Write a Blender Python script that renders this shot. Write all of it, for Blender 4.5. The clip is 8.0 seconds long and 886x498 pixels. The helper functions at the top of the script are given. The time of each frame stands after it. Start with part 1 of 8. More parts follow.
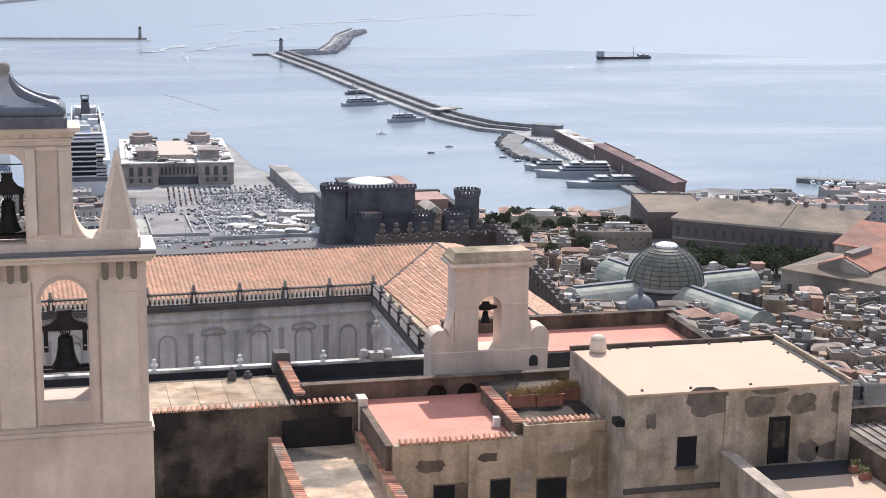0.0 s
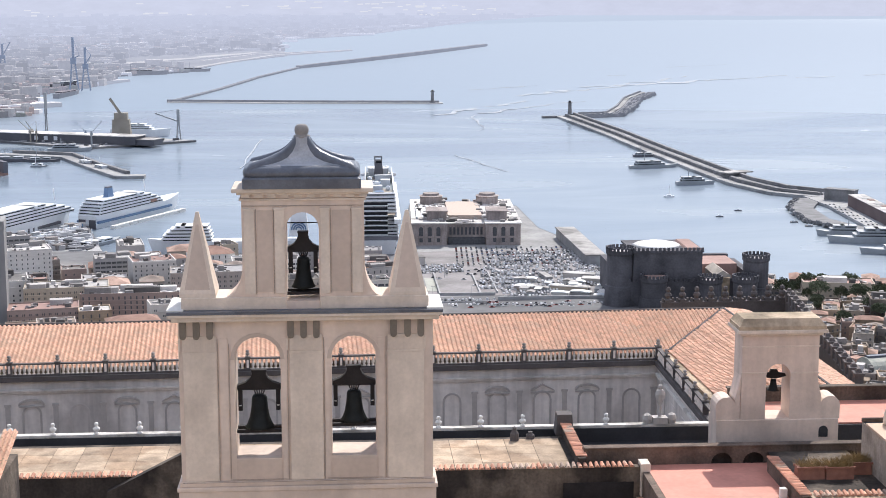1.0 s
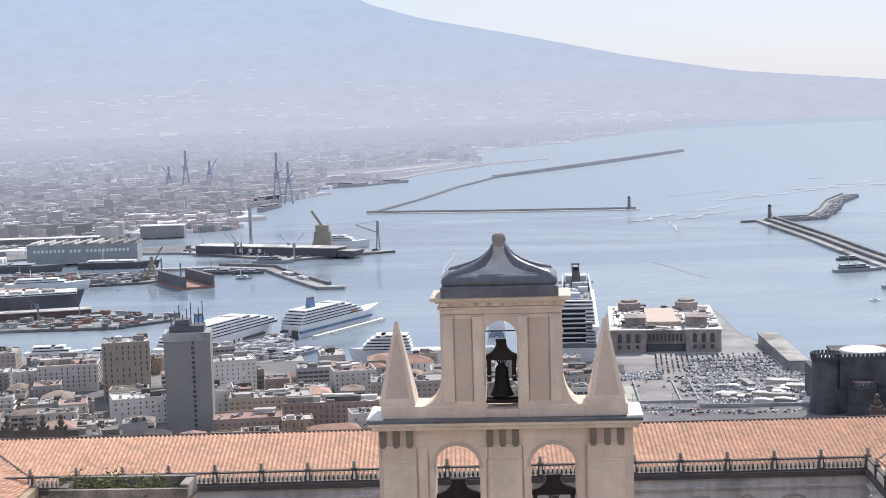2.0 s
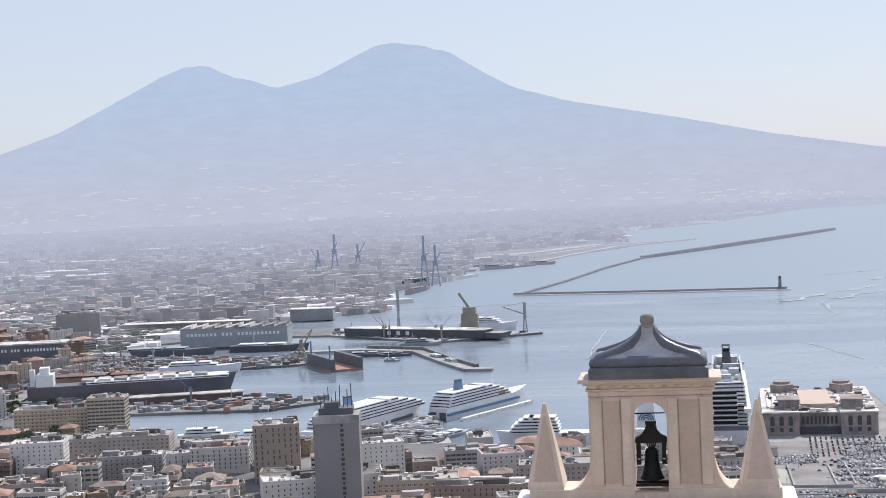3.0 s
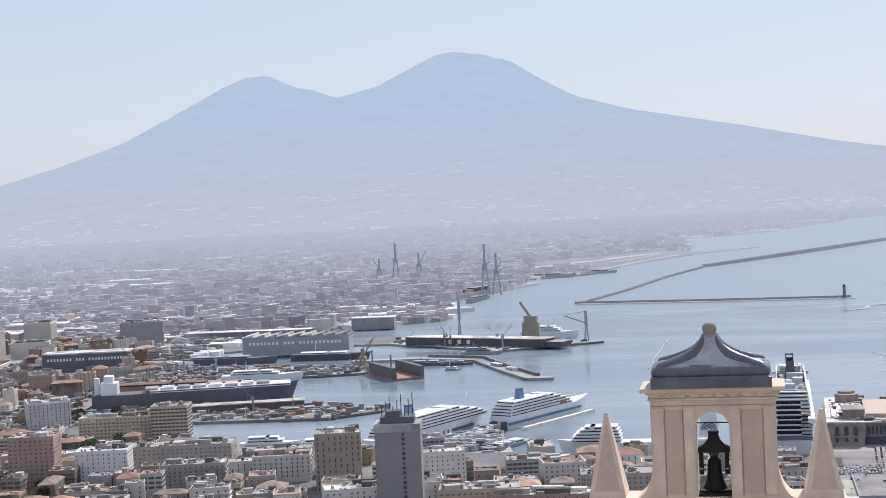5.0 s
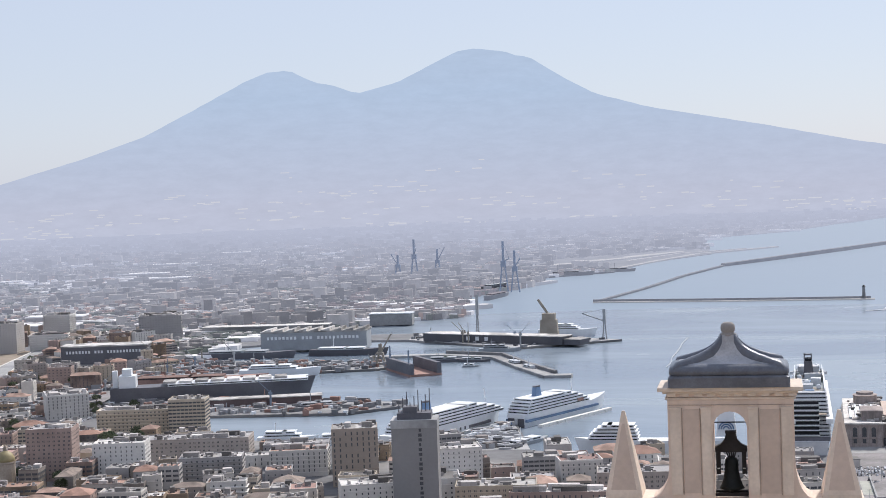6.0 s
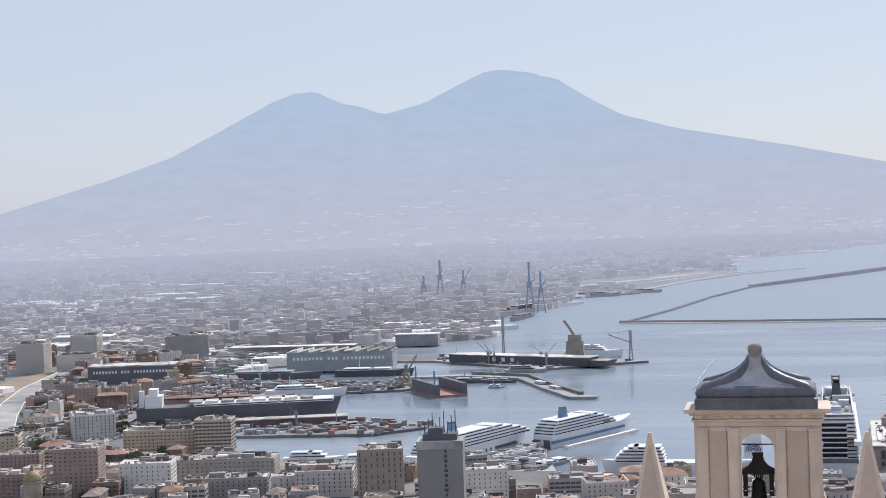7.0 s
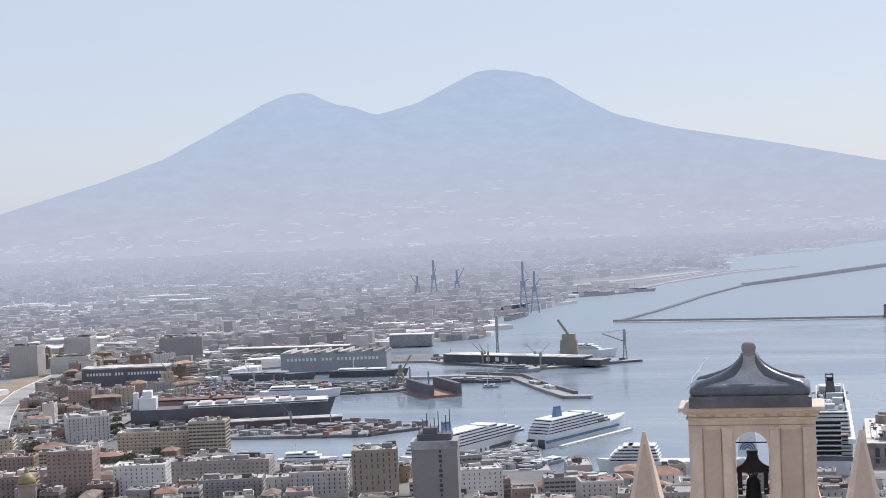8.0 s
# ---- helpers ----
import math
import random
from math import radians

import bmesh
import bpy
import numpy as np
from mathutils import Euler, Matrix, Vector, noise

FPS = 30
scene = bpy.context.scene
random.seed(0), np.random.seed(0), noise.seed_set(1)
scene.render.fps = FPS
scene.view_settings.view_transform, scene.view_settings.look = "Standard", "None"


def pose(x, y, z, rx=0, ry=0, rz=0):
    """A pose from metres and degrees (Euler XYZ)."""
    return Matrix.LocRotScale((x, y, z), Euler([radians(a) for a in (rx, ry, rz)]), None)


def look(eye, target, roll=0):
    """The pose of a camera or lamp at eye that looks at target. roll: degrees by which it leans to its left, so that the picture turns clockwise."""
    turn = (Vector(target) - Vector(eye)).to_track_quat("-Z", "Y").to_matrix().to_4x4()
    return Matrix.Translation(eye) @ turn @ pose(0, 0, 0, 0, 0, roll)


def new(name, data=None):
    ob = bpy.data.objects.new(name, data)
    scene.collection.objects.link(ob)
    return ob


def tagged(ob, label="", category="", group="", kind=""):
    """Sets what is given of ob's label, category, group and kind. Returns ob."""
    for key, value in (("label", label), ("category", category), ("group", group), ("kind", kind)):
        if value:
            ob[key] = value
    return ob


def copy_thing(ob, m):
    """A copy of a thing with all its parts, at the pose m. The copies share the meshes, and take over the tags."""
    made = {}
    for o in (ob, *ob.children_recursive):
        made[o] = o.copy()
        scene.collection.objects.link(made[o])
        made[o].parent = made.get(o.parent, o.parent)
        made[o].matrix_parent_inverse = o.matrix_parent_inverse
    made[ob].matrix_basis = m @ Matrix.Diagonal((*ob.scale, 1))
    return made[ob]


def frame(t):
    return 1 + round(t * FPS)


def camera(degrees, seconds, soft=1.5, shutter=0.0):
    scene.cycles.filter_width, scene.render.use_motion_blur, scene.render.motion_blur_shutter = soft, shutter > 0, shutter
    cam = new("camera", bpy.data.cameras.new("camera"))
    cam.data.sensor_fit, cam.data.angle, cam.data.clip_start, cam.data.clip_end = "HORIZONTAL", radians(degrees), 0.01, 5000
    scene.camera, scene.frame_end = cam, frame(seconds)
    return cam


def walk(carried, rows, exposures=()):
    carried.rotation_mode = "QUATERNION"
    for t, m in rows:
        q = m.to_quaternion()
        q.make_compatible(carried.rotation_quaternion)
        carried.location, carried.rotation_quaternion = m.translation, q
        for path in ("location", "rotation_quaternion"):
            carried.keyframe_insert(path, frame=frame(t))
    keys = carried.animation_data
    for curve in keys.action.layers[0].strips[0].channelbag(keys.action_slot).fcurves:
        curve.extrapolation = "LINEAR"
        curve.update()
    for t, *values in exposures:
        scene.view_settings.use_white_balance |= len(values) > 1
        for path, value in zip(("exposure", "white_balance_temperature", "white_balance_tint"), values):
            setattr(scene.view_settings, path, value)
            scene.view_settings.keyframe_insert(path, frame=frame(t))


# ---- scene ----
# The camera stands on a hill terrace 250 m above the sea and only turns.
# x runs to the right, y ahead (out over the bay), z = 0 is the sea.
cam = camera(31.5, 8.0, soft=0.9)
EYE = (0.0, 0.0, 250.0)
ROWS = [  # seconds, yaw, pitch, roll
    (0.0, -14.364, -12.105, 0.895), (0.5, -7.978, -11.252, 0.513), (1.0, -3.773, -9.929, 0.0),
    (1.5, 0.0, -8.05, -0.83), (2.0, 3.431, -5.893, -1.682), (2.2, 4.699, -5.11, -1.962),
    (3.3, 9.626, -2.208, -2.673), (3.5, 10.069, -2.018, -2.813), (4.0, 10.672, -1.912, -2.859),
    (4.5, 10.739, -2.143, -2.826), (6.0, 11.579, -2.397, -2.151), (6.5, 12.169, -2.021, -2.045),
    (7.0, 12.499, -1.604, -2.11), (7.5, 12.501, -1.52, -2.255), (8.0, 12.262, -1.611, -2.413),
]


def gaze(yaw, pitch, roll):
    turn = Matrix.Rotation(radians(yaw), 4, "Z") @ Matrix.Rotation(radians(90 + pitch), 4, "X") @ Matrix.Rotation(radians(roll), 4, "Z")
    return Matrix.Translation(EYE) @ turn


walk(cam, [(t, gaze(a, b, c)) for t, a, b, c in ROWS], exposures=[(0.0, 0.34), (1.0, 0.37), (1.5, 0.31), (2.2, 0.2), (3.3, 0.09), (6.2, 0.07), (7.0, 0.02), (7.5, 0.0), (8.0, 0.06)])

# ---- light: hazy late-morning sun ahead and to the right ----
SUN_RIGHT, SUN_UP = 24.0, 46.5
world = bpy.data.worlds.new("world")
scene.world = world
world.use_nodes = True
wn, wl = world.node_tree.nodes, world.node_tree.links
sky = wn.new("ShaderNodeTexSky")
sky.sky_type, sky.sun_disc = "NISHITA", False
sky.sun_elevation, sky.sun_rotation = radians(SUN_UP), radians(SUN_RIGHT)
sky.air_density, sky.dust_density, sky.ozone_density, sky.altitude = 1.0, 0.8, 3.0, 250
# the bright summer haze whitens the whole sky
veil, both = wn.new("ShaderNodeBackground"), wn.new("ShaderNodeAddShader")
veil.inputs[0].default_value, veil.inputs[1].default_value = (0.64, 0.69, 0.84, 1), 0.7
wl.new(sky.outputs[0], wn["Background"].inputs[0])
wn["Background"].inputs[1].default_value = 0.03
wl.new(wn["Background"].outputs[0], both.inputs[0]), wl.new(veil.outputs[0], both.inputs[1])
wl.new(both.outputs[0], wn["World Output"].inputs[0])
sun = new("sun", bpy.data.lights.new("sun", "SUN"))
sun.data.energy, sun.data.angle, sun.data.color = 4.0, radians(0.6), (1.0, 0.94, 0.88)
a, e = radians(SUN_RIGHT), radians(SUN_UP)
sun.matrix_world = look((math.sin(a) * math.cos(e) * 900, math.cos(a) * math.cos(e) * 900, 250 + math.sin(e) * 900), (0, 0, 250))


# ---- materials ----
def material(name, col, rough=0.85, var=0.18, scale=0.6, bump=0.0, metal=0.0, blotch=None, amount=0.0, island=0.0, obj=0.0, ior=1.45, bscale=None, streak=0.0):
    """A surface with grain at two scales; blotch: a second colour in stains; island, obj: change from piece to piece."""
    m = bpy.data.materials.new(name)
    m.use_nodes = True
    n, l = m.node_tree.nodes, m.node_tree.links
    p = n["Principled BSDF"]
    p.inputs["Roughness"].default_value, p.inputs["Metallic"].default_value, p.inputs["IOR"].default_value = rough, metal, ior
    geo = n.new("ShaderNodeNewGeometry")

    def grain(s, detail=4.0):
        t = n.new("ShaderNodeTexNoise")
        t.inputs["Scale"].default_value, t.inputs["Detail"].default_value = s, detail
        l.new(geo.outputs["Position"], t.inputs["Vector"])
        return t.outputs["Fac"]

    def blend(kind, fac, a_in, b_in):
        x = n.new("ShaderNodeMix")
        x.data_type, x.blend_type = "RGBA", kind
        for slot, v in ((x.inputs[0], fac), (x.inputs[6], a_in), (x.inputs[7], b_in)):
            if isinstance(v, (int, float)):
                slot.default_value = v
            elif isinstance(v, tuple):
                slot.default_value = (*v, 1)
            else:
                l.new(v, slot)
        return x.outputs[2]

    def ramp(src, lo, hi, a_v, b_v):
        r = n.new("ShaderNodeMapRange")
        l.new(src, r.inputs[0])
        for i, v in zip((1, 2, 3, 4), (lo, hi, a_v, b_v)):
            r.inputs[i].default_value = v
        return r.outputs[0]

    out = blend("MIX", 0.0, col, col)
    if blotch:
        out = blend("MIX", ramp(grain(scale * 0.35, 9.0), 0.62 - amount * 0.28, 0.67 - amount * 0.24, 0.0, 1.0), out, blotch)
    dark = tuple(c * (1 - var) for c in (1, 1, 1))
    light = tuple(c * (1 + var) for c in (1, 1, 1))
    out = blend("MULTIPLY", 1.0, out, blend("MIX", ramp(grain(scale), 0.3, 0.7, 0.0, 1.0), dark, light))
    out = blend("MULTIPLY", 1.0, out, blend("MIX", ramp(grain(scale * 9), 0.3, 0.7, 0.0, 1.0), tuple(1 - var * 0.5 for _ in range(3)), tuple(1 + var * 0.5 for _ in range(3))))
    if streak:
        st = n.new("ShaderNodeMapping")
        st.inputs["Scale"].default_value = (1.0, 1.0, 0.12)
        l.new(geo.outputs["Position"], st.inputs[0])
        for sc, lo, hi in ((0.5, 0.45, 0.7), (1.6, 0.45, 0.75)):
            run = n.new("ShaderNodeTexNoise")
            run.inputs["Scale"].default_value, run.inputs["Detail"].default_value = sc, 5.0
            l.new(st.outputs[0], run.inputs["Vector"])
            out = blend("MULTIPLY", 1.0, out, blend("MIX", ramp(run.outputs["Fac"], lo, hi, 0.0, 1.0), (1.08,) * 3, (1 - streak,) * 3))
    for amt, src in ((island, geo.outputs["Random Per Island"]), (obj, None)):
        if amt:
            if src is None:
                src = n.new("ShaderNodeObjectInfo").outputs["Random"]
            out = blend("MULTIPLY", 1.0, out, blend("MIX", src, (1 - amt,) * 3, (1 + amt,) * 3))
    l.new(out, p.inputs["Base Color"])
    if bump:
        b = n.new("ShaderNodeBump")
        b.inputs["Strength"].default_value, b.inputs["Distance"].default_value = bump, 0.1
        l.new(grain((bscale or scale * 6), 5.0), b.inputs["Height"])
        l.new(b.outputs[0], p.inputs["Normal"])
    return m


plaster = material("pale_stucco", (0.6, 0.495, 0.425), 0.9, 0.09, 0.5, 0.15, blotch=(0.53, 0.44, 0.38), amount=0.25, streak=0.08)
plaster_line = material("stone_trim", (0.6, 0.515, 0.44), 0.88, 0.1, 0.9, 0.1, streak=0.06)
panel_stucco = material("rosy_stucco_panel", (0.54, 0.44, 0.375), 0.9, 0.1, 0.5, 0.12)
triglyph_mat = material("grey_brown_stone", (0.2, 0.17, 0.14), 0.9, 0.15, 1.0, 0.2)
lead = material("weathered_lead", (0.115, 0.128, 0.158), 0.32, 0.22, 1.6, 0.12, metal=0.1, blotch=(0.085, 0.095, 0.12), amount=0.3)
# paler copy of the lead, sunlight on the cap's faces put into colour
lit_lead = material("lead_with_painted_sunlight", (0.4, 0.41, 0.44), 0.4, 0.2, 1.6, 0.1, blotch=(0.3, 0.31, 0.335), amount=0.3)
dull_lead = material("dull_dome_lead", (0.17, 0.18, 0.2), 0.7, 0.2, 0.3)
bronze = material("dark_bell_bronze", (0.012, 0.015, 0.016), 0.6, 0.3, 2.0, 0.1, blotch=(0.025, 0.038, 0.036), amount=0.3, ior=1.3)
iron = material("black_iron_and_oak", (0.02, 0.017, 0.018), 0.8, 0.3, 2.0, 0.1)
cloister_wall = material("grey_cloister_stucco", (0.62, 0.58, 0.55), 0.9, 0.12, 0.3, 0.1, blotch=(0.46, 0.43, 0.41), amount=0.3, streak=0.16)
piperno = material("dark_volcanic_stone", (0.105, 0.093, 0.092), 0.85, 0.2, 1.0, 0.2)
marble = material("white_marble", (0.78, 0.76, 0.72), 0.55, 0.08, 1.0, 0.05, blotch=(0.55, 0.52, 0.48), amount=0.15)
coping_stone = material("stained_white_coping", (0.6, 0.57, 0.53), 0.8, 0.2, 1.2, 0.1, blotch=(0.35, 0.33, 0.3), amount=0.35)
knob_stone = material("weathered_finial_stone", (0.3, 0.28, 0.268), 0.9, 0.2, 2.0, 0.1)
terracotta = material("terracotta_tiles", (0.7, 0.44, 0.315), 0.85, 0.1, 0.3, 0.1, island=0.17)
terracotta_piece = material("terracotta_coping", (0.55, 0.28, 0.19), 0.85, 0.2, 1.5, 0.2, blotch=(0.4, 0.3, 0.24), amount=0.3, obj=0.3)
brown_wall = material("brown_stained_plaster", (0.15, 0.11, 0.088), 0.95, 0.3, 0.8, 0.5, blotch=(0.11, 0.085, 0.07), amount=0.45, streak=0.2)
bare_masonry = material("bare_grey_masonry", (0.17, 0.145, 0.125), 0.95, 0.3, 1.6, 0.7)
grey_tiles = material("weathered_grey_tiles", (0.27, 0.24, 0.215), 0.95, 0.3, 1.2, 0.4, blotch=(0.15, 0.135, 0.12), amount=0.4)
worn_grey = material("worn_grey_plaster", (0.175, 0.15, 0.13), 0.95, 0.3, 0.9, 0.5, blotch=(0.13, 0.11, 0.095), amount=0.45, streak=0.25)
red_floor = material("red_painted_terrace", (0.6, 0.26, 0.2), 0.8, 0.12, 0.35, 0.05, blotch=(0.52, 0.27, 0.21), amount=0.35)
cream_roof = material("cream_roof_membrane", (0.56, 0.41, 0.305), 0.8, 0.05, 0.4, 0.04, blotch=(0.55, 0.41, 0.31), amount=0.2)
# dark old plaster; its tone also paints the shade on the upper terrace floor
mossy = material("old_dark_plaster_and_shade", (0.125, 0.1, 0.08), 0.95, 0.4, 0.6, 0.6, blotch=(0.045, 0.036, 0.031), amount=0.55, streak=0.3)
aged = material("aged_beige_plaster", (0.44, 0.345, 0.25), 0.95, 0.24, 0.5, 0.4, blotch=(0.27, 0.215, 0.15), amount=0.42, streak=0.18)
patched = material("grey_plaster_with_patches", (0.4, 0.335, 0.28), 0.95, 0.26, 0.8, 0.45, blotch=(0.31, 0.265, 0.2), amount=0.45, streak=0.22)
paving = material("worn_terrace_paving", (0.42, 0.32, 0.23), 0.9, 0.3, 0.9, 0.2, blotch=(0.33, 0.235, 0.16), amount=0.5, obj=0.26)
# black for the flat-roof gutter; elsewhere the shade of recesses put into the colour
membrane_and_shade = material("black_membrane_and_shade", (0.035, 0.035, 0.04), 0.8, 0.2, 0.8, 0.1)
shade_glass = material("dark_window", (0.022, 0.024, 0.028), 0.5, 0.2, 0.5, ior=1.2)
green_leaf = material("shrub_leaves", (0.15, 0.155, 0.07), 0.8, 0.3, 2.0, 0.0, island=0.4)
dry_leaf = material("dry_grass", (0.3, 0.22, 0.11), 0.9, 0.3, 2.0, island=0.3)
tree_leaf = material("distant_tree_leaves", (0.1, 0.115, 0.075), 1.0, 0.25, 0.1, island=0.2, ior=1.1)
bark = material("bark", (0.12, 0.1, 0.08), 0.95, 0.2, 1.0)
clay = material("clay_pots", (0.3, 0.14, 0.1), 0.85, 0.2, 2.0)
white_paint = material("white_ship_paint", (0.74, 0.76, 0.78), 0.45, 0.06, 0.05)
blue_paint = material("blue_ship_paint", (0.12, 0.2, 0.33), 0.5, 0.1, 0.05)
black_paint = material("black_hull_paint", (0.115, 0.115, 0.13), 0.6, 0.15, 0.05, obj=0.2)
navy_grey = material("naval_grey", (0.33, 0.35, 0.37), 0.6, 0.1, 0.05)
rust = material("rust_red_deck", (0.25, 0.155, 0.13), 0.85, 0.25, 0.05, obj=0.3)
tuff = material("tuff_masonry", (0.11, 0.108, 0.12), 0.95, 0.25, 0.08, 0.3, blotch=(0.08, 0.078, 0.086), amount=0.4)
pale_roof = material("pale_flat_roof", (0.47, 0.452, 0.435), 0.9, 0.25, 0.08, blotch=(0.26, 0.25, 0.24), amount=0.4, obj=0.4)
red_roof = material("red_flat_roof", (0.36, 0.235, 0.205), 0.9, 0.15, 0.05, obj=0.25)
asphalt = material("city_ground", (0.15, 0.15, 0.155), 0.95, 0.25, 0.012, blotch=(0.24, 0.23, 0.22), amount=0.4)
quay_stone = material("quay_concrete", (0.335, 0.335, 0.335), 0.9, 0.22, 0.03, blotch=(0.24, 0.24, 0.245), amount=0.35, obj=0.15)
rock = material("breakwater_rock", (0.205, 0.205, 0.21), 0.95, 0.25, 0.1, 0.3)
copper = material("grey_green_vault_metal", (0.36, 0.365, 0.32), 0.6, 0.15, 0.12, blotch=(0.25, 0.285, 0.255), amount=0.35, ior=1.3)
dome_glass = material("dome_glazing", (0.2, 0.195, 0.15), 0.5, 0.25, 0.1, ior=1.3)
shed_red = material("rust_brown_shed", (0.14, 0.105, 0.105), 0.9, 0.15, 0.05)
steel_blue = material("crane_steel", (0.2, 0.25, 0.32), 0.6, 0.1, 0.05)
crane_ochre = material("crane_ochre_steel", (0.3, 0.275, 0.235), 0.8, 0.15, 0.08)
far_masonry = material("distant_masonry", (0.26, 0.26, 0.27), 0.95, 0.1, 0.01, island=0.55)
far_roofs = material("distant_pale_roofs", (0.56, 0.55, 0.55), 0.9, 0.1, 0.01, island=0.3)
WALLS = [material("house_wall", c, 0.92, 0.1, 0.05, obj=0.15) for c in
         ((0.44, 0.415, 0.4), (0.55, 0.515, 0.475), (0.39, 0.345, 0.315), (0.5, 0.43, 0.345), (0.34, 0.33, 0.33), (0.62, 0.6, 0.575), (0.36, 0.275, 0.245))]
HIPS = [material("hip_roof_tiles", c, 0.92, 0.2, 0.15, blotch=tuple(v * 0.7 for v in c), amount=0.4, obj=0.25) for c in ((0.34, 0.21, 0.165), (0.27, 0.22, 0.19), (0.38, 0.26, 0.21))]
ROOFS = [pale_roof, pale_roof, red_roof, material("grey_roof", (0.3, 0.29, 0.29), 0.92, 0.2, 0.05, obj=0.3), material("tiled_roof", (0.36, 0.235, 0.185), 0.9, 0.15, 0.1, obj=0.2)]
OLD_WALLS = [material("old_house_wall", c, 0.95, 0.2, 0.08, blotch=tuple(v * 0.6 for v in c), amount=0.35, obj=0.2, island=0.2) for c in
             ((0.25, 0.22, 0.2), (0.32, 0.27, 0.22), (0.22, 0.2, 0.19), (0.34, 0.26, 0.19), (0.4, 0.36, 0.32), (0.28, 0.21, 0.18))]
OLD_ROOFS = [material("old_roof", c, 0.95, 0.25, 0.12, blotch=tuple(v * 0.65 for v in c), amount=0.4, obj=0.35, island=0.25) for c in
             ((0.2, 0.188, 0.18), (0.3, 0.28, 0.265), (0.31, 0.195, 0.155), (0.16, 0.148, 0.14), (0.22, 0.18, 0.15))]
clutter_mat = material("rooftop_clutter", (0.36, 0.34, 0.33), 0.9, 0.2, 0.1, island=0.75)
shade_stucco = material("grey_stucco_and_niche_shade", (0.44, 0.41, 0.39), 0.9, 0.12, 0.4)
cruise_paint = material("cruise_ship_paint", (0.56, 0.57, 0.59), 0.5, 0.1, 0.08)
station_stone = material("pinkish_station_stone", (0.34, 0.292, 0.275), 0.92, 0.2, 0.08, blotch=(0.26, 0.225, 0.215), amount=0.4, streak=0.15)
lot_stone = material("pale_lot_asphalt", (0.25, 0.235, 0.235), 0.9, 0.2, 0.05, blotch=(0.2, 0.19, 0.19), amount=0.4)
car_mix = material("many_car_colours", (0.42, 0.42, 0.43), 0.45, 0.1, 0.1, island=0.9)
gilt = material("dull_gilt_tiles", (0.3, 0.25, 0.13), 0.6, 0.15, 0.2)
pale_paving = material("pale_roof_screed", (0.5, 0.37, 0.27), 0.9, 0.25, 0.7, 0.2, blotch=(0.22, 0.185, 0.15), amount=0.5, streak=0.15)
house_window = material("house_window", (0.1, 0.102, 0.11), 0.6, 0.2, 0.5, ior=1.2)
CARS = [material("car_paint", c, 0.35, 0.05, 0.1) for c in ((0.7, 0.7, 0.7), (0.35, 0.36, 0.38), (0.08, 0.08, 0.09), (0.3, 0.06, 0.05), (0.1, 0.15, 0.3))]

sea_mat = bpy.data.materials.new("bay_water")
sea_mat.use_nodes = True
sn, sl = sea_mat.node_tree.nodes, sea_mat.node_tree.links
sp = sn["Principled BSDF"]

sp.inputs["IOR"].default_value = 1.33
sgeo = sn.new("ShaderNodeNewGeometry")
smap = sn.new("ShaderNodeMapping")
smap.inputs["Scale"].default_value = (0.35, 1.0, 1.0)
sl.new(sgeo.outputs["Position"], smap.inputs[0])
ripple, slick = sn.new("ShaderNodeTexNoise"), sn.new("ShaderNodeTexNoise")
ripple.inputs["Scale"].default_value, ripple.inputs["Detail"].default_value = 0.13, 7.0
slick.inputs["Scale"].default_value, slick.inputs["Detail"].default_value, slick.inputs["Distortion"].default_value = 0.004, 5.0, 1.2
sl.new(smap.outputs[0], ripple.inputs["Vector"]), sl.new(smap.outputs[0], slick.inputs["Vector"])
sbump = sn.new("ShaderNodeBump")
sbump.inputs["Strength"].default_value, sbump.inputs["Distance"].default_value = 0.3, 1.0
sl.new(ripple.outputs["Fac"], sbump.inputs["Height"]), sl.new(sbump.outputs[0], sp.inputs["Normal"])
srough = sn.new("ShaderNodeMapRange")
for i, v in zip((1, 2, 3, 4), (0.35, 0.65, 0.12, 0.3)):
    srough.inputs[i].default_value = v
sl.new(slick.outputs["Fac"], srough.inputs[0]), sl.new(srough.outputs[0], sp.inputs["Roughness"])

stint = sn.new("ShaderNodeMix")
stint.data_type = "RGBA"
stint.inputs[6].default_value, stint.inputs[7].default_value = (0.2, 0.25, 0.305, 1), (0.29, 0.34, 0.385, 1)
sramp = sn.new("ShaderNodeMapRange")
sramp.inputs[1].default_value, sramp.inputs[2].default_value = 0.4, 0.68
sl.new(slick.outputs["Fac"], sramp.inputs[0]), sl.new(sramp.outputs[0], stint.inputs[0]), sl.new(stint.outputs[2], sp.inputs["Base Color"])

foam = material("sea_foam", (0.38, 0.41, 0.45), 0.9, 0.1, 0.05)

castle_tuff = material("yellow_tuff_wall", (0.47, 0.38, 0.28), 0.95, 0.15, 0.2, 0.3)


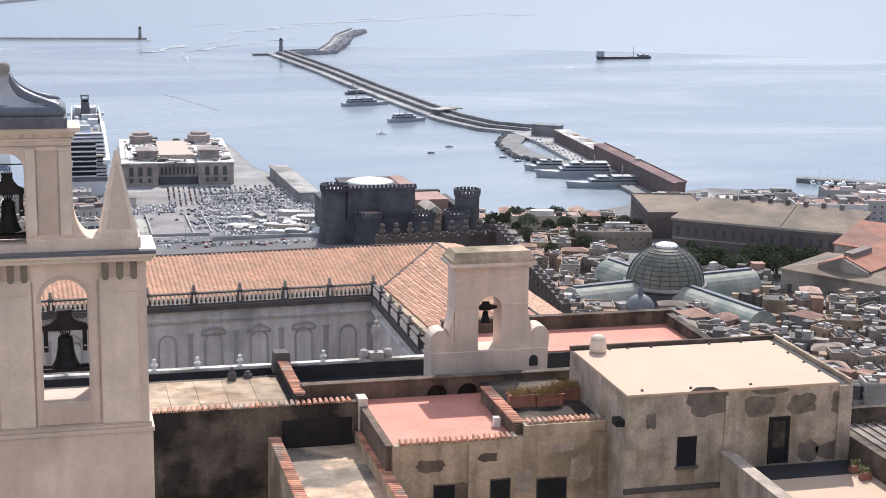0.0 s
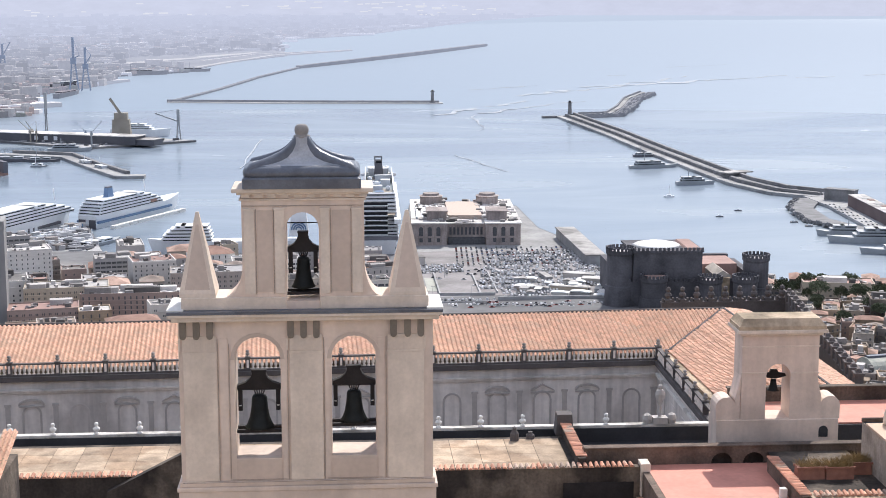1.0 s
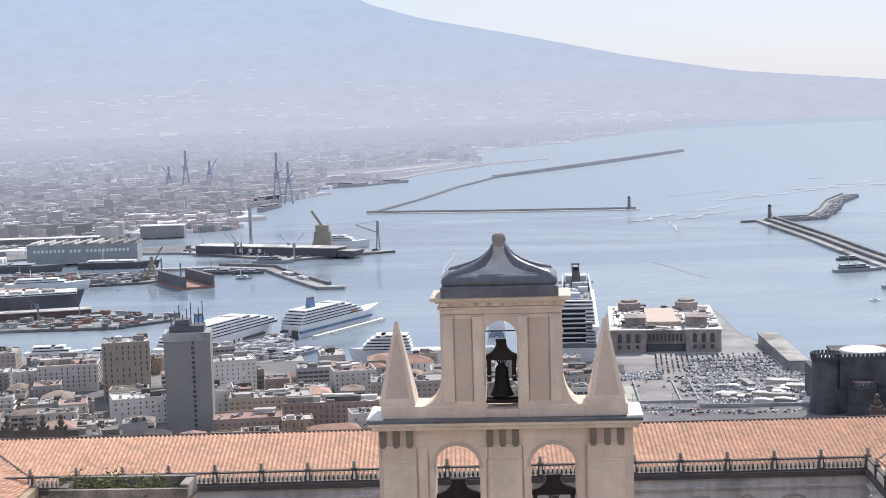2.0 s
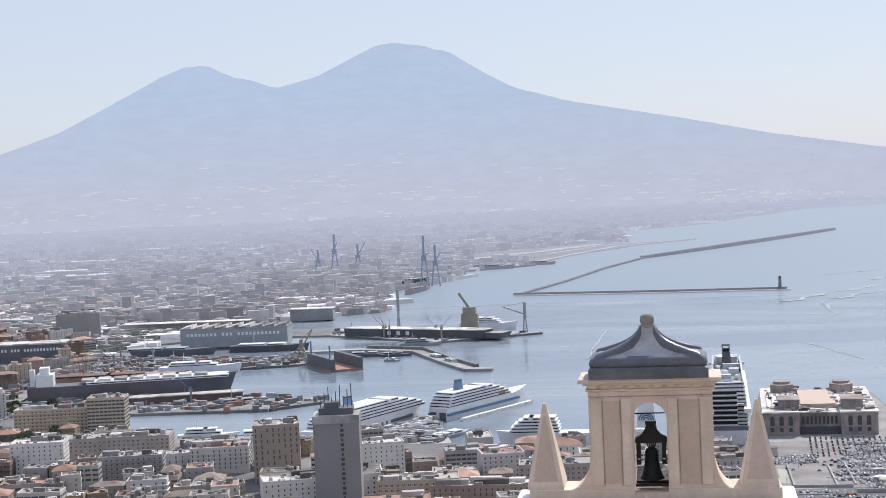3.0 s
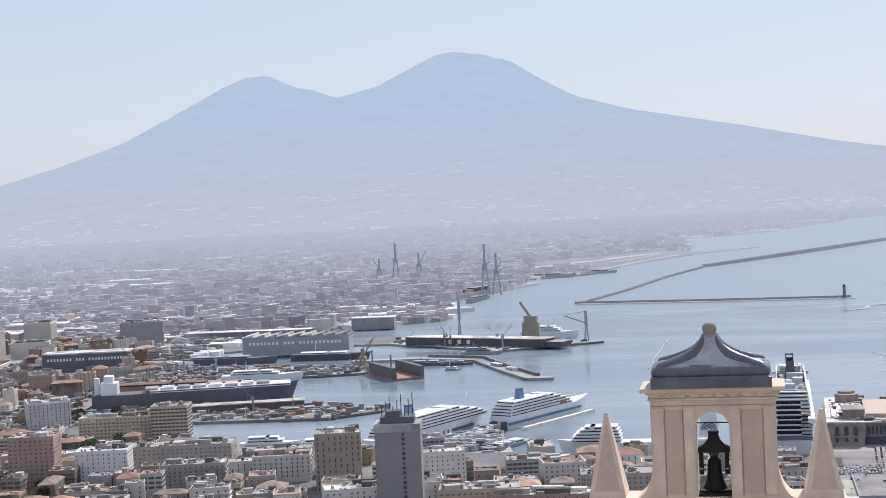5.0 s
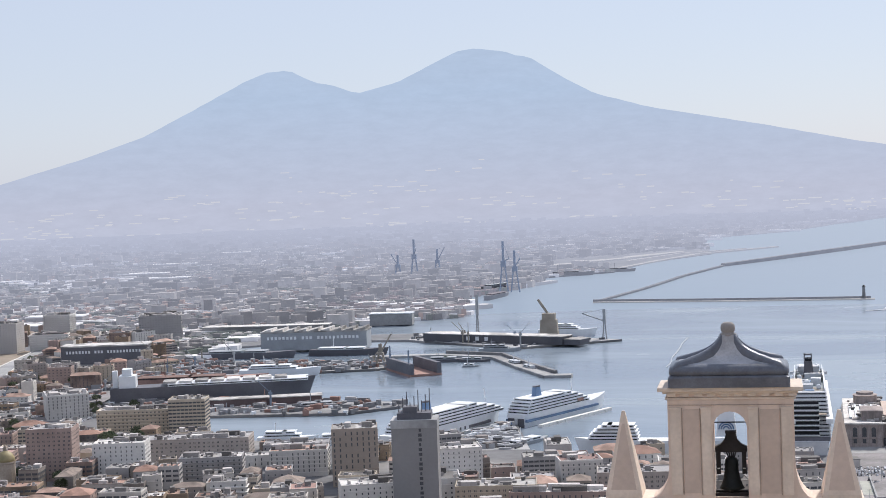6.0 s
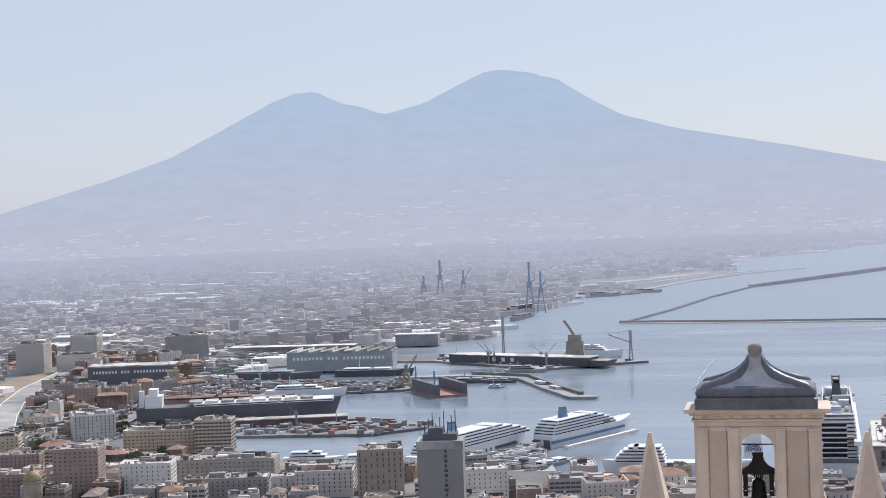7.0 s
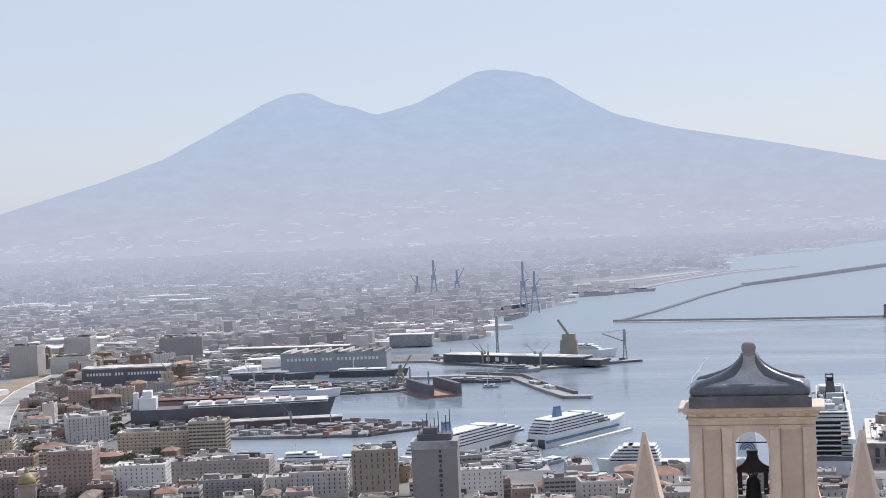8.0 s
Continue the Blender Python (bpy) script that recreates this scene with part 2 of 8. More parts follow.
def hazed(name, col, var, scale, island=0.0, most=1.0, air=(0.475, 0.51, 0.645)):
    """Far things as a backdrop: own colour, haze painted in as glow with distance."""
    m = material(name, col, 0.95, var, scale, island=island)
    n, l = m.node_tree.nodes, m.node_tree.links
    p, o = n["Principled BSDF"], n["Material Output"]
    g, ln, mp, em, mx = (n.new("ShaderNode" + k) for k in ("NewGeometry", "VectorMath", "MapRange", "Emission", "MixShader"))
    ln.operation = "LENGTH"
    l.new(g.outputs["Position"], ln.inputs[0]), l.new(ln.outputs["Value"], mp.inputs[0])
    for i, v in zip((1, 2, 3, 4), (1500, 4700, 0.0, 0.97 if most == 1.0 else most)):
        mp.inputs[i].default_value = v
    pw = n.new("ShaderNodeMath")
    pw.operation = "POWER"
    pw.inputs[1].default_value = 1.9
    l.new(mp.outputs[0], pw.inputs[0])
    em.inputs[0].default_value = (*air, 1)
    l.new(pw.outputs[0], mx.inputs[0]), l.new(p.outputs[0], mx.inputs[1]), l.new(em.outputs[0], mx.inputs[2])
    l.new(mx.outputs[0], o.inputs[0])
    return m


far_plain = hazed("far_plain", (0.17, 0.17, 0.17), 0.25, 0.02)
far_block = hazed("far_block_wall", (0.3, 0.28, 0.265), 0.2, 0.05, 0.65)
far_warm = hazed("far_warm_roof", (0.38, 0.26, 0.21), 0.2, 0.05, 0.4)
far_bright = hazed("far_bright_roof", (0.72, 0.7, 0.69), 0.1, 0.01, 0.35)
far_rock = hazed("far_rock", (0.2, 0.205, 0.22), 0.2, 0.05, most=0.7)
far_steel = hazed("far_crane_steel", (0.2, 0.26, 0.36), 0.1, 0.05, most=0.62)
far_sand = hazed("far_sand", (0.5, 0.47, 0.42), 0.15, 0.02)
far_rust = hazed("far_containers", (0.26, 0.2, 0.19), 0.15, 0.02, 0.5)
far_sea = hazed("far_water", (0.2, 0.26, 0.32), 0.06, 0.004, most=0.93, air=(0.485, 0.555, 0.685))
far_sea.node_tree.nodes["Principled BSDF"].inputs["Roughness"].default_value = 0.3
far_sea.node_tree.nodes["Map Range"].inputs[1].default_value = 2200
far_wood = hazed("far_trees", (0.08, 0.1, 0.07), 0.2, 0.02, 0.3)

# distance seen through sea haze: a plain backdrop, the haze painted as its glow
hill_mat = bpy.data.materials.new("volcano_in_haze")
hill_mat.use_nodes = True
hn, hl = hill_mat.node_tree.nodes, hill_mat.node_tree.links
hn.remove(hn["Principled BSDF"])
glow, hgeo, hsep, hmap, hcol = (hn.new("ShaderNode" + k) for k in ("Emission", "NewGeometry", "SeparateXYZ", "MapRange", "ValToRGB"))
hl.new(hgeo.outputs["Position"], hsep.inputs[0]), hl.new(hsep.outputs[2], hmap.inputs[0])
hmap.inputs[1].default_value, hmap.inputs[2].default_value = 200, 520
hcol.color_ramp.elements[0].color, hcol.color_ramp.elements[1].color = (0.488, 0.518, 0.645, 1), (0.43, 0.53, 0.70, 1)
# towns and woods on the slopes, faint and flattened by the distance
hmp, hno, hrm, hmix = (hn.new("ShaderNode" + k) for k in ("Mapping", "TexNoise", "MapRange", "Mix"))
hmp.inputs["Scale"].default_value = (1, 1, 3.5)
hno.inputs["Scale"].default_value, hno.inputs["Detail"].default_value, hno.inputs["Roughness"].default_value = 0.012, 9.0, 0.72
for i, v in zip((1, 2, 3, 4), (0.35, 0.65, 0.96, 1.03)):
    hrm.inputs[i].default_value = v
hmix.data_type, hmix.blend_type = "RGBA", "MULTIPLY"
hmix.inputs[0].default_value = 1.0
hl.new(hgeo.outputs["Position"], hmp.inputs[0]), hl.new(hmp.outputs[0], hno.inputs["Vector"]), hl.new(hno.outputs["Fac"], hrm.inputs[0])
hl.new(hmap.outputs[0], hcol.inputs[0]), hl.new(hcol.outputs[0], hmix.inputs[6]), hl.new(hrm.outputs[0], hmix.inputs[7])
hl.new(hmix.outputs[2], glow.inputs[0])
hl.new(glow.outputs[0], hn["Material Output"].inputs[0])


# ---- mesh helpers ----
def box(bm, x0, x1, y0, y1, z0, z1, taper=0.0):
    b = [bm.verts.new(v) for v in ((x0, y0, z0), (x1, y0, z0), (x1, y1, z0), (x0, y1, z0))]
    q = taper
    t = [bm.verts.new(v) for v in ((x0 + q, y0 + q, z1), (x1 - q, y0 + q, z1), (x1 - q, y1 - q, z1), (x0 + q, y1 - q, z1))]
    bm.faces.new(b[::-1]), bm.faces.new(t)
    for i in range(4):
        j = (i + 1) % 4
        bm.faces.new((b[i], b[j], t[j], t[i]))
    return bm


def lathe(bm, prof, n=16, cx=0.0, cy=0.0, sx=1.0, sy=1.0, cap=True):
    rings = [[bm.verts.new((cx + sx * r * math.cos(2 * math.pi * k / n), cy + sy * r * math.sin(2 * math.pi * k / n), z)) for k in range(n)] for r, z in prof]
    for lo, hi in zip(rings, rings[1:]):
        for k in range(n):
            bm.faces.new((lo[k], lo[(k + 1) % n], hi[(k + 1) % n], hi[k]))
    if cap:
        bm.faces.new(rings[0][::-1]), bm.faces.new(rings[-1])
    return bm


def slab(bm, outline, y0, y1):
    """An upright slab: an outline in x and z, from y0 back to y1."""
    f = [bm.verts.new((x, y0, z)) for x, z in outline]
    k = [bm.verts.new((x, y1, z)) for x, z in outline]
    bm.faces.new(f), bm.faces.new(k[::-1])
    for i in range(len(f)):
        j = (i + 1) % len(f)
        bm.faces.new((f[j], f[i], k[i], k[j]))
    bmesh.ops.recalc_face_normals(bm, faces=bm.faces[:])
    return bm


def plate(bm, outline, z0, z1):
    """A flat plate: an outline in x and y, from z0 up to z1."""
    lo = [bm.verts.new((x, y, z0)) for x, y in outline]
    hi = [bm.verts.new((x, y, z1)) for x, y in outline]
    bm.faces.new(lo[::-1]), bm.faces.new(hi)
    for i in range(len(lo)):
        j = (i + 1) % len(lo)
        bm.faces.new((lo[i], lo[j], hi[j], hi[i]))
    bmesh.ops.recalc_face_normals(bm, faces=bm.faces[:])
    return bm


def rod(bm, p, q, r, n=6):
    p, q = Vector(p), Vector(q)
    d = (q - p).normalized()
    s = d.orthogonal().normalized()
    u = d.cross(s)
    rings = [[bm.verts.new(c + r * (s * math.cos(2 * math.pi * k / n) + u * math.sin(2 * math.pi * k / n))) for k in range(n)] for c in (p, q)]
    for k in range(n):
        bm.faces.new((rings[0][k], rings[0][(k + 1) % n], rings[1][(k + 1) % n], rings[1][k]))
    bm.faces.new(rings[0][::-1]), bm.faces.new(rings[1])
    return bm


def to_mesh(name, bm, mat, smooth=False, bevel=0.0):
    if bevel:
        bmesh.ops.bevel(bm, geom=[e for e in bm.edges if e.calc_face_angle(0) > 0.6], offset=bevel, segments=1, affect="EDGES")
    me = bpy.data.meshes.new(name)
    bm.to_mesh(me)
    bm.free()
    me.materials.append(mat)
    if smooth:
        me.polygons.foreach_set("use_smooth", [True] * len(me.polygons))
    return me


def part(name, bm, mat, parent=None, label="", smooth=False, bevel=0.0):
    ob = new(name, to_mesh(name, bm, mat, smooth, bevel))
    ob.parent = parent
    return tagged(ob, label)


def piece(name, me, parent, x, y, z, rz=0.0, s=(1, 1, 1), label=""):
    """One more object on a shared mesh."""
    ob = new(name, me)
    ob.parent = parent
    ob.matrix_basis = pose(x, y, z, 0, 0, rz) @ Matrix.Diagonal((*s, 1))
    return tagged(ob, label)


def thing(name, label, category, x=0.0, y=0.0, z=0.0, rz=0.0, group="", kind=""):
    ob = new(name)
    ob.empty_display_size = 0.2
    ob.matrix_basis = pose(x, y, z, 0, 0, rz)
    return tagged(ob, label, category, group, kind)


def B(*boxes):
    bm = bmesh.new()
    for b in boxes:
        box(bm, *b)
    return bm


def arch(x0, x1, z0, zs, n=10, flat=1.0):
    """The outline of an opening with a round head, from the sill's left end over the top to its right end."""
    c, r = (x0 + x1) / 2, (x1 - x0) / 2
    return [(x0, z0)] + [(c - r * math.cos(math.pi * k / n), zs + flat * r * math.sin(math.pi * k / n)) for k in range(n + 1)] + [(x1, z0)]


def pierced(bm, x0, x1, z0, z1, holes, y0, y1):
    """A wall from x0 to x1 with arched openings (x0, x1, sill, spring) cut right through it."""
    xs = x0
    for hx0, hx1, hz, hs in holes:
        slab(bm, [(xs, z0), (hx0, z0), (hx0, z1), (xs, z1)], y0, y1)
        slab(bm, [(hx0, z0), (hx1, z0), (hx1, hz), (hx0, hz)], y0, y1)
        head = arch(hx0, hx1, hs, hs)[1:-1]
        slab(bm, [(hx0, z1)] + head + [(hx1, z1)], y0, y1)
        xs = hx1
    slab(bm, [(xs, z0), (x1, z0), (x1, z1), (xs, z1)], y0, y1)
    bmesh.ops.remove_doubles(bm, verts=bm.verts[:], dist=0.001)
    return bm


# ---- sea, land and distance ----
# Past 2.5 km the far shore is drawn in closer and smaller, rising as it goes, so that it keeps its height below the skyline.
def rise(c):
    if c <= 2500:
        return 0.0
    d = 2500 - 2300 * math.log(max(1e-4, 1 - (c - 2500) / 2300))
    return 250 * (1 - c / d)


def shrink(d):
    return d if d < 2500 else 2500 + 2300 * (1 - math.exp(-(d - 2500) / 2300))


def hill(x, y):
    """The city's ground: the monastery's hill falling to the harbour."""
    steps = ((-900, 190), (150, 190), (260, 150), (600, 34), (850, 22), (1050, 7), (1180, 3), (9000, 3))
    for (y0, z0), (y1, z1) in zip(steps, steps[1:]):
        if y <= y1:
            return z0 + (z1 - z0) * max(0, (y - y0)) / (y1 - y0)
    return 3.0


bm = bmesh.new()
rings = []
radii = [300, 700, 1100, 1500, 1900, 2300] + [2500 + 60 * k for k in range(38)] + [4770]
for r in radii:
    rings.append([bm.verts.new((r * math.sin(radians(q)), r * math.cos(radians(q)), rise(r))) for q in range(-60, 61, 3)])
for lo, hi in zip(rings, rings[1:]):
    for k in range(len(lo) - 1):
        bm.faces.new((lo[k], lo[k + 1], hi[k + 1], hi[k]))
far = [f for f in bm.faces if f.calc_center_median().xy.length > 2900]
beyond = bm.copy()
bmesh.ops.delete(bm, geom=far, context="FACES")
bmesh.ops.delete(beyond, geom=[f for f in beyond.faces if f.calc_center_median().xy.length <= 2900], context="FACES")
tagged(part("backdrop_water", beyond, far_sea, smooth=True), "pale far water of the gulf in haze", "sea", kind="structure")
water = part("water", bm, sea_mat, smooth=True)
tagged(water, "calm hazy blue-grey bay water", "sea", kind="structure")

SHORE = [(1600, 250), (1600, 1000), (760, 1285), (692, 1272), (600, 1335), (536, 1308), (495, 1267), (431, 1233), (349, 1239), (224, 1252), (212, 1462),
         (195, 1525), (190, 1675), (74, 1690), (62, 1393), (-170, 1398), (-215, 1415), (-250, 1563), (-272, 1570), (-330, 1412), (-409, 1440), (-690, 1545),
         (-700, 1632), (-455, 1652), (-404, 1700), (-404, 1735), (-610, 1772), (-800, 1740), (-835, 1960), (-520, 2050), (-490, 2085), (-500, 2120), (-820, 2180),
         (-845, 2350), (-720, 2440), (-560, 2428), (-363, 2290), (-216, 2384), (-268, 2412), (-560, 2535), (-730, 2520), (-710, 2740), (-549, 2812), (-575, 3069),
         (-602, 3190), (-488, 3417), (-500, 3556), (-349, 3650), (-271, 3850), (-130, 3990), (-166, 4319), (60, 4400), (200, 4508), (420, 4622), (760, 4670), (1100, 4650),
         (1150, 4640), (831, 4712), (0, 4785), (-831, 4712), (-1637, 4496), (-2392, 4144), (-2813, 3871), (-2100, 1600), (-1400, -300)]
SHORE[0] = (1600, -300)
bm = bmesh.new()
bm.faces.new([bm.verts.new((x, y, 0)) for x, y in SHORE])
bm.normal_update()
bmesh.ops.triangulate(bm, faces=bm.faces[:], ngon_method="EAR_CLIP")
for k in range(-24, 17):
    bmesh.ops.bisect_plane(bm, geom=bm.verts[:] + bm.edges[:] + bm.faces[:], plane_co=(k * 150, 0, 0), plane_no=(1, 0, 0))
for k in range(-2, 48):
    bmesh.ops.bisect_plane(bm, geom=bm.verts[:] + bm.edges[:] + bm.faces[:], plane_co=(0, k * 100 + 5, 0), plane_no=(0, 1, 0))
for v in bm.verts:
    c = math.hypot(v.co.x, v.co.y)
    v.co.z = max(hill(v.co.x, v.co.y), 3.0 * (shrink(c) / c if c < 2500 else 0.5) + rise(c))
rim = [ed for ed in bm.edges if ed.is_boundary]
down = bmesh.ops.extrude_edge_only(bm, edges=rim)["geom"]
for v in down:
    if isinstance(v, bmesh.types.BMVert):
        v.co.z -= 6
bmesh.ops.recalc_face_normals(bm, faces=bm.faces[:])
ground = part("ground", bm, asphalt)
tagged(ground, "grey city and harbour ground behind stone quays", "ground", kind="structure")
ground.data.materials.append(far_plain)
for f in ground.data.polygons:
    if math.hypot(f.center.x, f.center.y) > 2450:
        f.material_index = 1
for f in ground.data.polygons:
    if f.normal.z < -0.3:
        f.flip()


def inland(x, y):
    """Whether a place lies on the land."""
    hit, j = False, len(SHORE) - 1
    for i in range(len(SHORE)):
        (xi, yi), (xj, yj) = SHORE[i], SHORE[j]
        if (yi > y) != (yj > y) and x < (xj - xi) * (y - yi) / (yj - yi) + xi:
            hit = not hit
        j = i
    return hit


def land(x, y):
    c = math.hypot(x, y)
    return max(hill(x, y), 1.5 + rise(c)) if c > 2500 else max(hill(x, y), 3.0)


# the volcano: two summits and long flanks, a relief far behind the plain
CREST = [(-34, -0.4), (-28.2, 0.24), (-24.3, 1.34), (-22.2, 2.04), (-20.2, 3.04), (-18.5, 3.92), (-17.7, 4.22), (-16.9, 4.26), (-16, 3.8), (-15.4, 3.7), (-14.5, 3.36),
         (-13, 3.72), (-11.6, 4.39), (-10.9, 4.72), (-10.3, 4.84), (-9.1, 4.69), (-8.7, 4.53), (-8.25, 4.47), (-6.85, 3.58), (-5.85, 3.03), (-3.85, 2.45), (0.1, 1.67),
         (3.3, 0.96), (7.2, 0.28), (12.4, -0.18), (20, -0.5), (30, -0.7)]


def crest(q):
    for (a0, h0), (a1, h1) in zip(CREST, CREST[1:]):
        if q <= a1:
            return h0 + (h1 - h0) * (q - a0) / (a1 - a0)
    return -0.7


bm = bmesh.new()
rows = []
for q10 in range(-330, 300, 3):
    q = q10 / 10
    top = 250 + 4760 * math.tan(radians(crest(q) + 0.02 * noise.noise((q * 3, 0, 0))))
    col = []
    for k in range(9):
        s = k / 8
        r = 4690 + 70 * s
        z = (250 - 4690 * math.tan(radians(1.75))) * (1 - s) + top * s + 6 * noise.noise((q * 0.6, s * 4, 2)) * math.sin(math.pi * s)
        col.append(bm.verts.new((r * math.sin(radians(q)), r * math.cos(radians(q)), z)))
    col.append(bm.verts.new((4790 * math.sin(radians(q)), 4790 * math.cos(radians(q)), 120)))
    rows.append(col)
for lo, hi in zip(rows, rows[1:]):
    for k in range(9):
        bm.faces.new((lo[k], hi[k], hi[k + 1], lo[k + 1]))
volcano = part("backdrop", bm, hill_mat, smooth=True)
tagged(volcano, "blue-grey twin-peaked volcano fading into haze", "mountain", kind="structure")


# ---- the hilltop fortress on which the camera stands: its sunlit face looks over the monastery ----
fort = thing("wall_fortress", "yellow tuff fortress wall", "wall", 0, -8, 185, kind="structure")
part("wall_body", B((-120, 120, -20, 5, 0, 63.4)), castle_tuff, fort)

# ---- the monastery: bell tower ----
TY = 58.0
tower = thing("bell_tower", "pale stucco bell gable with three arched bell openings and two spires", "bell tower", -1.36, TY, 205)


def at_tower(bm):
    bmesh.ops.translate(bm, verts=bm.verts[:], vec=(1.36, -TY, -205))
    return bm


YB = TY + 1.7
bm = pierced(bmesh.new(), -6.14, 3.44, 230.9, 237.2, [(-4.05, -2.33, 231.8, 235.68), (-0.41, 1.29, 231.85, 235.7)], TY, YB)
part("lower_stage", at_tower(bm), plaster, tower)
bm = B((-6.26, 3.56, TY - 0.12, YB + 0.12, 205, 230.55), (-6.32, 3.62, TY - 0.18, YB + 0.18, 230.55, 230.72), (-6.22, 3.52, TY - 0.08, YB + 0.08, 230.72, 230.92))
part("plinth", at_tower(bm), plaster, tower, bevel=0.02)
for x0, x1 in ((-5.98, -4.72), (-1.98, -0.74), (1.72, 3.1)):
    part("pilaster", at_tower(B((x0, x1, TY - 0.05, TY + 0.02, 230.93, 235.9), (x0 - 0.03, x1 + 0.03, TY - 0.07, TY + 0.02, 235.9, 236.0), (x0, x1, TY - 0.05, TY + 0.02, 236.0, 236.6))), plaster_line, tower, bevel=0.008)
for x0, x1, s in ((-4.62, -4.3, 0), (-2.28, -2.1, 0), (-0.66, -0.48, 0), (1.34, 1.6, 0)):
    part("jamb_strip", at_tower(B((x0, x1, TY - 0.03, TY + 0.02, 230.93, 236.5))), plaster, tower)
for cx in (-3.19, 0.44):
    hood = arch(cx - 1.02, cx + 1.02, 235.68, 235.68)[1:-1] + arch(cx - 0.88, cx + 0.88, 235.68, 235.68)[1:-1][::-1]
    part("arch_moulding", at_tower(slab(bmesh.new(), hood, TY - 0.045, TY + 0.02)), panel_stucco, tower)
    part("sill_panel", at_tower(B((cx - 0.86, cx + 0.86, TY - 0.02, TY + 0.02, 230.95, 231.75))), panel_stucco, tower)
for xs in ((-5.95, -5.45, -4.95), (-1.92, -1.44, -0.96), (1.95, 2.48, 2.98)):
    for x in xs:
        bm = slab(bmesh.new(), [(x - 0.125, 236.66)] + [(x - 0.125 * math.cos(math.pi * k / 6), 236.62 - 0.13 * math.sin(math.pi * k / 6)) for k in range(7)] + [(x + 0.125, 236.66), (x + 0.125, 237.22), (x - 0.125, 237.22)], TY - 0.13, TY + 0.02)
        part("triglyph", at_tower(bm), triglyph_mat, tower, "grey stone bracket under the cornice")
        for k in (-1, 0, 1):
            part("flute", at_tower(B((x + k * 0.15 - 0.035, x + k * 0.15 + 0.035, TY - 0.075, TY, 236.03, 236.5))), plaster_line, tower)
bm = B((-6.36, 3.66, TY - 0.3, YB + 0.3, 237.2, 237.38), (-6.48, 3.78, TY - 0.42, YB + 0.42, 237.38, 237.5))
part("cornice", at_tower(bm), plaster_line, tower, bevel=0.02)
bm = B((-6.5, 3.8, TY - 0.44, YB + 0.44, 237.5, 237.6, 0.0))
part("cornice_flashing", at_tower(bm), lead, tower, "grey lead flashing")
for x0, x1 in ((-6.52, -5.9), (3.2, 3.82)):
    part("cornice_end_slab", at_tower(B((x0, x1, TY - 0.3, YB + 0.46, 237.6, 237.66))), marble, tower, "white marble slab on the cornice end")
# upper stage
bm = pierced(bmesh.new(), -3.68, 0.88, 237.6, 241.95, [(-2.04, -0.82, 237.9, 240.66)], TY + 0.05, YB - 0.05)
part("upper_stage", at_tower(bm), plaster, tower)
for x0, x1 in ((-3.6, -3.2), (-2.46, -2.1), (-0.76, -0.42), (0.42, 0.8)):
    part("pilaster", at_tower(B((x0, x1, TY, TY + 0.07, 238.2, 241.35), (x0 - 0.03, x1 + 0.03, TY - 0.02, TY + 0.07, 241.35, 241.44))), plaster_line, tower, bevel=0.006)
for x0, x1 in ((-3.12, -2.54), (-0.34, 0.34)):
    part("recessed_panel", at_tower(B((x0, x1, TY + 0.03, TY + 0.07, 238.25, 241.35))), panel_stucco, tower)
for x0, x1 in ((-5.99, -2.06), (-0.8, 3.28)):
    part("base_course", at_tower(B((x0, x1, TY - 0.02, YB, 237.6, 238.06))), plaster_line, tower, bevel=0.015)
bm = B((-3.76, 0.96, TY - 0.03, YB + 0.03, 241.72, 241.8), (-3.84, 1.04, TY - 0.12, YB + 0.12, 241.95, 242.05), (-4.02, 1.22, TY - 0.3, YB + 0.3, 242.05, 242.2))
part("upper_cornice", at_tower(bm), plaster_line, tower, bevel=0.015)
for k in range(10):
    x = -3.66 + k * 0.483
    part("dentil", at_tower(B((x, x + 0.3, TY - 0.1, TY + 0.05, 241.84, 241.95))), plaster_line, tower)
for sgn in (-1, 1):
    cx = -1.4
    bm = bmesh.new()
    pts = [(cx + sgn * (2.28 + 0.62 * (1 - math.cos(k * math.pi / 16)) ** 0.9), 238.06 + 1.25 * (1 - math.sin(k * math.pi / 16))) for k in range(9)]
    slab(bm, pts + [(cx + sgn * 2.28, 238.06)], TY + 0.1, YB - 0.1)
    part("scroll_buttress", at_tower(bm), plaster, tower, "curved buttress with sunlit top")
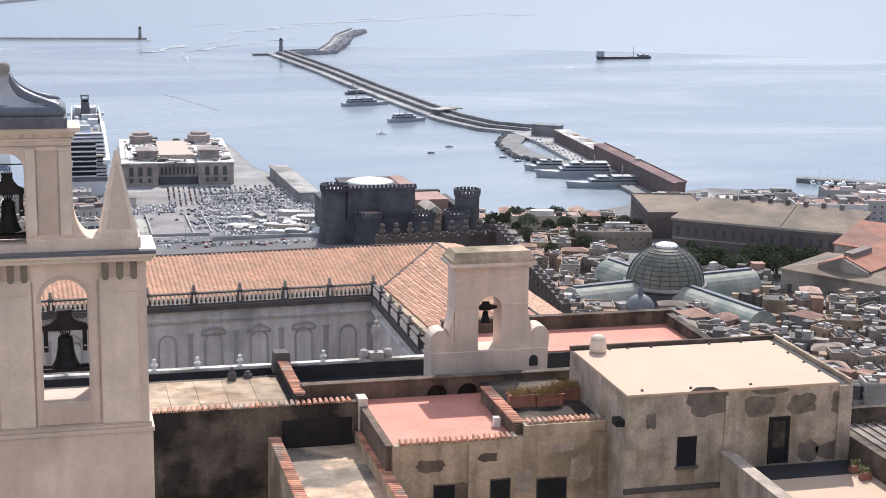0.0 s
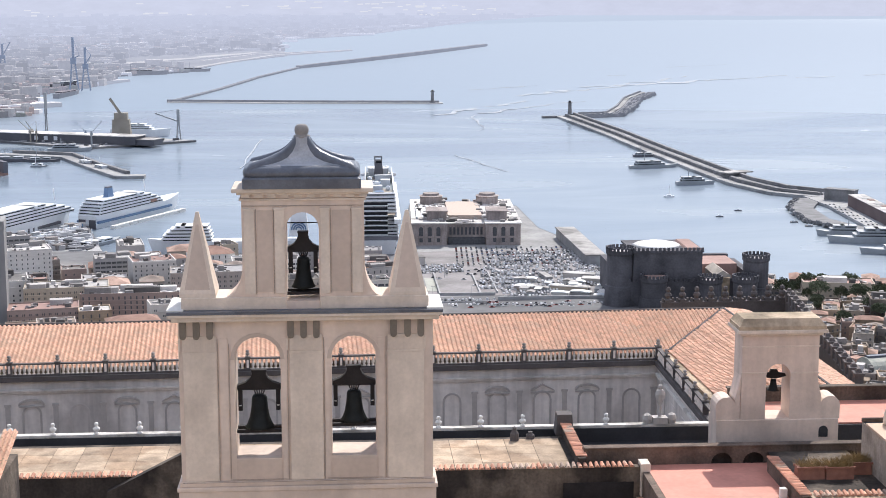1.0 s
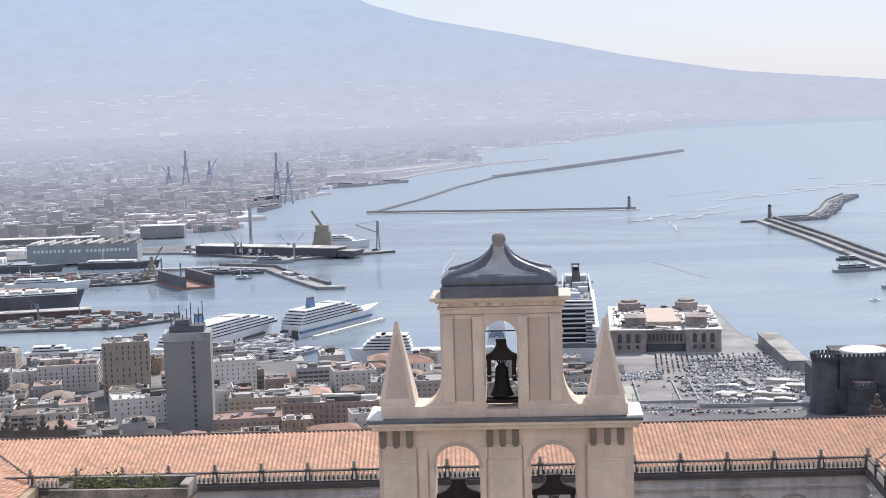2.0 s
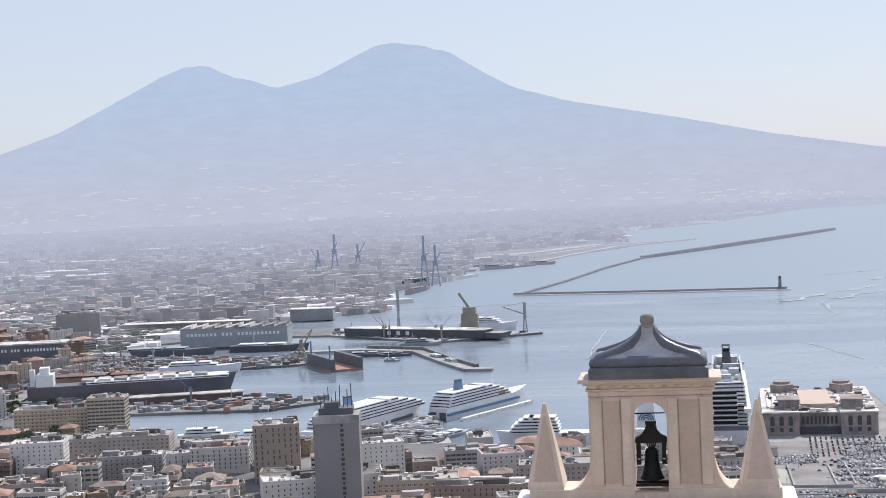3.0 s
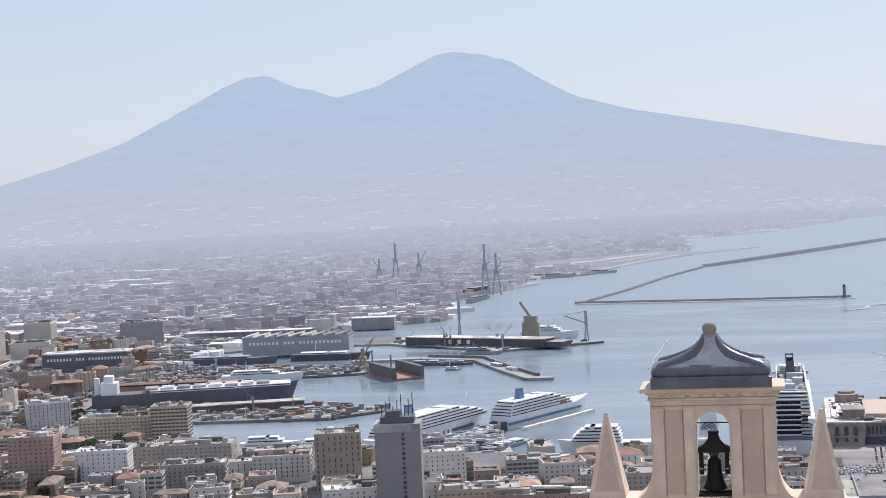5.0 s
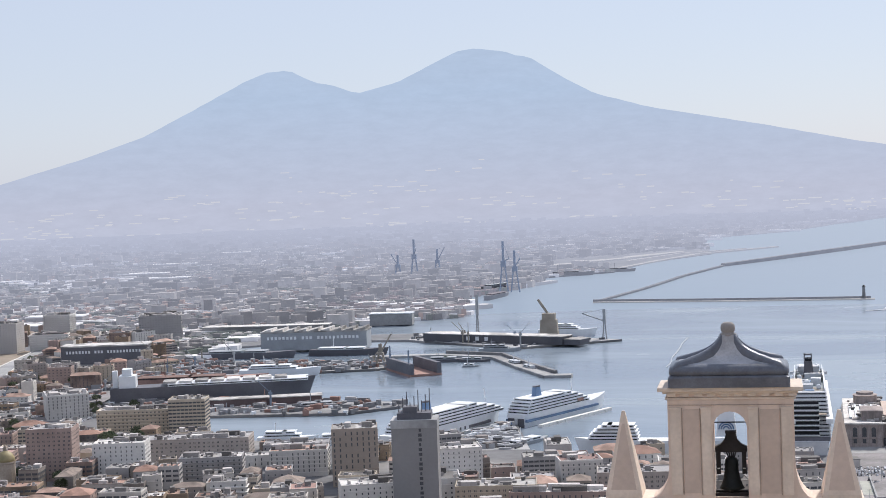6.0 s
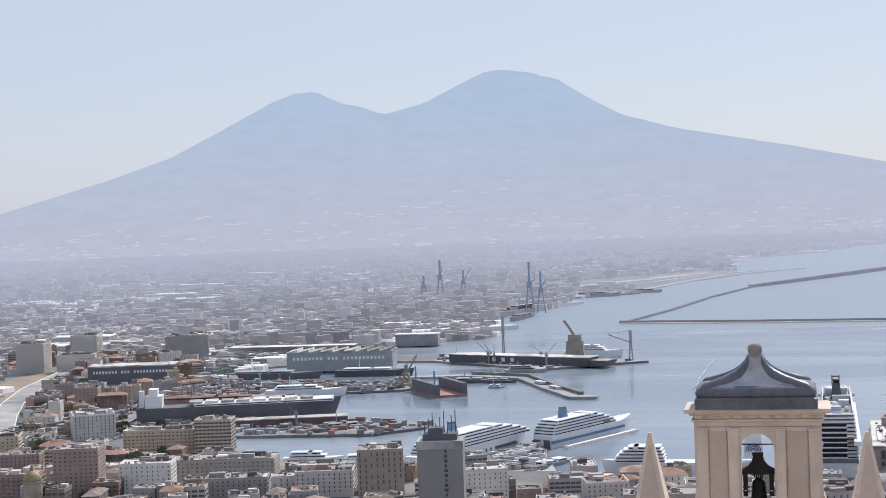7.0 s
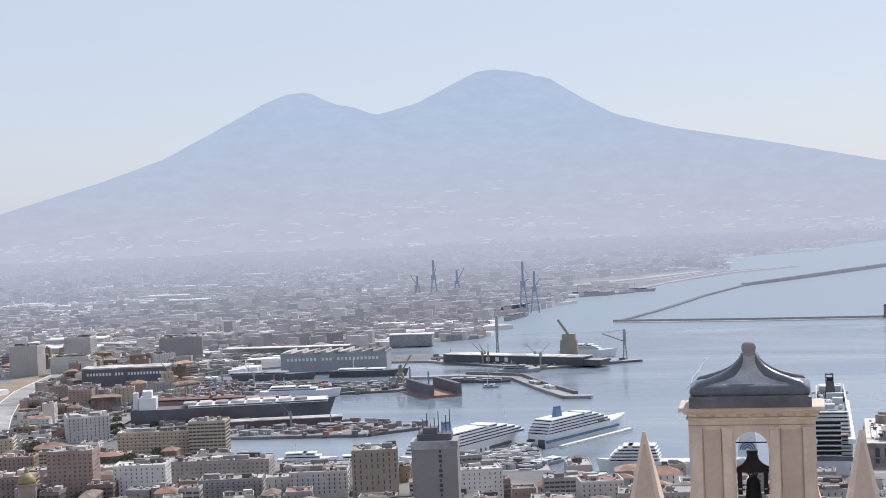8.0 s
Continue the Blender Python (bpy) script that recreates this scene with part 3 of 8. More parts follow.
for cx in (-5.38, 2.5):
    b0 = 0.68
    bm = B((cx - b0, cx + b0, TY + 0.05, YB - 0.05, 238.06, 238.2))
    lo = [bm.verts.new(v) for v in ((cx - b0, TY + 0.05, 238.2), (cx + b0, TY + 0.05, 238.2), (cx + b0, YB - 0.05, 238.2), (cx - b0, YB - 0.05, 238.2))]
    hi = [bm.verts.new((cx + sx * 0.06, TY + 0.85 + sy * 0.06, 241.2)) for sx, sy in ((-1, -1), (1, -1), (1, 1), (-1, 1))]
    bm.faces.new(hi)
    for k in range(4):
        bm.faces.new((lo[k], lo[(k + 1) % 4], hi[(k + 1) % 4], hi[k]))
    part("spire", at_tower(bm), plaster_line, tower, "tapering stone spire")
    front = []
    bm = bmesh.new()
    for dy in (-0.012, 0.05):
        front.append([bm.verts.new((cx + u, TY + 0.05 + 0.74 * (z - 238.2) / 3 + dy, z)) for u, z in ((-0.47, 238.36), (0.47, 238.36), (0.05, 240.75), (-0.05, 240.75))])
    bm.faces.new(front[0]), bm.faces.new(front[1][::-1])
    for k in range(4):
        bm.faces.new((front[0][(k + 1) % 4], front[0][k], front[1][k], front[1][(k + 1) % 4]))
    part("spire_panel", at_tower(bm), panel_stucco, tower)
joint = to_mesh("joint", B((-0.5, 0.5, -0.006, 0.006, -0.5, 0.5)), material("stained_joint", (0.36, 0.3, 0.26), 0.95, 0.3, 1.0))
for x0, x1, z0, z1, y in ((-4.68, -4.68, 230.95, 236.5, 0), (-4.26, -4.26, 231.0, 236.3, 0), (-2.06, -2.06, 230.95, 236.5, 0), (-0.7, -0.7, 230.95, 236.5, 0), (1.66, 1.66, 230.95, 236.5, 0), (-6.1, 3.4, 230.9, 230.9, -0.1), (-4.2, -2.15, 230.97, 230.97, 0), (-0.6, 1.5, 230.97, 230.97, 0),
                          (-3.16, -3.16, 238.2, 241.4, 0.06), (-2.5, -2.5, 238.2, 241.4, 0.06), (-0.38, -0.38, 238.2, 241.4, 0.06), (0.38, 0.38, 238.2, 241.4, 0.06), (-3.66, 0.86, 241.52, 241.52, 0.05)):
    piece("joint", joint, tower, (x0 + x1) / 2 + 1.36, y - 0.03, (z0 + z1) / 2 - 205, 0, (max(0.022, x1 - x0), 1, max(0.022, z1 - z0)))
# lead cap: a drum with a bulging roll, concave faces between thick hips, and a stone knob
cx, cy = -1.42, TY + 0.85


def rounded_ring(bm, w, d, z, r, n=5):
    """A rectangle of half sizes w and d with rounded corners."""
    r = min(r, w * 0.95, d * 0.95)
    ring = []
    for k, (sx, sy) in enumerate(((1, 1), (-1, 1), (-1, -1), (1, -1))):
        for j in range(n):
            q = math.pi / 2 * (k + j / (n - 1))
            ring.append(bm.verts.new((cx + sx * (w - r) + r * math.cos(q), cy + sy * (d - r) + r * math.sin(q), z)))
    return ring


def ring_stack(levels):
    bm = bmesh.new()
    rg = [rounded_ring(bm, *lv) for lv in levels]
    for lo, hi in zip(rg, rg[1:]):
        for k in range(len(lo)):
            bm.faces.new((lo[k], lo[(k + 1) % len(lo)], hi[(k + 1) % len(lo)], hi[k]))
    bm.faces.new(rg[0][::-1]), bm.faces.new(rg[-1])
    return bm


cap = part("lead_cap", at_tower(ring_stack([(2.19, 1.26, 242.2, 0.12), (2.19, 1.26, 242.56, 0.12), (2.13, 1.2, 242.63, 0.14)])), lead, tower, "dark weathered lead cap with concave hips", smooth=False)
ROLL = [(2.11, 1.18, 242.62, 0.3), (2.16, 1.23, 242.7, 0.32), (2.17, 1.24, 242.8, 0.34), (2.13, 1.2, 242.92, 0.36), (2.02, 1.1, 243.0, 0.36), (1.9, 1.0, 243.03, 0.3)]
part("roll", at_tower(ring_stack(ROLL)), lead, cap, smooth=True)
FACE = [(1.92, 1.02, 243.02, 0.1), (1.5, 0.82, 243.08, 0.1), (1.12, 0.67, 243.15, 0.08), (0.8, 0.52, 243.28, 0.06), (0.54, 0.41, 243.5, 0.05), (0.38, 0.32, 243.78, 0.05), (0.3, 0.28, 244.02, 0.05)]
HIP = [(2.06, 1.12, 242.9), (1.92, 1.02, 243.02), (1.5, 0.8, 243.15), (1.12, 0.64, 243.29), (0.8, 0.5, 243.45), (0.56, 0.4, 243.63), (0.39, 0.32, 243.83), (0.3, 0.28, 244.02)]
part("concave_face", at_tower(ring_stack(FACE)), lit_lead, cap, "lead face coloured paler for the sunlight on it")
for sx in (-1, 1):
    for sy in (-1, 1):
        across = Vector((-sy * 1.0, sx * 1.9, 0)).normalized()
        spine = [Vector((cx + sx * (w - 0.04), cy + sy * (d - 0.04), z)) for w, d, z in HIP]
        bm = bmesh.new()
        rings = []
        for k, p in enumerate(spine):
            r = (0.1, 0.21, 0.2, 0.18, 0.16, 0.14, 0.12, 0.1)[k]
            top = [p + across * r * math.cos(math.pi * q / 6) + Vector((0, 0, 0.6 * r * math.sin(math.pi * q / 6) - 0.02)) for q in range(7)]
            foot = Vector((0, 0, 0.28))
            rings.append([bm.verts.new(v) for v in [top[0] - foot] + top + [top[6] - foot]])
        for lo, hi in zip(rings, rings[1:]):
            for k in range(8):
                bm.faces.new((lo[k], lo[k + 1], hi[k + 1], hi[k]))
        bmesh.ops.recalc_face_normals(bm, faces=bm.faces[:])
        part("hip_roll", at_tower(bm), lead, cap, smooth=True)
bm = bmesh.new()
lathe(bm, [(0.3, 243.98), (0.31, 244.04), (0.22, 244.08), (0.24, 244.13), (0.27, 244.25), (0.25, 244.38), (0.17, 244.46), (0.05, 244.49)], 16, cx, cy)
part("finial", at_tower(bm), knob_stone, tower, "rough grey-brown stone ball", smooth=True)


def bell(x, z, r, h, wide, label):
    b = thing("church_bell", label, "bell", x, TY + 0.85, z, group="bells of the tower")
    prof = [(0.0, h), (0.42 * r, h * 0.98), (0.52 * r, h * 0.9), (0.56 * r, h * 0.6), (0.68 * r, h * 0.3), (0.86 * r, h * 0.1), (r, 0.0), (0.92 * r, -0.02), (0.5 * r, h * 0.5)]
    part("bell_body", lathe(bmesh.new(), prof, 20, cap=False), bronze, b, smooth=True)
    part("clapper", lathe(bmesh.new(), [(0.03, h * 0.5), (0.03, 0.05), (0.1, 0.0), (0.09, -0.12), (0.02, -0.16)], 8), iron, b)
    w = wide / 2
    y = [(-w, h + 0.2), (-w, h + 0.38), (-0.62 * w, h + 0.5), (-0.4 * w, h + 0.66), (-0.3 * w, h + 0.85), (-0.36 * w, h + 0.98), (0.36 * w, h + 0.98), (0.3 * w, h + 0.85), (0.4 * w, h + 0.66), (0.62 * w, h + 0.5), (w, h + 0.38), (w, h + 0.2)]
    part("headstock", slab(bmesh.new(), [(p[0] * 1.0, p[1]) for p in y], -0.16, 0.16), iron, b, "dark timber headstock", bevel=0.02)
    for s in (-1, 1):
        part("hanging_arm", B((s * (w - 0.12) - 0.08, s * (w - 0.12) + 0.08, -0.2, 0.0, h - 0.6, h + 0.25)), iron, b)
        part("bolt", lathe(bmesh.new(), [(0.05, 0), (0.05, 0.03)], 8, s * (w - 0.12), -0.22), marble, b).location.z = h - 0.4
    for k in (-2, -1, 0, 1, 2):
        part("strap", rod(bmesh.new(), (k * 0.1 * r, 0, h * 0.96), (k * 0.2 * r, 0, h + 0.24), 0.03), iron, b)
    return b


bell(-3.19, 232.82, 0.57, 1.28, 1.68, "large dark bronze bell hung from a timber headstock")
bell(0.44, 233.02, 0.54, 1.2, 1.66, "dark bronze bell with green patina under a timber headstock")
bell(-1.43, 238.3, 0.46, 1.15, 1.18, "small dark bronze bell in the upper arch")
for cx, w, z in ((-3.19, 0.86, 232.72), (0.44, 0.85, 232.92), (-1.43, 0.61, 238.1)):
    g = thing("bell_beam", "black iron beams under the bell", "beam", cx, TY + 0.85, z, group="bell beams")
    part("beam", B((-w, w, -0.35, -0.2, -0.06, 0.06)), iron, g)
    part("beam", B((-w, w, 0.2, 0.35, -0.06, 0.06)), iron, g)
g = thing("tie_rod", "thin iron tie rod across the upper arch", "rod", -1.43, TY + 0.85, 240.75)
part("bar", rod(bmesh.new(), (-0.62, 0, 0), (0.62, 0, 0), 0.025), iron, g)

# ---- the great cloister ----
CX0, CX1, CY0, CY1, CZ = -40.0, 26.05, 103.2, 125.0, 218.0
def swing(ob, deg):
    """Turn a thing about the corner where the far and side wings of the cloister meet."""
    c = Matrix.Translation((CX1, CY1, 0))
    ob.matrix_basis = c @ pose(0, 0, 0, 0, 0, deg) @ c.inverted() @ ob.matrix_basis


SKEW = 2.4
wall_far = thing("wall_cloister_far", "grey stucco cloister wall with pedimented niches", "wall", CX0, CY1, 205, kind="structure")


def local(bm, ob):
    t = ob.matrix_basis.translation
    bmesh.ops.translate(bm, verts=bm.verts[:], vec=-t)
    return bm


part("wall_body", local(B((CX0 - 6, CX1 + 0.6, CY1, CY1 + 0.6, 205, CZ + 0.2)), wall_far), cloister_wall, wall_far)
part("cornice", local(B((CX0 - 6, CX1 - 0.2, CY1 - 0.3, CY1, 217.35, 217.5), (CX0 - 6, CX1 - 0.2, CY1 - 0.16, CY1, 217.15, 217.35)), wall_far), cloister_wall, wall_far, bevel=0.02)
part("stone_ledge", local(B((CX0 - 6, CX1 - 0.35, CY1 - 0.45, CY1 + 0.5, CZ + 0.2, CZ + 0.62)), wall_far), piperno, wall_far, "dark stone ledge", bevel=0.03)
BAY = 3.74
for k in range(19):
    x = CX1 - 0.3 - k * BAY
    if x < CX0:
        break
    part("pilaster_strip", local(B((x - 0.2, x + 0.2, CY1 - 0.06, CY1, 206, 216.1), (x - 0.27, x + 0.27, CY1 - 0.1, CY1, 216.1, 216.3)), wall_far), shade_stucco, wall_far, "grey pilaster strip")
    xm = x - BAY / 2
    head = 215.45
    ring = arch(xm - 0.78, xm + 0.78, 213.0, head)
    # darker ring paints shade round the niche, as if it were recessed
    part("niche_frame", local(slab(bmesh.new(), ring + arch(xm - 0.62, xm + 0.62, 213.0, head)[::-1], CY1 - 0.07, CY1), wall_far), shade_stucco, wall_far)
    if k % 4:
        if k % 4 == 2:
            o = [(xm - 1.0, 216.3), (xm, 216.85), (xm + 1.0, 216.3), (xm + 1.0, 216.2), (xm, 216.7), (xm - 1.0, 216.2)]
        else:
            o = [(xm - 1.05 * math.cos(math.pi * j / 8), 216.25 + 0.5 * math.sin(math.pi * j / 8)) for j in range(9)] + [(xm + 0.95 * math.cos(math.pi * j / 8), 216.15 + 0.42 * math.sin(math.pi * j / 8)) for j in range(9)]
        part("pediment", local(slab(bmesh.new(), o, CY1 - 0.2, CY1), wall_far), shade_stucco, wall_far)
        part("pediment_base", local(B((xm - 1.0, xm + 1.0, CY1 - 0.14, CY1, 216.04, 216.14)), wall_far), shade_stucco, wall_far)
wall_right = thing("wall_cloister_side", "grey stucco side wall of the cloister", "wall", CX1, CY1, 205, kind="structure")
part("wall_body", local(B((CX1, CX1 + 0.6, 103.5, CY1, 205, CZ + 0.2)), wall_right), cloister_wall, wall_right)
part("stone_ledge", local(B((CX1 - 0.35, CX1 + 0.5, 103.5, CY1 - 0.45, CZ + 0.2, CZ + 0.62)), wall_right), piperno, wall_right, "dark stone ledge", bevel=0.03)
part("white_string_course", local(B((CX1 - 0.25, CX1, 103.5, CY1 - 0.3, 217.3, 217.55)), wall_right), marble, wall_right, "white marble string course", bevel=0.02)
for k in range(5):
    y = 106.5 + k * 3.8
    part("wall_panel", local(B((CX1 - 0.05, CX1, y, y + 1.7, 213.6, 216.4)), wall_right), cloister_wall, wall_right)
part("court_floor", B((CX0 - 8, CX1 + 0.6, 100, CY1 + 0.6, 204, 206)), paving)
tagged(bpy.data.objects["court_floor"], "paved cloister court", "courtyard", kind="structure")


def balustrade(name, label, x, y, z, rz, length, bay, tone):
    rail = thing(name, label, "balustrade", x, y, z, rz, group="cloister balustrades")
    prof = [(0.12, 0.14), (0.12, 0.2), (0.06, 0.26), (0.135, 0.44), (0.12, 0.55), (0.06, 0.72), (0.06, 0.78), (0.12, 0.86), (0.12, 0.93)]
    me = to_mesh("baluster", lathe(bmesh.new(), prof, 8), tone, True)
    bm = bmesh.new()
    box(bm, -0.19, 0.19, -0.22, 0.22, 0, 1.14)
    box(bm, -0.24, 0.24, -0.27, 0.27, 1.06, 1.14)
    post = to_mesh("post", bm, piperno)
    bm = lathe(bmesh.new(), [(0.12, 1.14), (0.07, 1.22), (0.17, 1.32), (0.19, 1.4), (0.09, 1.46), (0.16, 1.56), (0.12, 1.66), (0.02, 1.7)], 8)
    knob = to_mesh("knob", bm, knob_stone, True)
    face = to_mesh("post_panel", B((-0.09, 0.09, -0.235, 0.235, 0.25, 0.9)), tone)
    part("lower_rail", B((0, length, -0.16, 0.16, 0, 0.14)), piperno, rail, bevel=0.01)
    part("handrail", B((0, length, -0.18, 0.18, 0.93, 1.04)), piperno, rail, bevel=0.01)
    n = int(length / bay)
    for k in range(n + 1):
        piece("post", post, rail, length - k * bay, 0, 0)
        piece("knob", knob, rail, length - k * bay, 0, 0)
        piece("post_panel", face, rail, length - k * bay, 0, 0)
        if k < n:
            for j in range(9):
                piece("baluster", me, rail, length - k * bay - 0.42 - j * (bay - 0.84) / 8, 0, 0)
    return rail


pale_baluster = material("pale_baluster_marble", (0.82, 0.73, 0.66), 0.8, 0.12, 2.0, obj=0.1)
far_rail = balustrade("balustrade", "dark stone balustrade with pale marble balusters", CX0 - 4, CY1 - 0.1, CZ + 0.62, 0, CX1 - CX0 + 4, BAY, pale_baluster)
balustrade("balustrade", "dark stone balustrade along the side wing terrace", CX1 - 0.0, 105.0, CZ + 0.62, 90, 20.0, 3.4, pale_baluster)


def tiled_slope(name, o, u, v, nu, nv, parent, keep=None, mat=None):
    """Rows of half-round tiles on a slope: o is a corner, u runs along the eaves, v up the slope, in metres."""
    o, u, v = Vector(o), Vector(u), Vector(v)
    n = u.cross(v).normalized()
    if n.z < 0:
        n = -n
    verts, faces = [], []
    for i in range(nu):
        for j in range(nv):
            if keep and not keep(o + u * ((i + 0.5) / nu) + v * ((j + 0.5) / nv)):
                continue
            s0 = 0.04 + 0.02 * random.random()
            base = len(verts)
            for t, lift in ((j / nv, s0 + 0.06), ((j + 1.12) / nv, s0)):
                for q, hgt in ((0.04, 0.0), (0.2, 0.085), (0.46, 0.11), (0.66, 0.06), (0.72, -0.02), (1.03, -0.03)):
                    p = o + u * ((i + q) / nu) + v * t + n * (hgt + lift - 0.03)
                    verts.append(p)
            for k in range(5):
                faces.append((base + k, base + k + 1, base + 7 + k, base + 6 + k))
    me = bpy.data.meshes.new(name)
    me.from_pydata([tuple(p) for p in verts], [], faces)
    me.materials.append(mat or terracotta)
    ob = new(name, me)
    ob.parent = parent
    if parent:
        t = parent.matrix_basis.translation
        ob.location = -t
    return tagged(ob, "sunlit terracotta roof tiles", kind="stuff")


RY, RZ = 134.0, 220.75
RX = 34.2
roof = thing("roof_cloister", "long terracotta tiled roof round the cloister", "roof", 0, 126, 219, kind="structure")
bm = bmesh.new()
EZ = 218.95
for quad in (((-41.2, 126, EZ), (27.2, 126, EZ), (RX, RY, RZ), (-48.2, RY, RZ)), ((27.2, 126, EZ), (27.2, 105.3, EZ), (RX, 105.3, RZ), (RX, RY, RZ)),
             ((-48.2, RY, RZ), (RX, RY, RZ), (38.6, 141, EZ), (-52.6, 141, EZ)), ((RX, RY, RZ), (RX, 105.3, RZ), (38.6, 105.3, EZ), (38.6, 141, EZ)),
             ((-41.2, 100, EZ), (-41.2, 126, EZ), (-48.2, RY, RZ), (-48.2, 100, RZ)), ((-48.2, 100, RZ), (-48.2, RY, RZ), (-52.6, 141, EZ), (-52.6, 100, EZ))):
    bm.faces.new([bm.verts.new(p) for p in quad])
part("roof_boards", local(bm, roof), terracotta_piece, roof)
part("wing_wall", local(B((-53, 39, 140.4, 141, 190, EZ), (38, 38.6, 105.3, 140.4, 190, EZ), (26.65, 27.3, 105.3, 126, 205, EZ), (-41.3, -40.6, 100, 126, 205, EZ)), roof), aged, roof)
tiled_slope("roof_tiles", (-48.2, 126, EZ), (82.4, 0, 0), (0, 8, RZ - EZ), 218, 19, roof, lambda p: -41.2 - (p.y - 126) * 7 / 8 < p.x < 27.2 + (p.y - 126) * 7 / 8)
tiled_slope("roof_tiles", (27.2, 105.3, EZ), (0, 28.7, 0), (7, 0, RZ - EZ), 76, 17, roof, lambda p: p.y < 126 + (p.x - 27.2) * 8 / 7)
tiled_slope("roof_tiles", (38.6, 105.3, EZ), (0, 35.7, 0), (-4.4, 0, RZ - EZ), 93, 11, roof, lambda p: p.y < 141 - (38.6 - p.x) * 7 / 4.4)
tiled_slope("roof_tiles", (-41.2, 100, EZ), (0, 34, 0), (-7, 0, RZ - EZ), 90, 17, roof, lambda p: p.y < 126 + (-41.2 - p.x) * 8 / 7)
for p, r in (((27.2, 126, EZ + 0.1), (RX, RY, RZ + 0.1)), ((-41.2, 126, EZ + 0.1), (-48.2, RY, RZ + 0.1)), ((-48.2, RY, RZ + 0.08), (RX, RY, RZ + 0.08)), ((RX, 105.3, RZ + 0.08), (RX, RY, RZ + 0.08))):
    part("ridge_roll", local(rod(bmesh.new(), p, r, 0.12, 8), roof), piperno, roof, "dark mortared ridge tiles")
for ob, deg in ((wall_far, SKEW), (far_rail, SKEW), (roof, SKEW + 0.2)):
    swing(ob, deg)


# ---- rows of stone finials beyond the cloister roof ----
def merlon_row(name, label, x, y, z, rz, n, gap, square=False):
    row = thing(name, label, "parapet", x, y, z, rz, group="stone finial parapets")
    part("parapet_wall", B((-0.6, n * gap, -0.25, 0.25, -29, 0.5), (-0.7, n * gap + 0.1, -0.32, 0.32, 0.5, 0.66)), piperno, row)
    bm = B((-0.34, 0.34, -0.3, 0.3, 0.66, 0.9))
    lathe(bm, [(0.3, 0.9), (0.2, 1.0), (0.36, 1.3), (0.3, 1.5), (0.16, 1.62), (0.26, 1.85), (0.2, 2.05), (0.05, 2.15)], 8)
    for s in (-1, 1):
        box(bm, s * 0.5 - 0.12, s * 0.5 + 0.12, -0.15, 0.15, 0.66, 1.05, 0.03)
    if square:
        bm.free()
        bm = B((-0.42, 0.42, -0.34, 0.34, 0.66, 1.5), (-0.5, 0.5, -0.42, 0.42, 1.5, 1.68), (-0.3, 0.3, -0.26, 0.26, 1.68, 1.95, 0.12))
    me = to_mesh("stone_finial", bm, piperno)
    for k in range(n):
        piece("stone_finial", me, row, k * gap, 0, 0)


merlon_row("finial_parapet", "dark stone parapet with a row of carved finials", 31.6, 147.5, 218.0, 2, 9, 1.42)
merlon_row("finial_parapet", "dark stone parapet with finials running down the garden side", 43.4, 147, 218.0, -96.5, 19, 1.75, True)
merlon_row("finial_parapet", "short dark stone parapet with three finials", -60.0, 146, 217.7, 0, 9, 1.75)

# ---- near wing of the cloister: white coping with urns, recess painted black for shade, terrace ----
LED = thing("wall_cloister_near", "near cloister parapet with white coping over a recess painted black for shade", "wall", 0, 102, 205, kind="structure")
# wall and floor take the recess's deep shade as their black colour
part("wall_body", local(B((-40.6, 25.9, 102.2, 102.8, 205, 219.55)), LED), membrane_and_shade, LED)
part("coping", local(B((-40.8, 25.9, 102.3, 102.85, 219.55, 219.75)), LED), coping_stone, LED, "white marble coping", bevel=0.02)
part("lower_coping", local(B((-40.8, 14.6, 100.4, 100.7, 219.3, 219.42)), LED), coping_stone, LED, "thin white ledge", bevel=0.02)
part("gutter", local(B((-40.8, 25.9, 100.4, 102.2, 205, 218.6), (-40.8, 14.6, 100.5, 100.8, 218.6, 219.3)), LED), membrane_and_shade, LED)
urn = lathe(bmesh.new(), [(0.26, 0), (0.26, 0.08), (0.12, 0.14), (0.12, 0.22), (0.3, 0.4), (0.3, 0.52), (0.14, 0.64), (0.12, 0.7), (0.2, 0.84), (0.13, 0.97), (0.02, 1.0)], 10)
urn_me = to_mesh("urn_finial", urn, marble, True)
for k in range(22):
    x = 17.9 - k * 2.86
    if x < -40:
        break
    u = tagged(new("urn_finial", urn_me), "small white marble urn finial on the coping", "finial", "coping finials")
    u.matrix_basis = pose(x, 102.5, 219.75) @ Matrix.Diagonal((0.75, 0.75, 0.8, 1))
# statue group at the corner of the coping, plain shape
bm = B((-0.5, 0.5, -0.35, 0.35, 0, 0.45))
lathe(bm, [(0.14, 0.45), (0.11, 0.9), (0.13, 1.3), (0.2, 1.5), (0.3, 1.75), (0.34, 2.05), (0.26, 2.3), (0.12, 2.4), (0.17, 2.52), (0.15, 2.66), (0.03, 2.74)], 10)
for s in (-1, 1):
    lathe(bm, [(0.26, 0), (0.34, 0.3), (0.26, 0.6), (0.04, 0.72)], 8, s * 0.85, 0)
st = part("statue", bm, shade_stucco, smooth=False)
st.matrix_basis = pose(21.6, 102.6, 219.75)
tagged(st, "weathered grey marble statue on a low plinth", "statue")


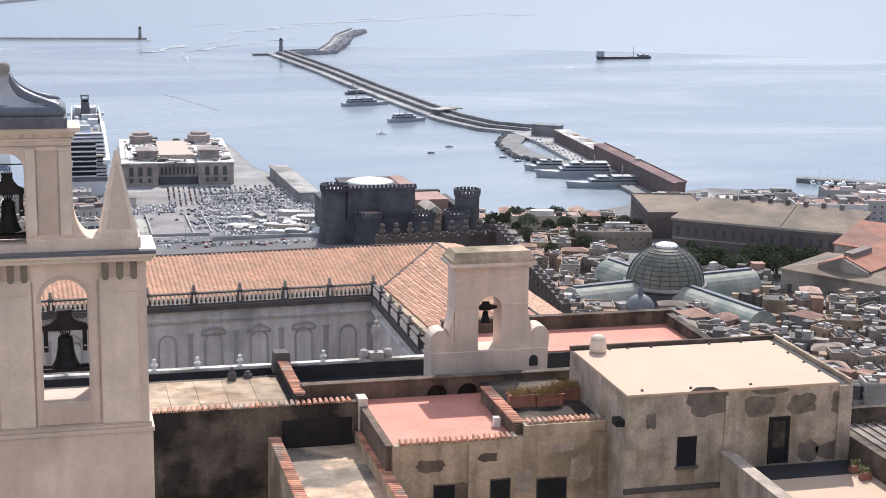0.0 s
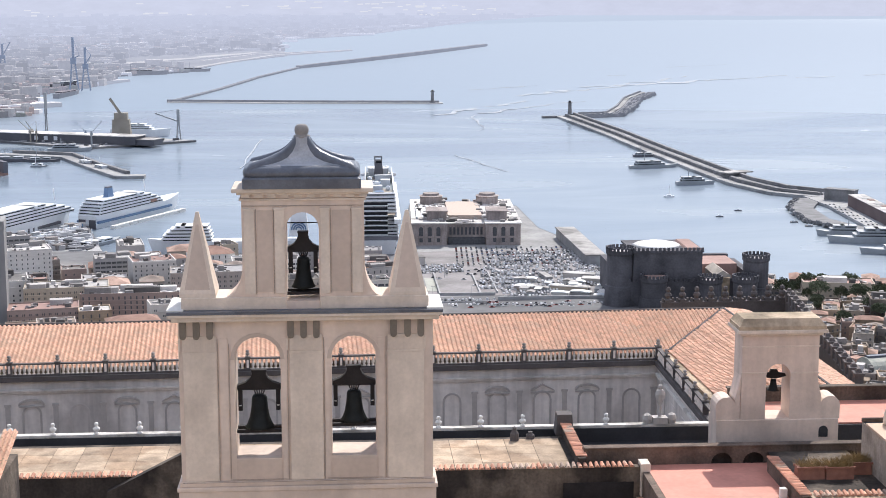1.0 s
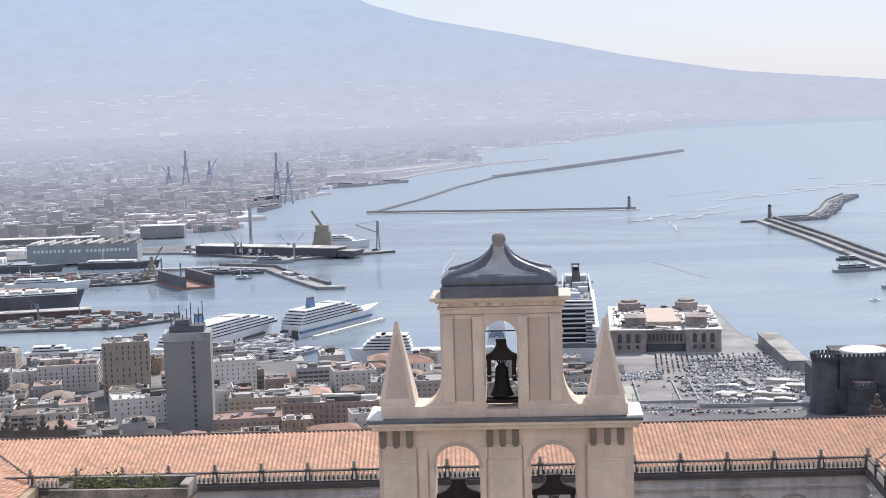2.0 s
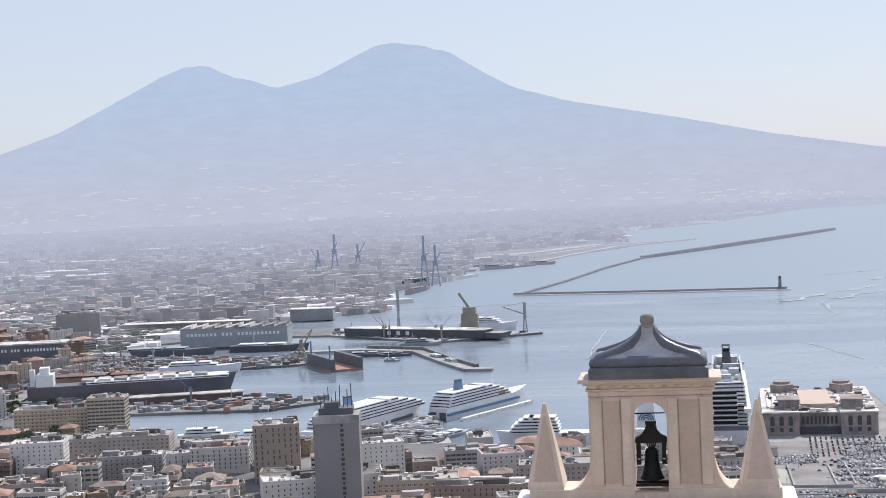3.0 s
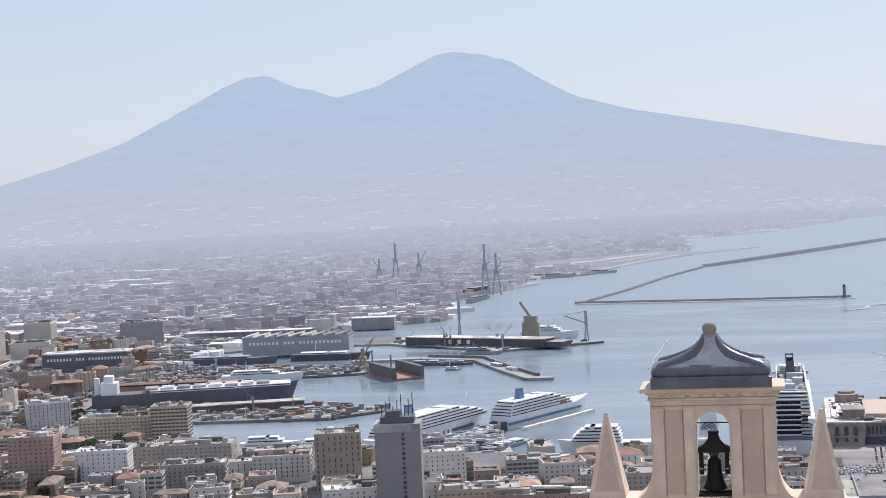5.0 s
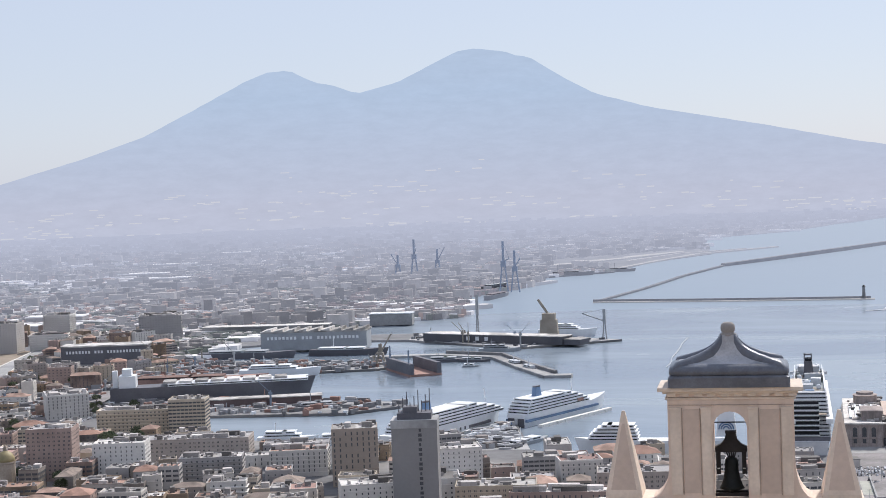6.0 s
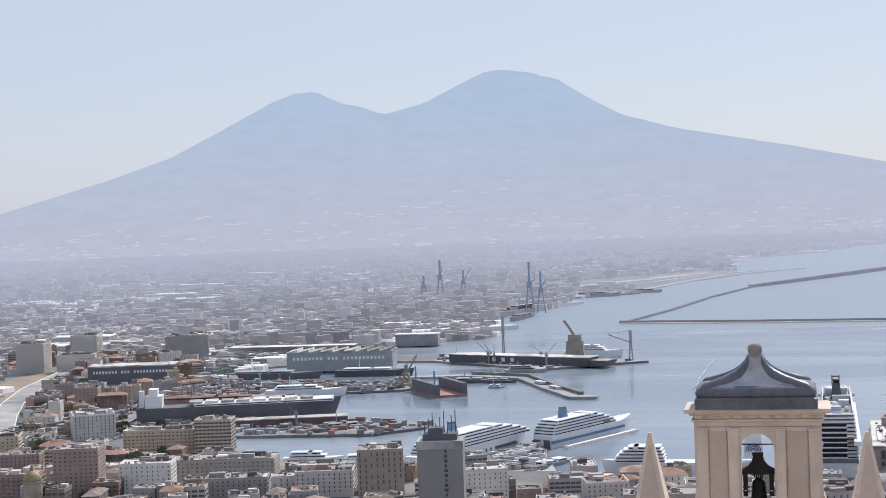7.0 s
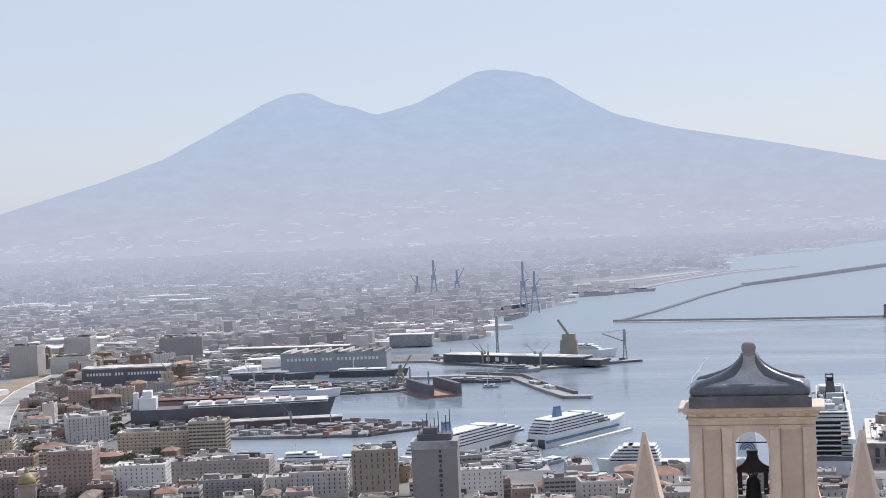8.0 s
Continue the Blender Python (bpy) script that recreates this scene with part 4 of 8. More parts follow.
def coping_run(parent, p, r, z, gap=0.34, size=1.0):
    """Half-round tiles laid side by side across the top of a wall from p to r."""
    p, r = Vector((*p, z)), Vector((*r, z))
    d = r - p
    bm = bmesh.new()
    prof = [(-0.15, 0.0), (-0.1, 0.09), (0.0, 0.13), (0.1, 0.09), (0.15, 0.0)]
    a0 = [bm.verts.new((x, -0.36, h + 0.02)) for x, h in prof]
    a1 = [bm.verts.new((x * 0.8, 0.36, h + 0.07)) for x, h in prof]
    for k in range(4):
        bm.faces.new((a0[k], a0[k + 1], a1[k + 1], a1[k]))
    bm.faces.new(a0[::-1]), bm.faces.new(a1)
    bmesh.ops.recalc_face_normals(bm, faces=bm.faces[:])
    me = to_mesh("coping_tile", bm, terracotta_piece)
    ang = math.degrees(math.atan2(d.y, d.x))
    t = parent.matrix_basis.translation
    for k in range(int(d.length / gap)):
        c = p + d.normalized() * (k + 0.5) * gap - t
        piece("coping_tile", me, parent, c.x, c.y, c.z + random.uniform(-0.02, 0.02), ang + random.uniform(-4, 4), (size, size, size))


def fallen_plaster(parent, x, z, w, h, y, mat):
    """A patch of bare masonry with a ragged outline, where the plaster has come off a wall."""
    o = []
    for k in range(18):
        q = 2 * math.pi * k / 18
        c, d = math.cos(q), math.sin(q)
        f = (abs(c) ** 4 + abs(d) ** 4) ** -0.25 * random.uniform(0.78, 1.08)
        o.append((x + c * f * w / 2, z + d * f * h / 2))
    part("fallen_plaster", local(slab(bmesh.new(), o, y - 0.012, y + 0.01), parent), mat, parent, "bare grey masonry where plaster has fallen")


# terrace behind the tower, paved, with a tiled lip
ter = thing("terrace_house", "old dark plastered house with a paved roof terrace", "house", 0, 96, 190)
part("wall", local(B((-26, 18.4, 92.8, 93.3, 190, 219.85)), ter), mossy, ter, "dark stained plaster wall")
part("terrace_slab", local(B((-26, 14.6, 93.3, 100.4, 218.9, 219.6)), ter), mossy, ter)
tile_me = to_mesh("paving_slab", B((-0.892, 0.892, -0.795, 0.795, 0, 0.035)), paving)
for i in range(22):
    for j in range(4):
        piece("paving_slab", tile_me, ter, -24.9 + i * 1.82, -1.8 + j * 1.62, 29.6)
coping_run(ter, (-25.5, 93.05), (18.2, 93.05), 219.87, 0.36)
part("side_wall", local(B((14.6, 15.1, 93.3, 102.2, 190, 220.3)), ter), mossy, ter)
coping_run(ter, (14.85, 93.6), (14.85, 101.9), 220.3, 0.33)
part("chimney_stub", local(B((14.2, 15.4, 100.6, 101.8, 219.6, 221.0, 0.1)), ter), piperno, ter)
for x, y, h in ((11.3, 99.6, 0.95), (12.4, 100.0, 0.5)):
    v = thing("roof_vent", "small dark metal roof vent", "vent", x, y, 219.63)
    part("vent_body", lathe(bmesh.new(), [(0.3, 0), (0.28, 0.5 * h), (0.16, 0.7 * h), (0.12, 0.85 * h), (0.18, 0.9 * h), (0.02, h)], 10), piperno, v)
# low lean-to roof on the far left of the terrace
lean = thing("sloping_parapet", "sloping mossy parapet wall", "wall", 3.0, 90.5, 205, kind="")
part("parapet", local(slab(bmesh.new(), [(-14.3, 205), (-8.4, 205), (-8.4, 222.1), (-14.3, 219.1)], 92.2, 92.78), lean), mossy, lean)

# sunken yard between two tile-capped walls
yard = thing("yard_house", "low house with a pale flat roof between tile-capped walls", "house", 15.5, 86, 190)
part("roof_slab", local(B((13.4, 18.2, 70, 92.8, 190, 217.1)), yard), pale_paving, yard, "pale worn flat roof")
part("side_wall", local(B((12.7, 13.4, 70, 92.8, 190, 217.9)), yard), aged, yard)
part("side_wall", local(B((18.2, 18.85, 70, 92.8, 190, 217.9)), yard), aged, yard)
# flat plate coloured black for the shade inside the recess
part("doorway", local(B((13.6, 18.0, 92.7, 92.79, 217.1, 218.9)), yard), iron, yard, "black plate painting the shade of a recess in the wall")
coping_run(yard, (13.05, 70.5), (13.05, 92.3), 217.92, 0.33)
coping_run(yard, (18.52, 70.5), (18.52, 92.3), 217.92, 0.33)
part("low_roof", local(B((5.7, 12.7, 70, 92.8, 190, 205)), yard), mossy, yard)

# house with the red terrace
red = thing("red_terrace_house", "beige plastered house with a red painted roof terrace", "house", 24, 88, 190)
part("terrace_floor", local(B((18.85, 32, 84.9, 94.2, 219.2, 219.5)), red), red_floor, red, "red painted terrace floor")
part("front_wall", local(B((18.85, 31.9, 84.3, 84.9, 190, 219.75)), red), aged, red, "aged beige plaster wall")
part("side_parapet", local(B((18.5, 18.95, 84.9, 92.9, 217.9, 219.6)), red), brown_wall, red, "brown stained parapet")
part("white_post", local(B((18.4, 19.0, 92.5, 93.6, 218.0, 220.1)), red), plaster_line, red, "whitewashed corner post", bevel=0.02)
part("buttress", local(B((23.3, 23.7, 84.1, 84.3, 190, 219.6), (31.3, 31.9, 84.0, 84.3, 190, 219.6)), red), aged, red)
coping_run(red, (19.2, 84.6), (26.6, 84.6), 219.78, 0.34)
part("inner_wall", local(B((26.3, 26.8, 84.9, 92.4, 219.2, 220.4)), red), brown_wall, red)
coping_run(red, (26.55, 85.0), (26.55, 92.3), 220.42, 0.33)
# shade on the upper terrace is put into the floor's dark colour
part("upper_terrace", local(B((26.8, 31.9, 84.9, 94.2, 219.4, 220.2)), red), mossy, red, "upper terrace floor coloured dark for its shade")
coping_run(red, (27.0, 85.0), (31.8, 85.0), 220.45, 0.34)
part("front_parapet", local(B((26.8, 31.88, 84.45, 85.6, 219.6, 220.43)), red), aged, red)
part("stack", local(B((25.7, 26.1, 87.2, 87.6, 219.5, 220.1)), red), marble, red)
for x, z, w, h in ((21.9, 216.2, 1.25, 1.9), (25.3, 216.3, 1.15, 1.9), (28.5, 216.1, 1.8, 2.0)):
    wd = part("window", local(B((x - w / 2, x + w / 2, 84.26, 84.33, z - h / 2, z + h / 2)), red), shade_glass, red, "dark window")
    part("window_frame", local(B((x - w / 2 - 0.06, x + w / 2 + 0.06, 84.24, 84.3, z + h / 2, z + h / 2 + 0.08), (x - w / 2 - 0.06, x - w / 2, 84.24, 84.3, z - h / 2, z + h / 2), (x + w / 2, x + w / 2 + 0.06, 84.24, 84.3, z - h / 2, z + h / 2)), red), brown_wall, wd)
for x, z, w, h in ((21.0, 218.4, 1.8, 0.8), (30.3, 217.6, 1.5, 1.7), (26.8, 217.0, 1.2, 1.4), (24.5, 218.7, 1.3, 0.6), (29.2, 219.0, 1.4, 0.6), (23.0, 216.6, 0.9, 1.6)):
    fallen_plaster(red, x, z, w, h, 84.3, brown_wall if x < 25 else patched)
# brown back wall with blind arches under the small belfry
back = thing("wall_arcade", "brown back wall with blind arches", "wall", 24, 94.5, 190, kind="structure")
holes = [(23.2 + k * 2.05, 24.6 + k * 2.05, 219.1, 219.5) for k in range(5)]
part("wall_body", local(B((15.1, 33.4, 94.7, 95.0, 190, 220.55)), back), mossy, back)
part("arcade", local(pierced(bmesh.new(), 15.1, 33.4, 219.0, 220.6, holes, 94.2, 94.7), back), brown_wall, back)
part("coping", local(B((15.1, 33.4, 94.1, 94.8, 220.6, 220.7)), back), brown_wall, back, bevel=0.02)
# floor of the same recess, its shade painted black
part("gutter_floor", local(B((15.1, 33.4, 95.0, 100.4, 205, 218.0)), back), membrane_and_shade, back)
# plants and troughs on the upper terrace
for x, y, n in ((27.9, 88.9, 14), (29.65, 88.8, 34), (31.0, 89.6, 26)):
    pot = thing("plant_trough", "terracotta trough with dry grasses", "planter", x, y, 220.2, group="terrace planters")
    part("trough", B((-0.85, 0.85, -0.35, 0.35, 0, 0.75, 0.04)), clay, pot)
    part("rim", B((-0.9, 0.9, -0.4, -0.3, 0.66, 0.78), (-0.9, 0.9, 0.3, 0.4, 0.66, 0.78)), clay, pot)
    bm = bmesh.new()
    for _ in range(n * 14):
        px, py, h = random.uniform(-0.7, 0.7), random.uniform(-0.3, 0.3), random.uniform(0.2, 0.7)
        lx, ly = random.uniform(-0.6, 0.6), random.uniform(-0.4, 0.4)
        bm.faces.new([bm.verts.new(v) for v in ((px - 0.03, py, 0.7), (px + 0.03, py, 0.7), (px + lx, py + ly, 0.7 + h))])
    part("grass_tuft", bm, dry_leaf, pot, "dry straw-coloured grass")

# ---- the small belfry ----
GY = 97.0
bel = thing("small_belfry", "small beige stucco belfry with scrolls and one bell arch", "belfry", 28, GY, 219)
bm = pierced(bmesh.new(), 25.72, 30.75, 221.4, 227.1, [(27.34, 28.94, 221.55, 224.4)], GY, GY + 2.0)
part("body", local(bm, bel), plaster, bel)
part("base", local(B((24.15, 32.2, GY - 0.1, GY + 2.1, 218.5, 221.5)), bel), plaster, bel, bevel=0.03)
for x0, x1, z in ((25.67, 27.32, 224.55), (28.96, 30.8, 224.55), (25.67, 30.8, 226.3)):
    part("string_course", local(B((x0, x1, GY - 0.05, GY, z, z + 0.1)), bel), plaster_line, bel)
for s in (-1, 1):
    cx = 28.2
    o = [(cx + s * 2.5, 221.5), (cx + s * 2.5, 224.4), (cx + s * 2.75, 223.3), (cx + s * 2.85, 222.9)]
    o += [(cx + s * (3.44 - 0.66 * math.cos(math.pi * k / 8)), 222.34 + 0.66 * math.sin(math.pi * k / 8)) for k in range(9)] + [(cx + s * 4.08, 221.5)]
    part("scroll", local(slab(bmesh.new(), o, GY + 0.05, GY + 1.6), bel), plaster, bel, "rounded stucco scroll")
part("cornice", local(B((25.55, 30.95, GY - 0.2, GY + 2.2, 227.1, 227.28), (25.3, 31.2, GY - 0.4, GY + 2.4, 227.28, 227.5)), bel), plaster_line, bel, bevel=0.02)
part("cap", local(B((25.4, 31.1, GY - 0.3, GY + 2.3, 227.5, 227.75), (25.45, 31.05, GY - 0.25, GY + 2.25, 227.75, 228.2, 0.3)), bel), aged, bel, "weathered stone cap")
part("drain_arch", local(slab(bmesh.new(), arch(30.9, 31.5, 220.3, 220.75), GY - 0.14, GY - 0.09), bel), membrane_and_shade, bel)
b = thing("church_bell", "small black bell under an iron yoke", "bell", 28.1, GY + 1.0, 223.2)
part("bell_body", lathe(bmesh.new(), [(0.0, 0.75), (0.18, 0.72), (0.22, 0.4), (0.32, 0.1), (0.42, 0)], 14, cap=False), bronze, b, smooth=True)
part("headstock", slab(bmesh.new(), [(-0.8, 0.95), (-0.75, 1.12), (-0.3, 1.2), (-0.2, 1.4), (0.2, 1.4), (0.3, 1.2), (0.75, 1.12), (0.8, 0.95), (0.2, 0.8), (-0.2, 0.8)], -0.1, 0.1), iron, b)

# red terrace behind, with dark parapets
r2 = thing("rear_terrace", "red painted terrace with dark stained parapets", "terrace", 40, 103, 190)
part("body", local(B((35.7, 43.9, 99.5, 104.8, 190, 220.4)), r2), membrane_and_shade, r2)
part("terrace_floor", local(B((26.9, 43.9, 99.4, 104.8, 220.4, 220.5)), r2), red_floor, r2, "red painted floor")
part("parapet", local(B((26.9, 44.3, 104.8, 105.2, 190, 221.45), (26.8, 44.4, 104.7, 105.3, 221.45, 221.55)), r2), mossy, r2)
part("parapet", local(B((43.9, 44.3, 97.6, 104.8, 190, 221.25), (43.8, 44.4, 97.6, 104.7, 221.25, 221.35)), r2), mossy, r2)
# black plate paints the shade of the recess below the floor
part("front_recess", local(B((32.3, 36.0, 99.2, 99.4, 217, 220.4)), r2), membrane_and_shade, r2)

# ---- flat-roofed block ----
blk = thing("flat_roofed_house", "grey patched plaster house with a cream flat roof", "house", 39, 86, 190)
part("wall", local(B((31.9, 46.1, 81.2, 91.5, 190, 222.85)), blk), patched, blk, "grey plaster with dark damp patches")
part("roof_deck", local(B((31.86, 45.3, 81.16, 90.7, 222.85, 223.0)), blk), cream_roof, blk, "cream waterproof roof", bevel=0.02)
part("roof_kerb", local(B((45.95, 46.15, 81.15, 91.6, 222.85, 223.16)), blk), aged, blk, "beige kerb beside the gutter", bevel=0.03)
part("rear_kerb", local(B((31.85, 45.95, 91.35, 91.55, 222.85, 223.12)), blk), brown_wall, blk, "dark rear kerb", bevel=0.03)
part("gutter", local(B((45.3, 45.9, 81.25, 91.35, 222.85, 222.87), (31.95, 45.3, 90.7, 91.35, 222.85, 222.87)), blk), membrane_and_shade, blk, "black roof gutter")


part("pilaster", local(B((45.3, 46.15, 81.05, 81.2, 190, 222.8), (38.0, 38.25, 81.1, 81.2, 190, 222.6)), blk), patched, blk)
for x, z, w, h in ((36.95, 222.28, 2.82, 1.81), (40.2, 221.83, 2.14, 1.28), (42.97, 221.78, 1.96, 1.28), (45.38, 221.79, 1.05, 1.4), (43.51, 218.82, 1.32, 1.44), (45.38, 218.75, 2.61, 1.31), (40.78, 222.77, 2.41, 0.5), (33.39, 221.33, 0.69, 1.05)):
    fallen_plaster(blk, x, z, w, h, 81.2, bare_masonry)
stud = to_mesh("roof_stud", lathe(bmesh.new(), [(0.1, 0), (0.08, 0.1), (0.02, 0.13)], 8), piperno)
for x, y in ((33.0, 81.8), (36.0, 81.7), (39.8, 81.7), (45.1, 83.4), (45.1, 85.4), (45.1, 87.6), (45.1, 89.6), (43.2, 90.5), (41.0, 90.5), (37.0, 90.5), (35.4, 90.5), (34.2, 90.5)):
    piece("roof_stud", stud, blk, x - 39, y - 86, 33.0)
w = part("window", local(B((35.1, 36.3, 81.15, 81.22, 218.45, 220.25)), blk), shade_glass, blk, "dark square window")
part("sill", local(B((35.0, 36.4, 81.0, 81.2, 218.3, 218.45)), blk), piperno, w)
part("patch", local(B((35.15, 36.25, 81.16, 81.2, 217.0, 218.3)), blk), aged, w)
d = part("door", local(B((40.98, 42.1, 81.15, 81.22, 218.2, 221.0)), blk), shade_glass, blk, "tall dark door with a pale panel")
part("door_frame", local(B((40.88, 41.02, 81.08, 81.2, 218.2, 221.1), (42.06, 42.2, 81.08, 81.2, 218.2, 221.1), (41.02, 42.06, 81.08, 81.2, 221.0, 221.1)), blk), iron, d)
part("door_panel", local(B((41.1, 41.9, 81.1, 81.16, 219.2, 220.85)), blk), mossy, d)
part("base_band", local(B((31.85, 38.0, 81.0, 81.2, 217.0, 217.3)), blk), piperno, blk)
part("side_gutter_box", local(B((31.4, 31.9, 81.5, 82.3, 221.0, 221.4)), blk), iron, blk)
tank = thing("water_tank", "grey lidded roof water tank", "tank", 33.3, 90.2, 223.0)
part("tank_body", lathe(bmesh.new(), [(0.5, 0), (0.55, 0.2), (0.5, 0.75), (0.45, 0.85)], 14), plaster_line, tank, smooth=True)
part("lid", lathe(bmesh.new(), [(0.47, 0.85), (0.42, 1.0), (0.25, 1.1), (0.02, 1.12)], 14), plaster_line, tank, smooth=True)
# cream terrace below the door, with a slanting parapet and flower boxes
ft = thing("front_terrace", "cream roof terrace below the grey house", "terrace", 43, 78, 190)
part("terrace_floor", local(B((38.2, 52, 70, 81.0, 190, 218.1)), ft), cream_roof, ft, "cream terrace floor")
# house's cast shadow on the terrace, laid on as a black strip
part("shaded_strip", local(B((38.4, 46.15, 78.8, 80.98, 218.1, 218.14)), ft), membrane_and_shade, ft, "dark strip painted as the house shadow on the terrace")
part("parapet", local(B((37.8, 38.4, 70, 80.9, 190, 219.2), (37.7, 38.5, 70, 80.9, 219.2, 219.3)), ft), patched, ft)
part("side_wall", local(B((46.2, 46.8, 72, 90, 190, 219.6)), ft), mossy, ft)
part("rear_shed", local(B((46.8, 56, 72, 84.5, 190, 219.0)), ft), bare_masonry, ft)
part("shed_roof", local(B((46.9, 56, 72, 84.4, 219.0, 219.12)), ft), grey_tiles, ft, "grey tiled shed roof")
for k in range(14):
    part("tile_batten", local(B((46.9 + k * 0.66, 47.0 + k * 0.66, 72, 84.4, 219.12, 219.22)), ft), grey_tiles, ft)
part("rear_parapet", local(B((46.8, 56, 84.5, 85.0, 190, 220.1)), ft), mossy, ft)
for k in range(2):
    fp = thing("flower_box", "terracotta flower box with red flowers", "planter", 45.5, 79.0 - k * 1.2, 218.1, group="flower boxes")
    part("box", B((-0.35, 0.35, -0.2, 0.2, 0, 0.4, 0.03)), clay, fp)
    bm = bmesh.new()
    for _ in range(60):
        c = Vector((random.uniform(-0.35, 0.35), random.uniform(-0.2, 0.2), random.uniform(0.4, 0.8)))
        q = Vector((random.uniform(-1, 1), random.uniform(-1, 1), random.uniform(-1, 1))).normalized() * 0.08
        r = q.orthogonal()
        bm.faces.new([bm.verts.new(c + v) for v in (q, r, -q, -r)])
    part("leaves", bm, green_leaf, fp)

# ---- house with the roof planter ----
ph = thing("planter_house", "dark stained stone house with an overgrown roof box", "house", -19, 70, 190)
bm = pierced(bmesh.new(), -22.8, -16.36, 190, 231.3, [(-18.55, -17.25, 222, 229.6)], 70, 70.6)
part("wall", local(bm, ph), worn_grey, ph, "worn grey plaster with dark bare patches")
# black backing puts the shade inside the arch into the colour
part("wall_body", local(B((-22.8, -16.36, 71.4, 71.9, 190, 231.2), (-16.9, -16.36, 70.6, 71.4, 190, 231.2), (-22.8, -22.2, 70.6, 71.4, 190, 231.2)), ph), membrane_and_shade, ph)
for x, z, w, h in ((-21.6, 230.2, 1.8, 1.3), (-19.4, 230.6, 1.6, 0.9), (-20.3, 228.6, 1.5, 1.6), (-17.0, 230.4, 0.9, 1.0), (-21.9, 227.2, 1.3, 1.8), (-19.3, 226.9, 0.9, 1.5)):
    fallen_plaster(ph, x, z, w, h, 70.0, mossy)
part("side_face", local(B((-16.37, -16.33, 70.0, 71.9, 190, 231.3)), ph), aged, ph)
part("coping", local(B((-22.9, -16.26, 69.85, 72.0, 231.3, 231.5)), ph), mossy, ph, bevel=0.03)
part("box_rim", local(B((-22.8, -16.3, 69.95, 70.2, 231.5, 231.95), (-22.8, -16.3, 71.6, 71.9, 231.5, 232.15), (-16.7, -16.3, 70.2, 71.6, 231.5, 232.1), (-22.4, -22.0, 70.2, 71.6, 231.5, 232.0)), ph), grey_tiles, ph, "weathered stone rim")
for cx, cy, n in ((-20.3, 71.0, 420), (-18.2, 70.8, 300), (-21.6, 71.2, 200)):
    sh = thing("shrub", "green weeds growing in the roof box", "plant", cx, cy, 231.5, group="roof weeds")
    bm = bmesh.new()
    for _ in range(n):
        c = Vector((random.gauss(0, 0.55), random.gauss(0, 0.35), abs(random.gauss(0.35, 0.28))))
        q = Vector((random.uniform(-1, 1), random.uniform(-1, 1), random.uniform(-0.3, 1))).normalized() * random.uniform(0.07, 0.16)
        r = q.orthogonal().normalized() * 0.05
        bm.faces.new([bm.verts.new(c + v) for v in (q, r, -q, -r)])
    part("leaves", bm, green_leaf, sh)
    part("stem", rod(bmesh.new(), (0, 0, -0.1), (0.1, 0, 0.5), 0.03), bark, sh)
lr = thing("lean_to_roof", "small sloping terracotta tiled roof", "roof", -15.5, 74, 227)
bm = bmesh.new()
bm.faces.new([bm.verts.new(v) for v in ((-16.85, 72, 226.6), (-16.1, 72, 226.6), (-16.1, 76.5, 227.6), (-16.85, 76.5, 227.6))])
part("roof_boards", local(bm, lr), terracotta_piece, lr)
tiled_slope("roof_tiles", (-16.85, 72, 226.63), (0.75, 0, 0), (0, 4.5, 1.0), 3, 11, lr)
part("wall", local(B((-16.85, -16.15, 72.1, 76.4, 190, 226.5)), lr), mossy, lr)


# ---- harbour: moles, lighthouses, ships ----
def strip(name, label, pts, width, h, mat, category="breakwater"):
    """A long wall or mole along a line of points."""
    ob = thing(name, label, category, pts[0][0], pts[0][1], 0)
    lift = 0.05 * (len(bpy.data.objects) % 7)
    for (x0, y0), (x1, y1) in zip(pts, pts[1:]):
        lift += 0.06
        d = Vector((x1 - x0, y1 - y0, 0))
        n = Vector((-d.y, d.x, 0)).normalized() * width / 2
        bm = bmesh.new()
        e = d.normalized() * width * 0.25
        z0, z1 = rise(math.hypot(x0, y0)), rise(math.hypot(x1, y1))
        lo = [Vector((x0, y0, z0)) - e - n, Vector((x1, y1, z1)) + e - n, Vector((x1, y1, z1)) + e + n, Vector((x0, y0, z0)) - e + n]
        b = [bm.verts.new(v - Vector((0, 0, 4))) for v in lo]
        c = sum((v.xy for v in lo), Vector((0, 0))) / 4
        t = [bm.verts.new(v + Vector((0, 0, h + lift))) for v in lo]
        bm.faces.new(b[::-1]), bm.faces.new(t)
        for k in range(4):
            bm.faces.new((b[k], b[(k + 1) % 4], t[(k + 1) % 4], t[k]))
        part("section", local(bm, ob), mat, ob)
    return ob


def lighthouse(x, y, h, r, label):
    lt = thing("lighthouse", label, "lighthouse", x, y, rise(math.hypot(x, y)) + 3)
    part("tower", lathe(bmesh.new(), [(r * 1.6, -2), (r * 1.6, h * 0.12), (r, h * 0.14), (r * 0.8, h * 0.8), (r * 1.3, h * 0.82), (r * 1.3, h * 0.86)], 10), rock, lt)
    part("lantern", lathe(bmesh.new(), [(r * 0.7, h * 0.86), (r * 0.7, h * 0.95), (r * 0.1, h)], 10), shade_glass, lt)


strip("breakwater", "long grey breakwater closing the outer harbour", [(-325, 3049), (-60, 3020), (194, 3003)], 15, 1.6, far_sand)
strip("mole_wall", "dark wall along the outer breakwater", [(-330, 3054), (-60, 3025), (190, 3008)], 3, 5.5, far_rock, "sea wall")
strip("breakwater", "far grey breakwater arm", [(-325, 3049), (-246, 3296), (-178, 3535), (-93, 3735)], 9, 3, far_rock)
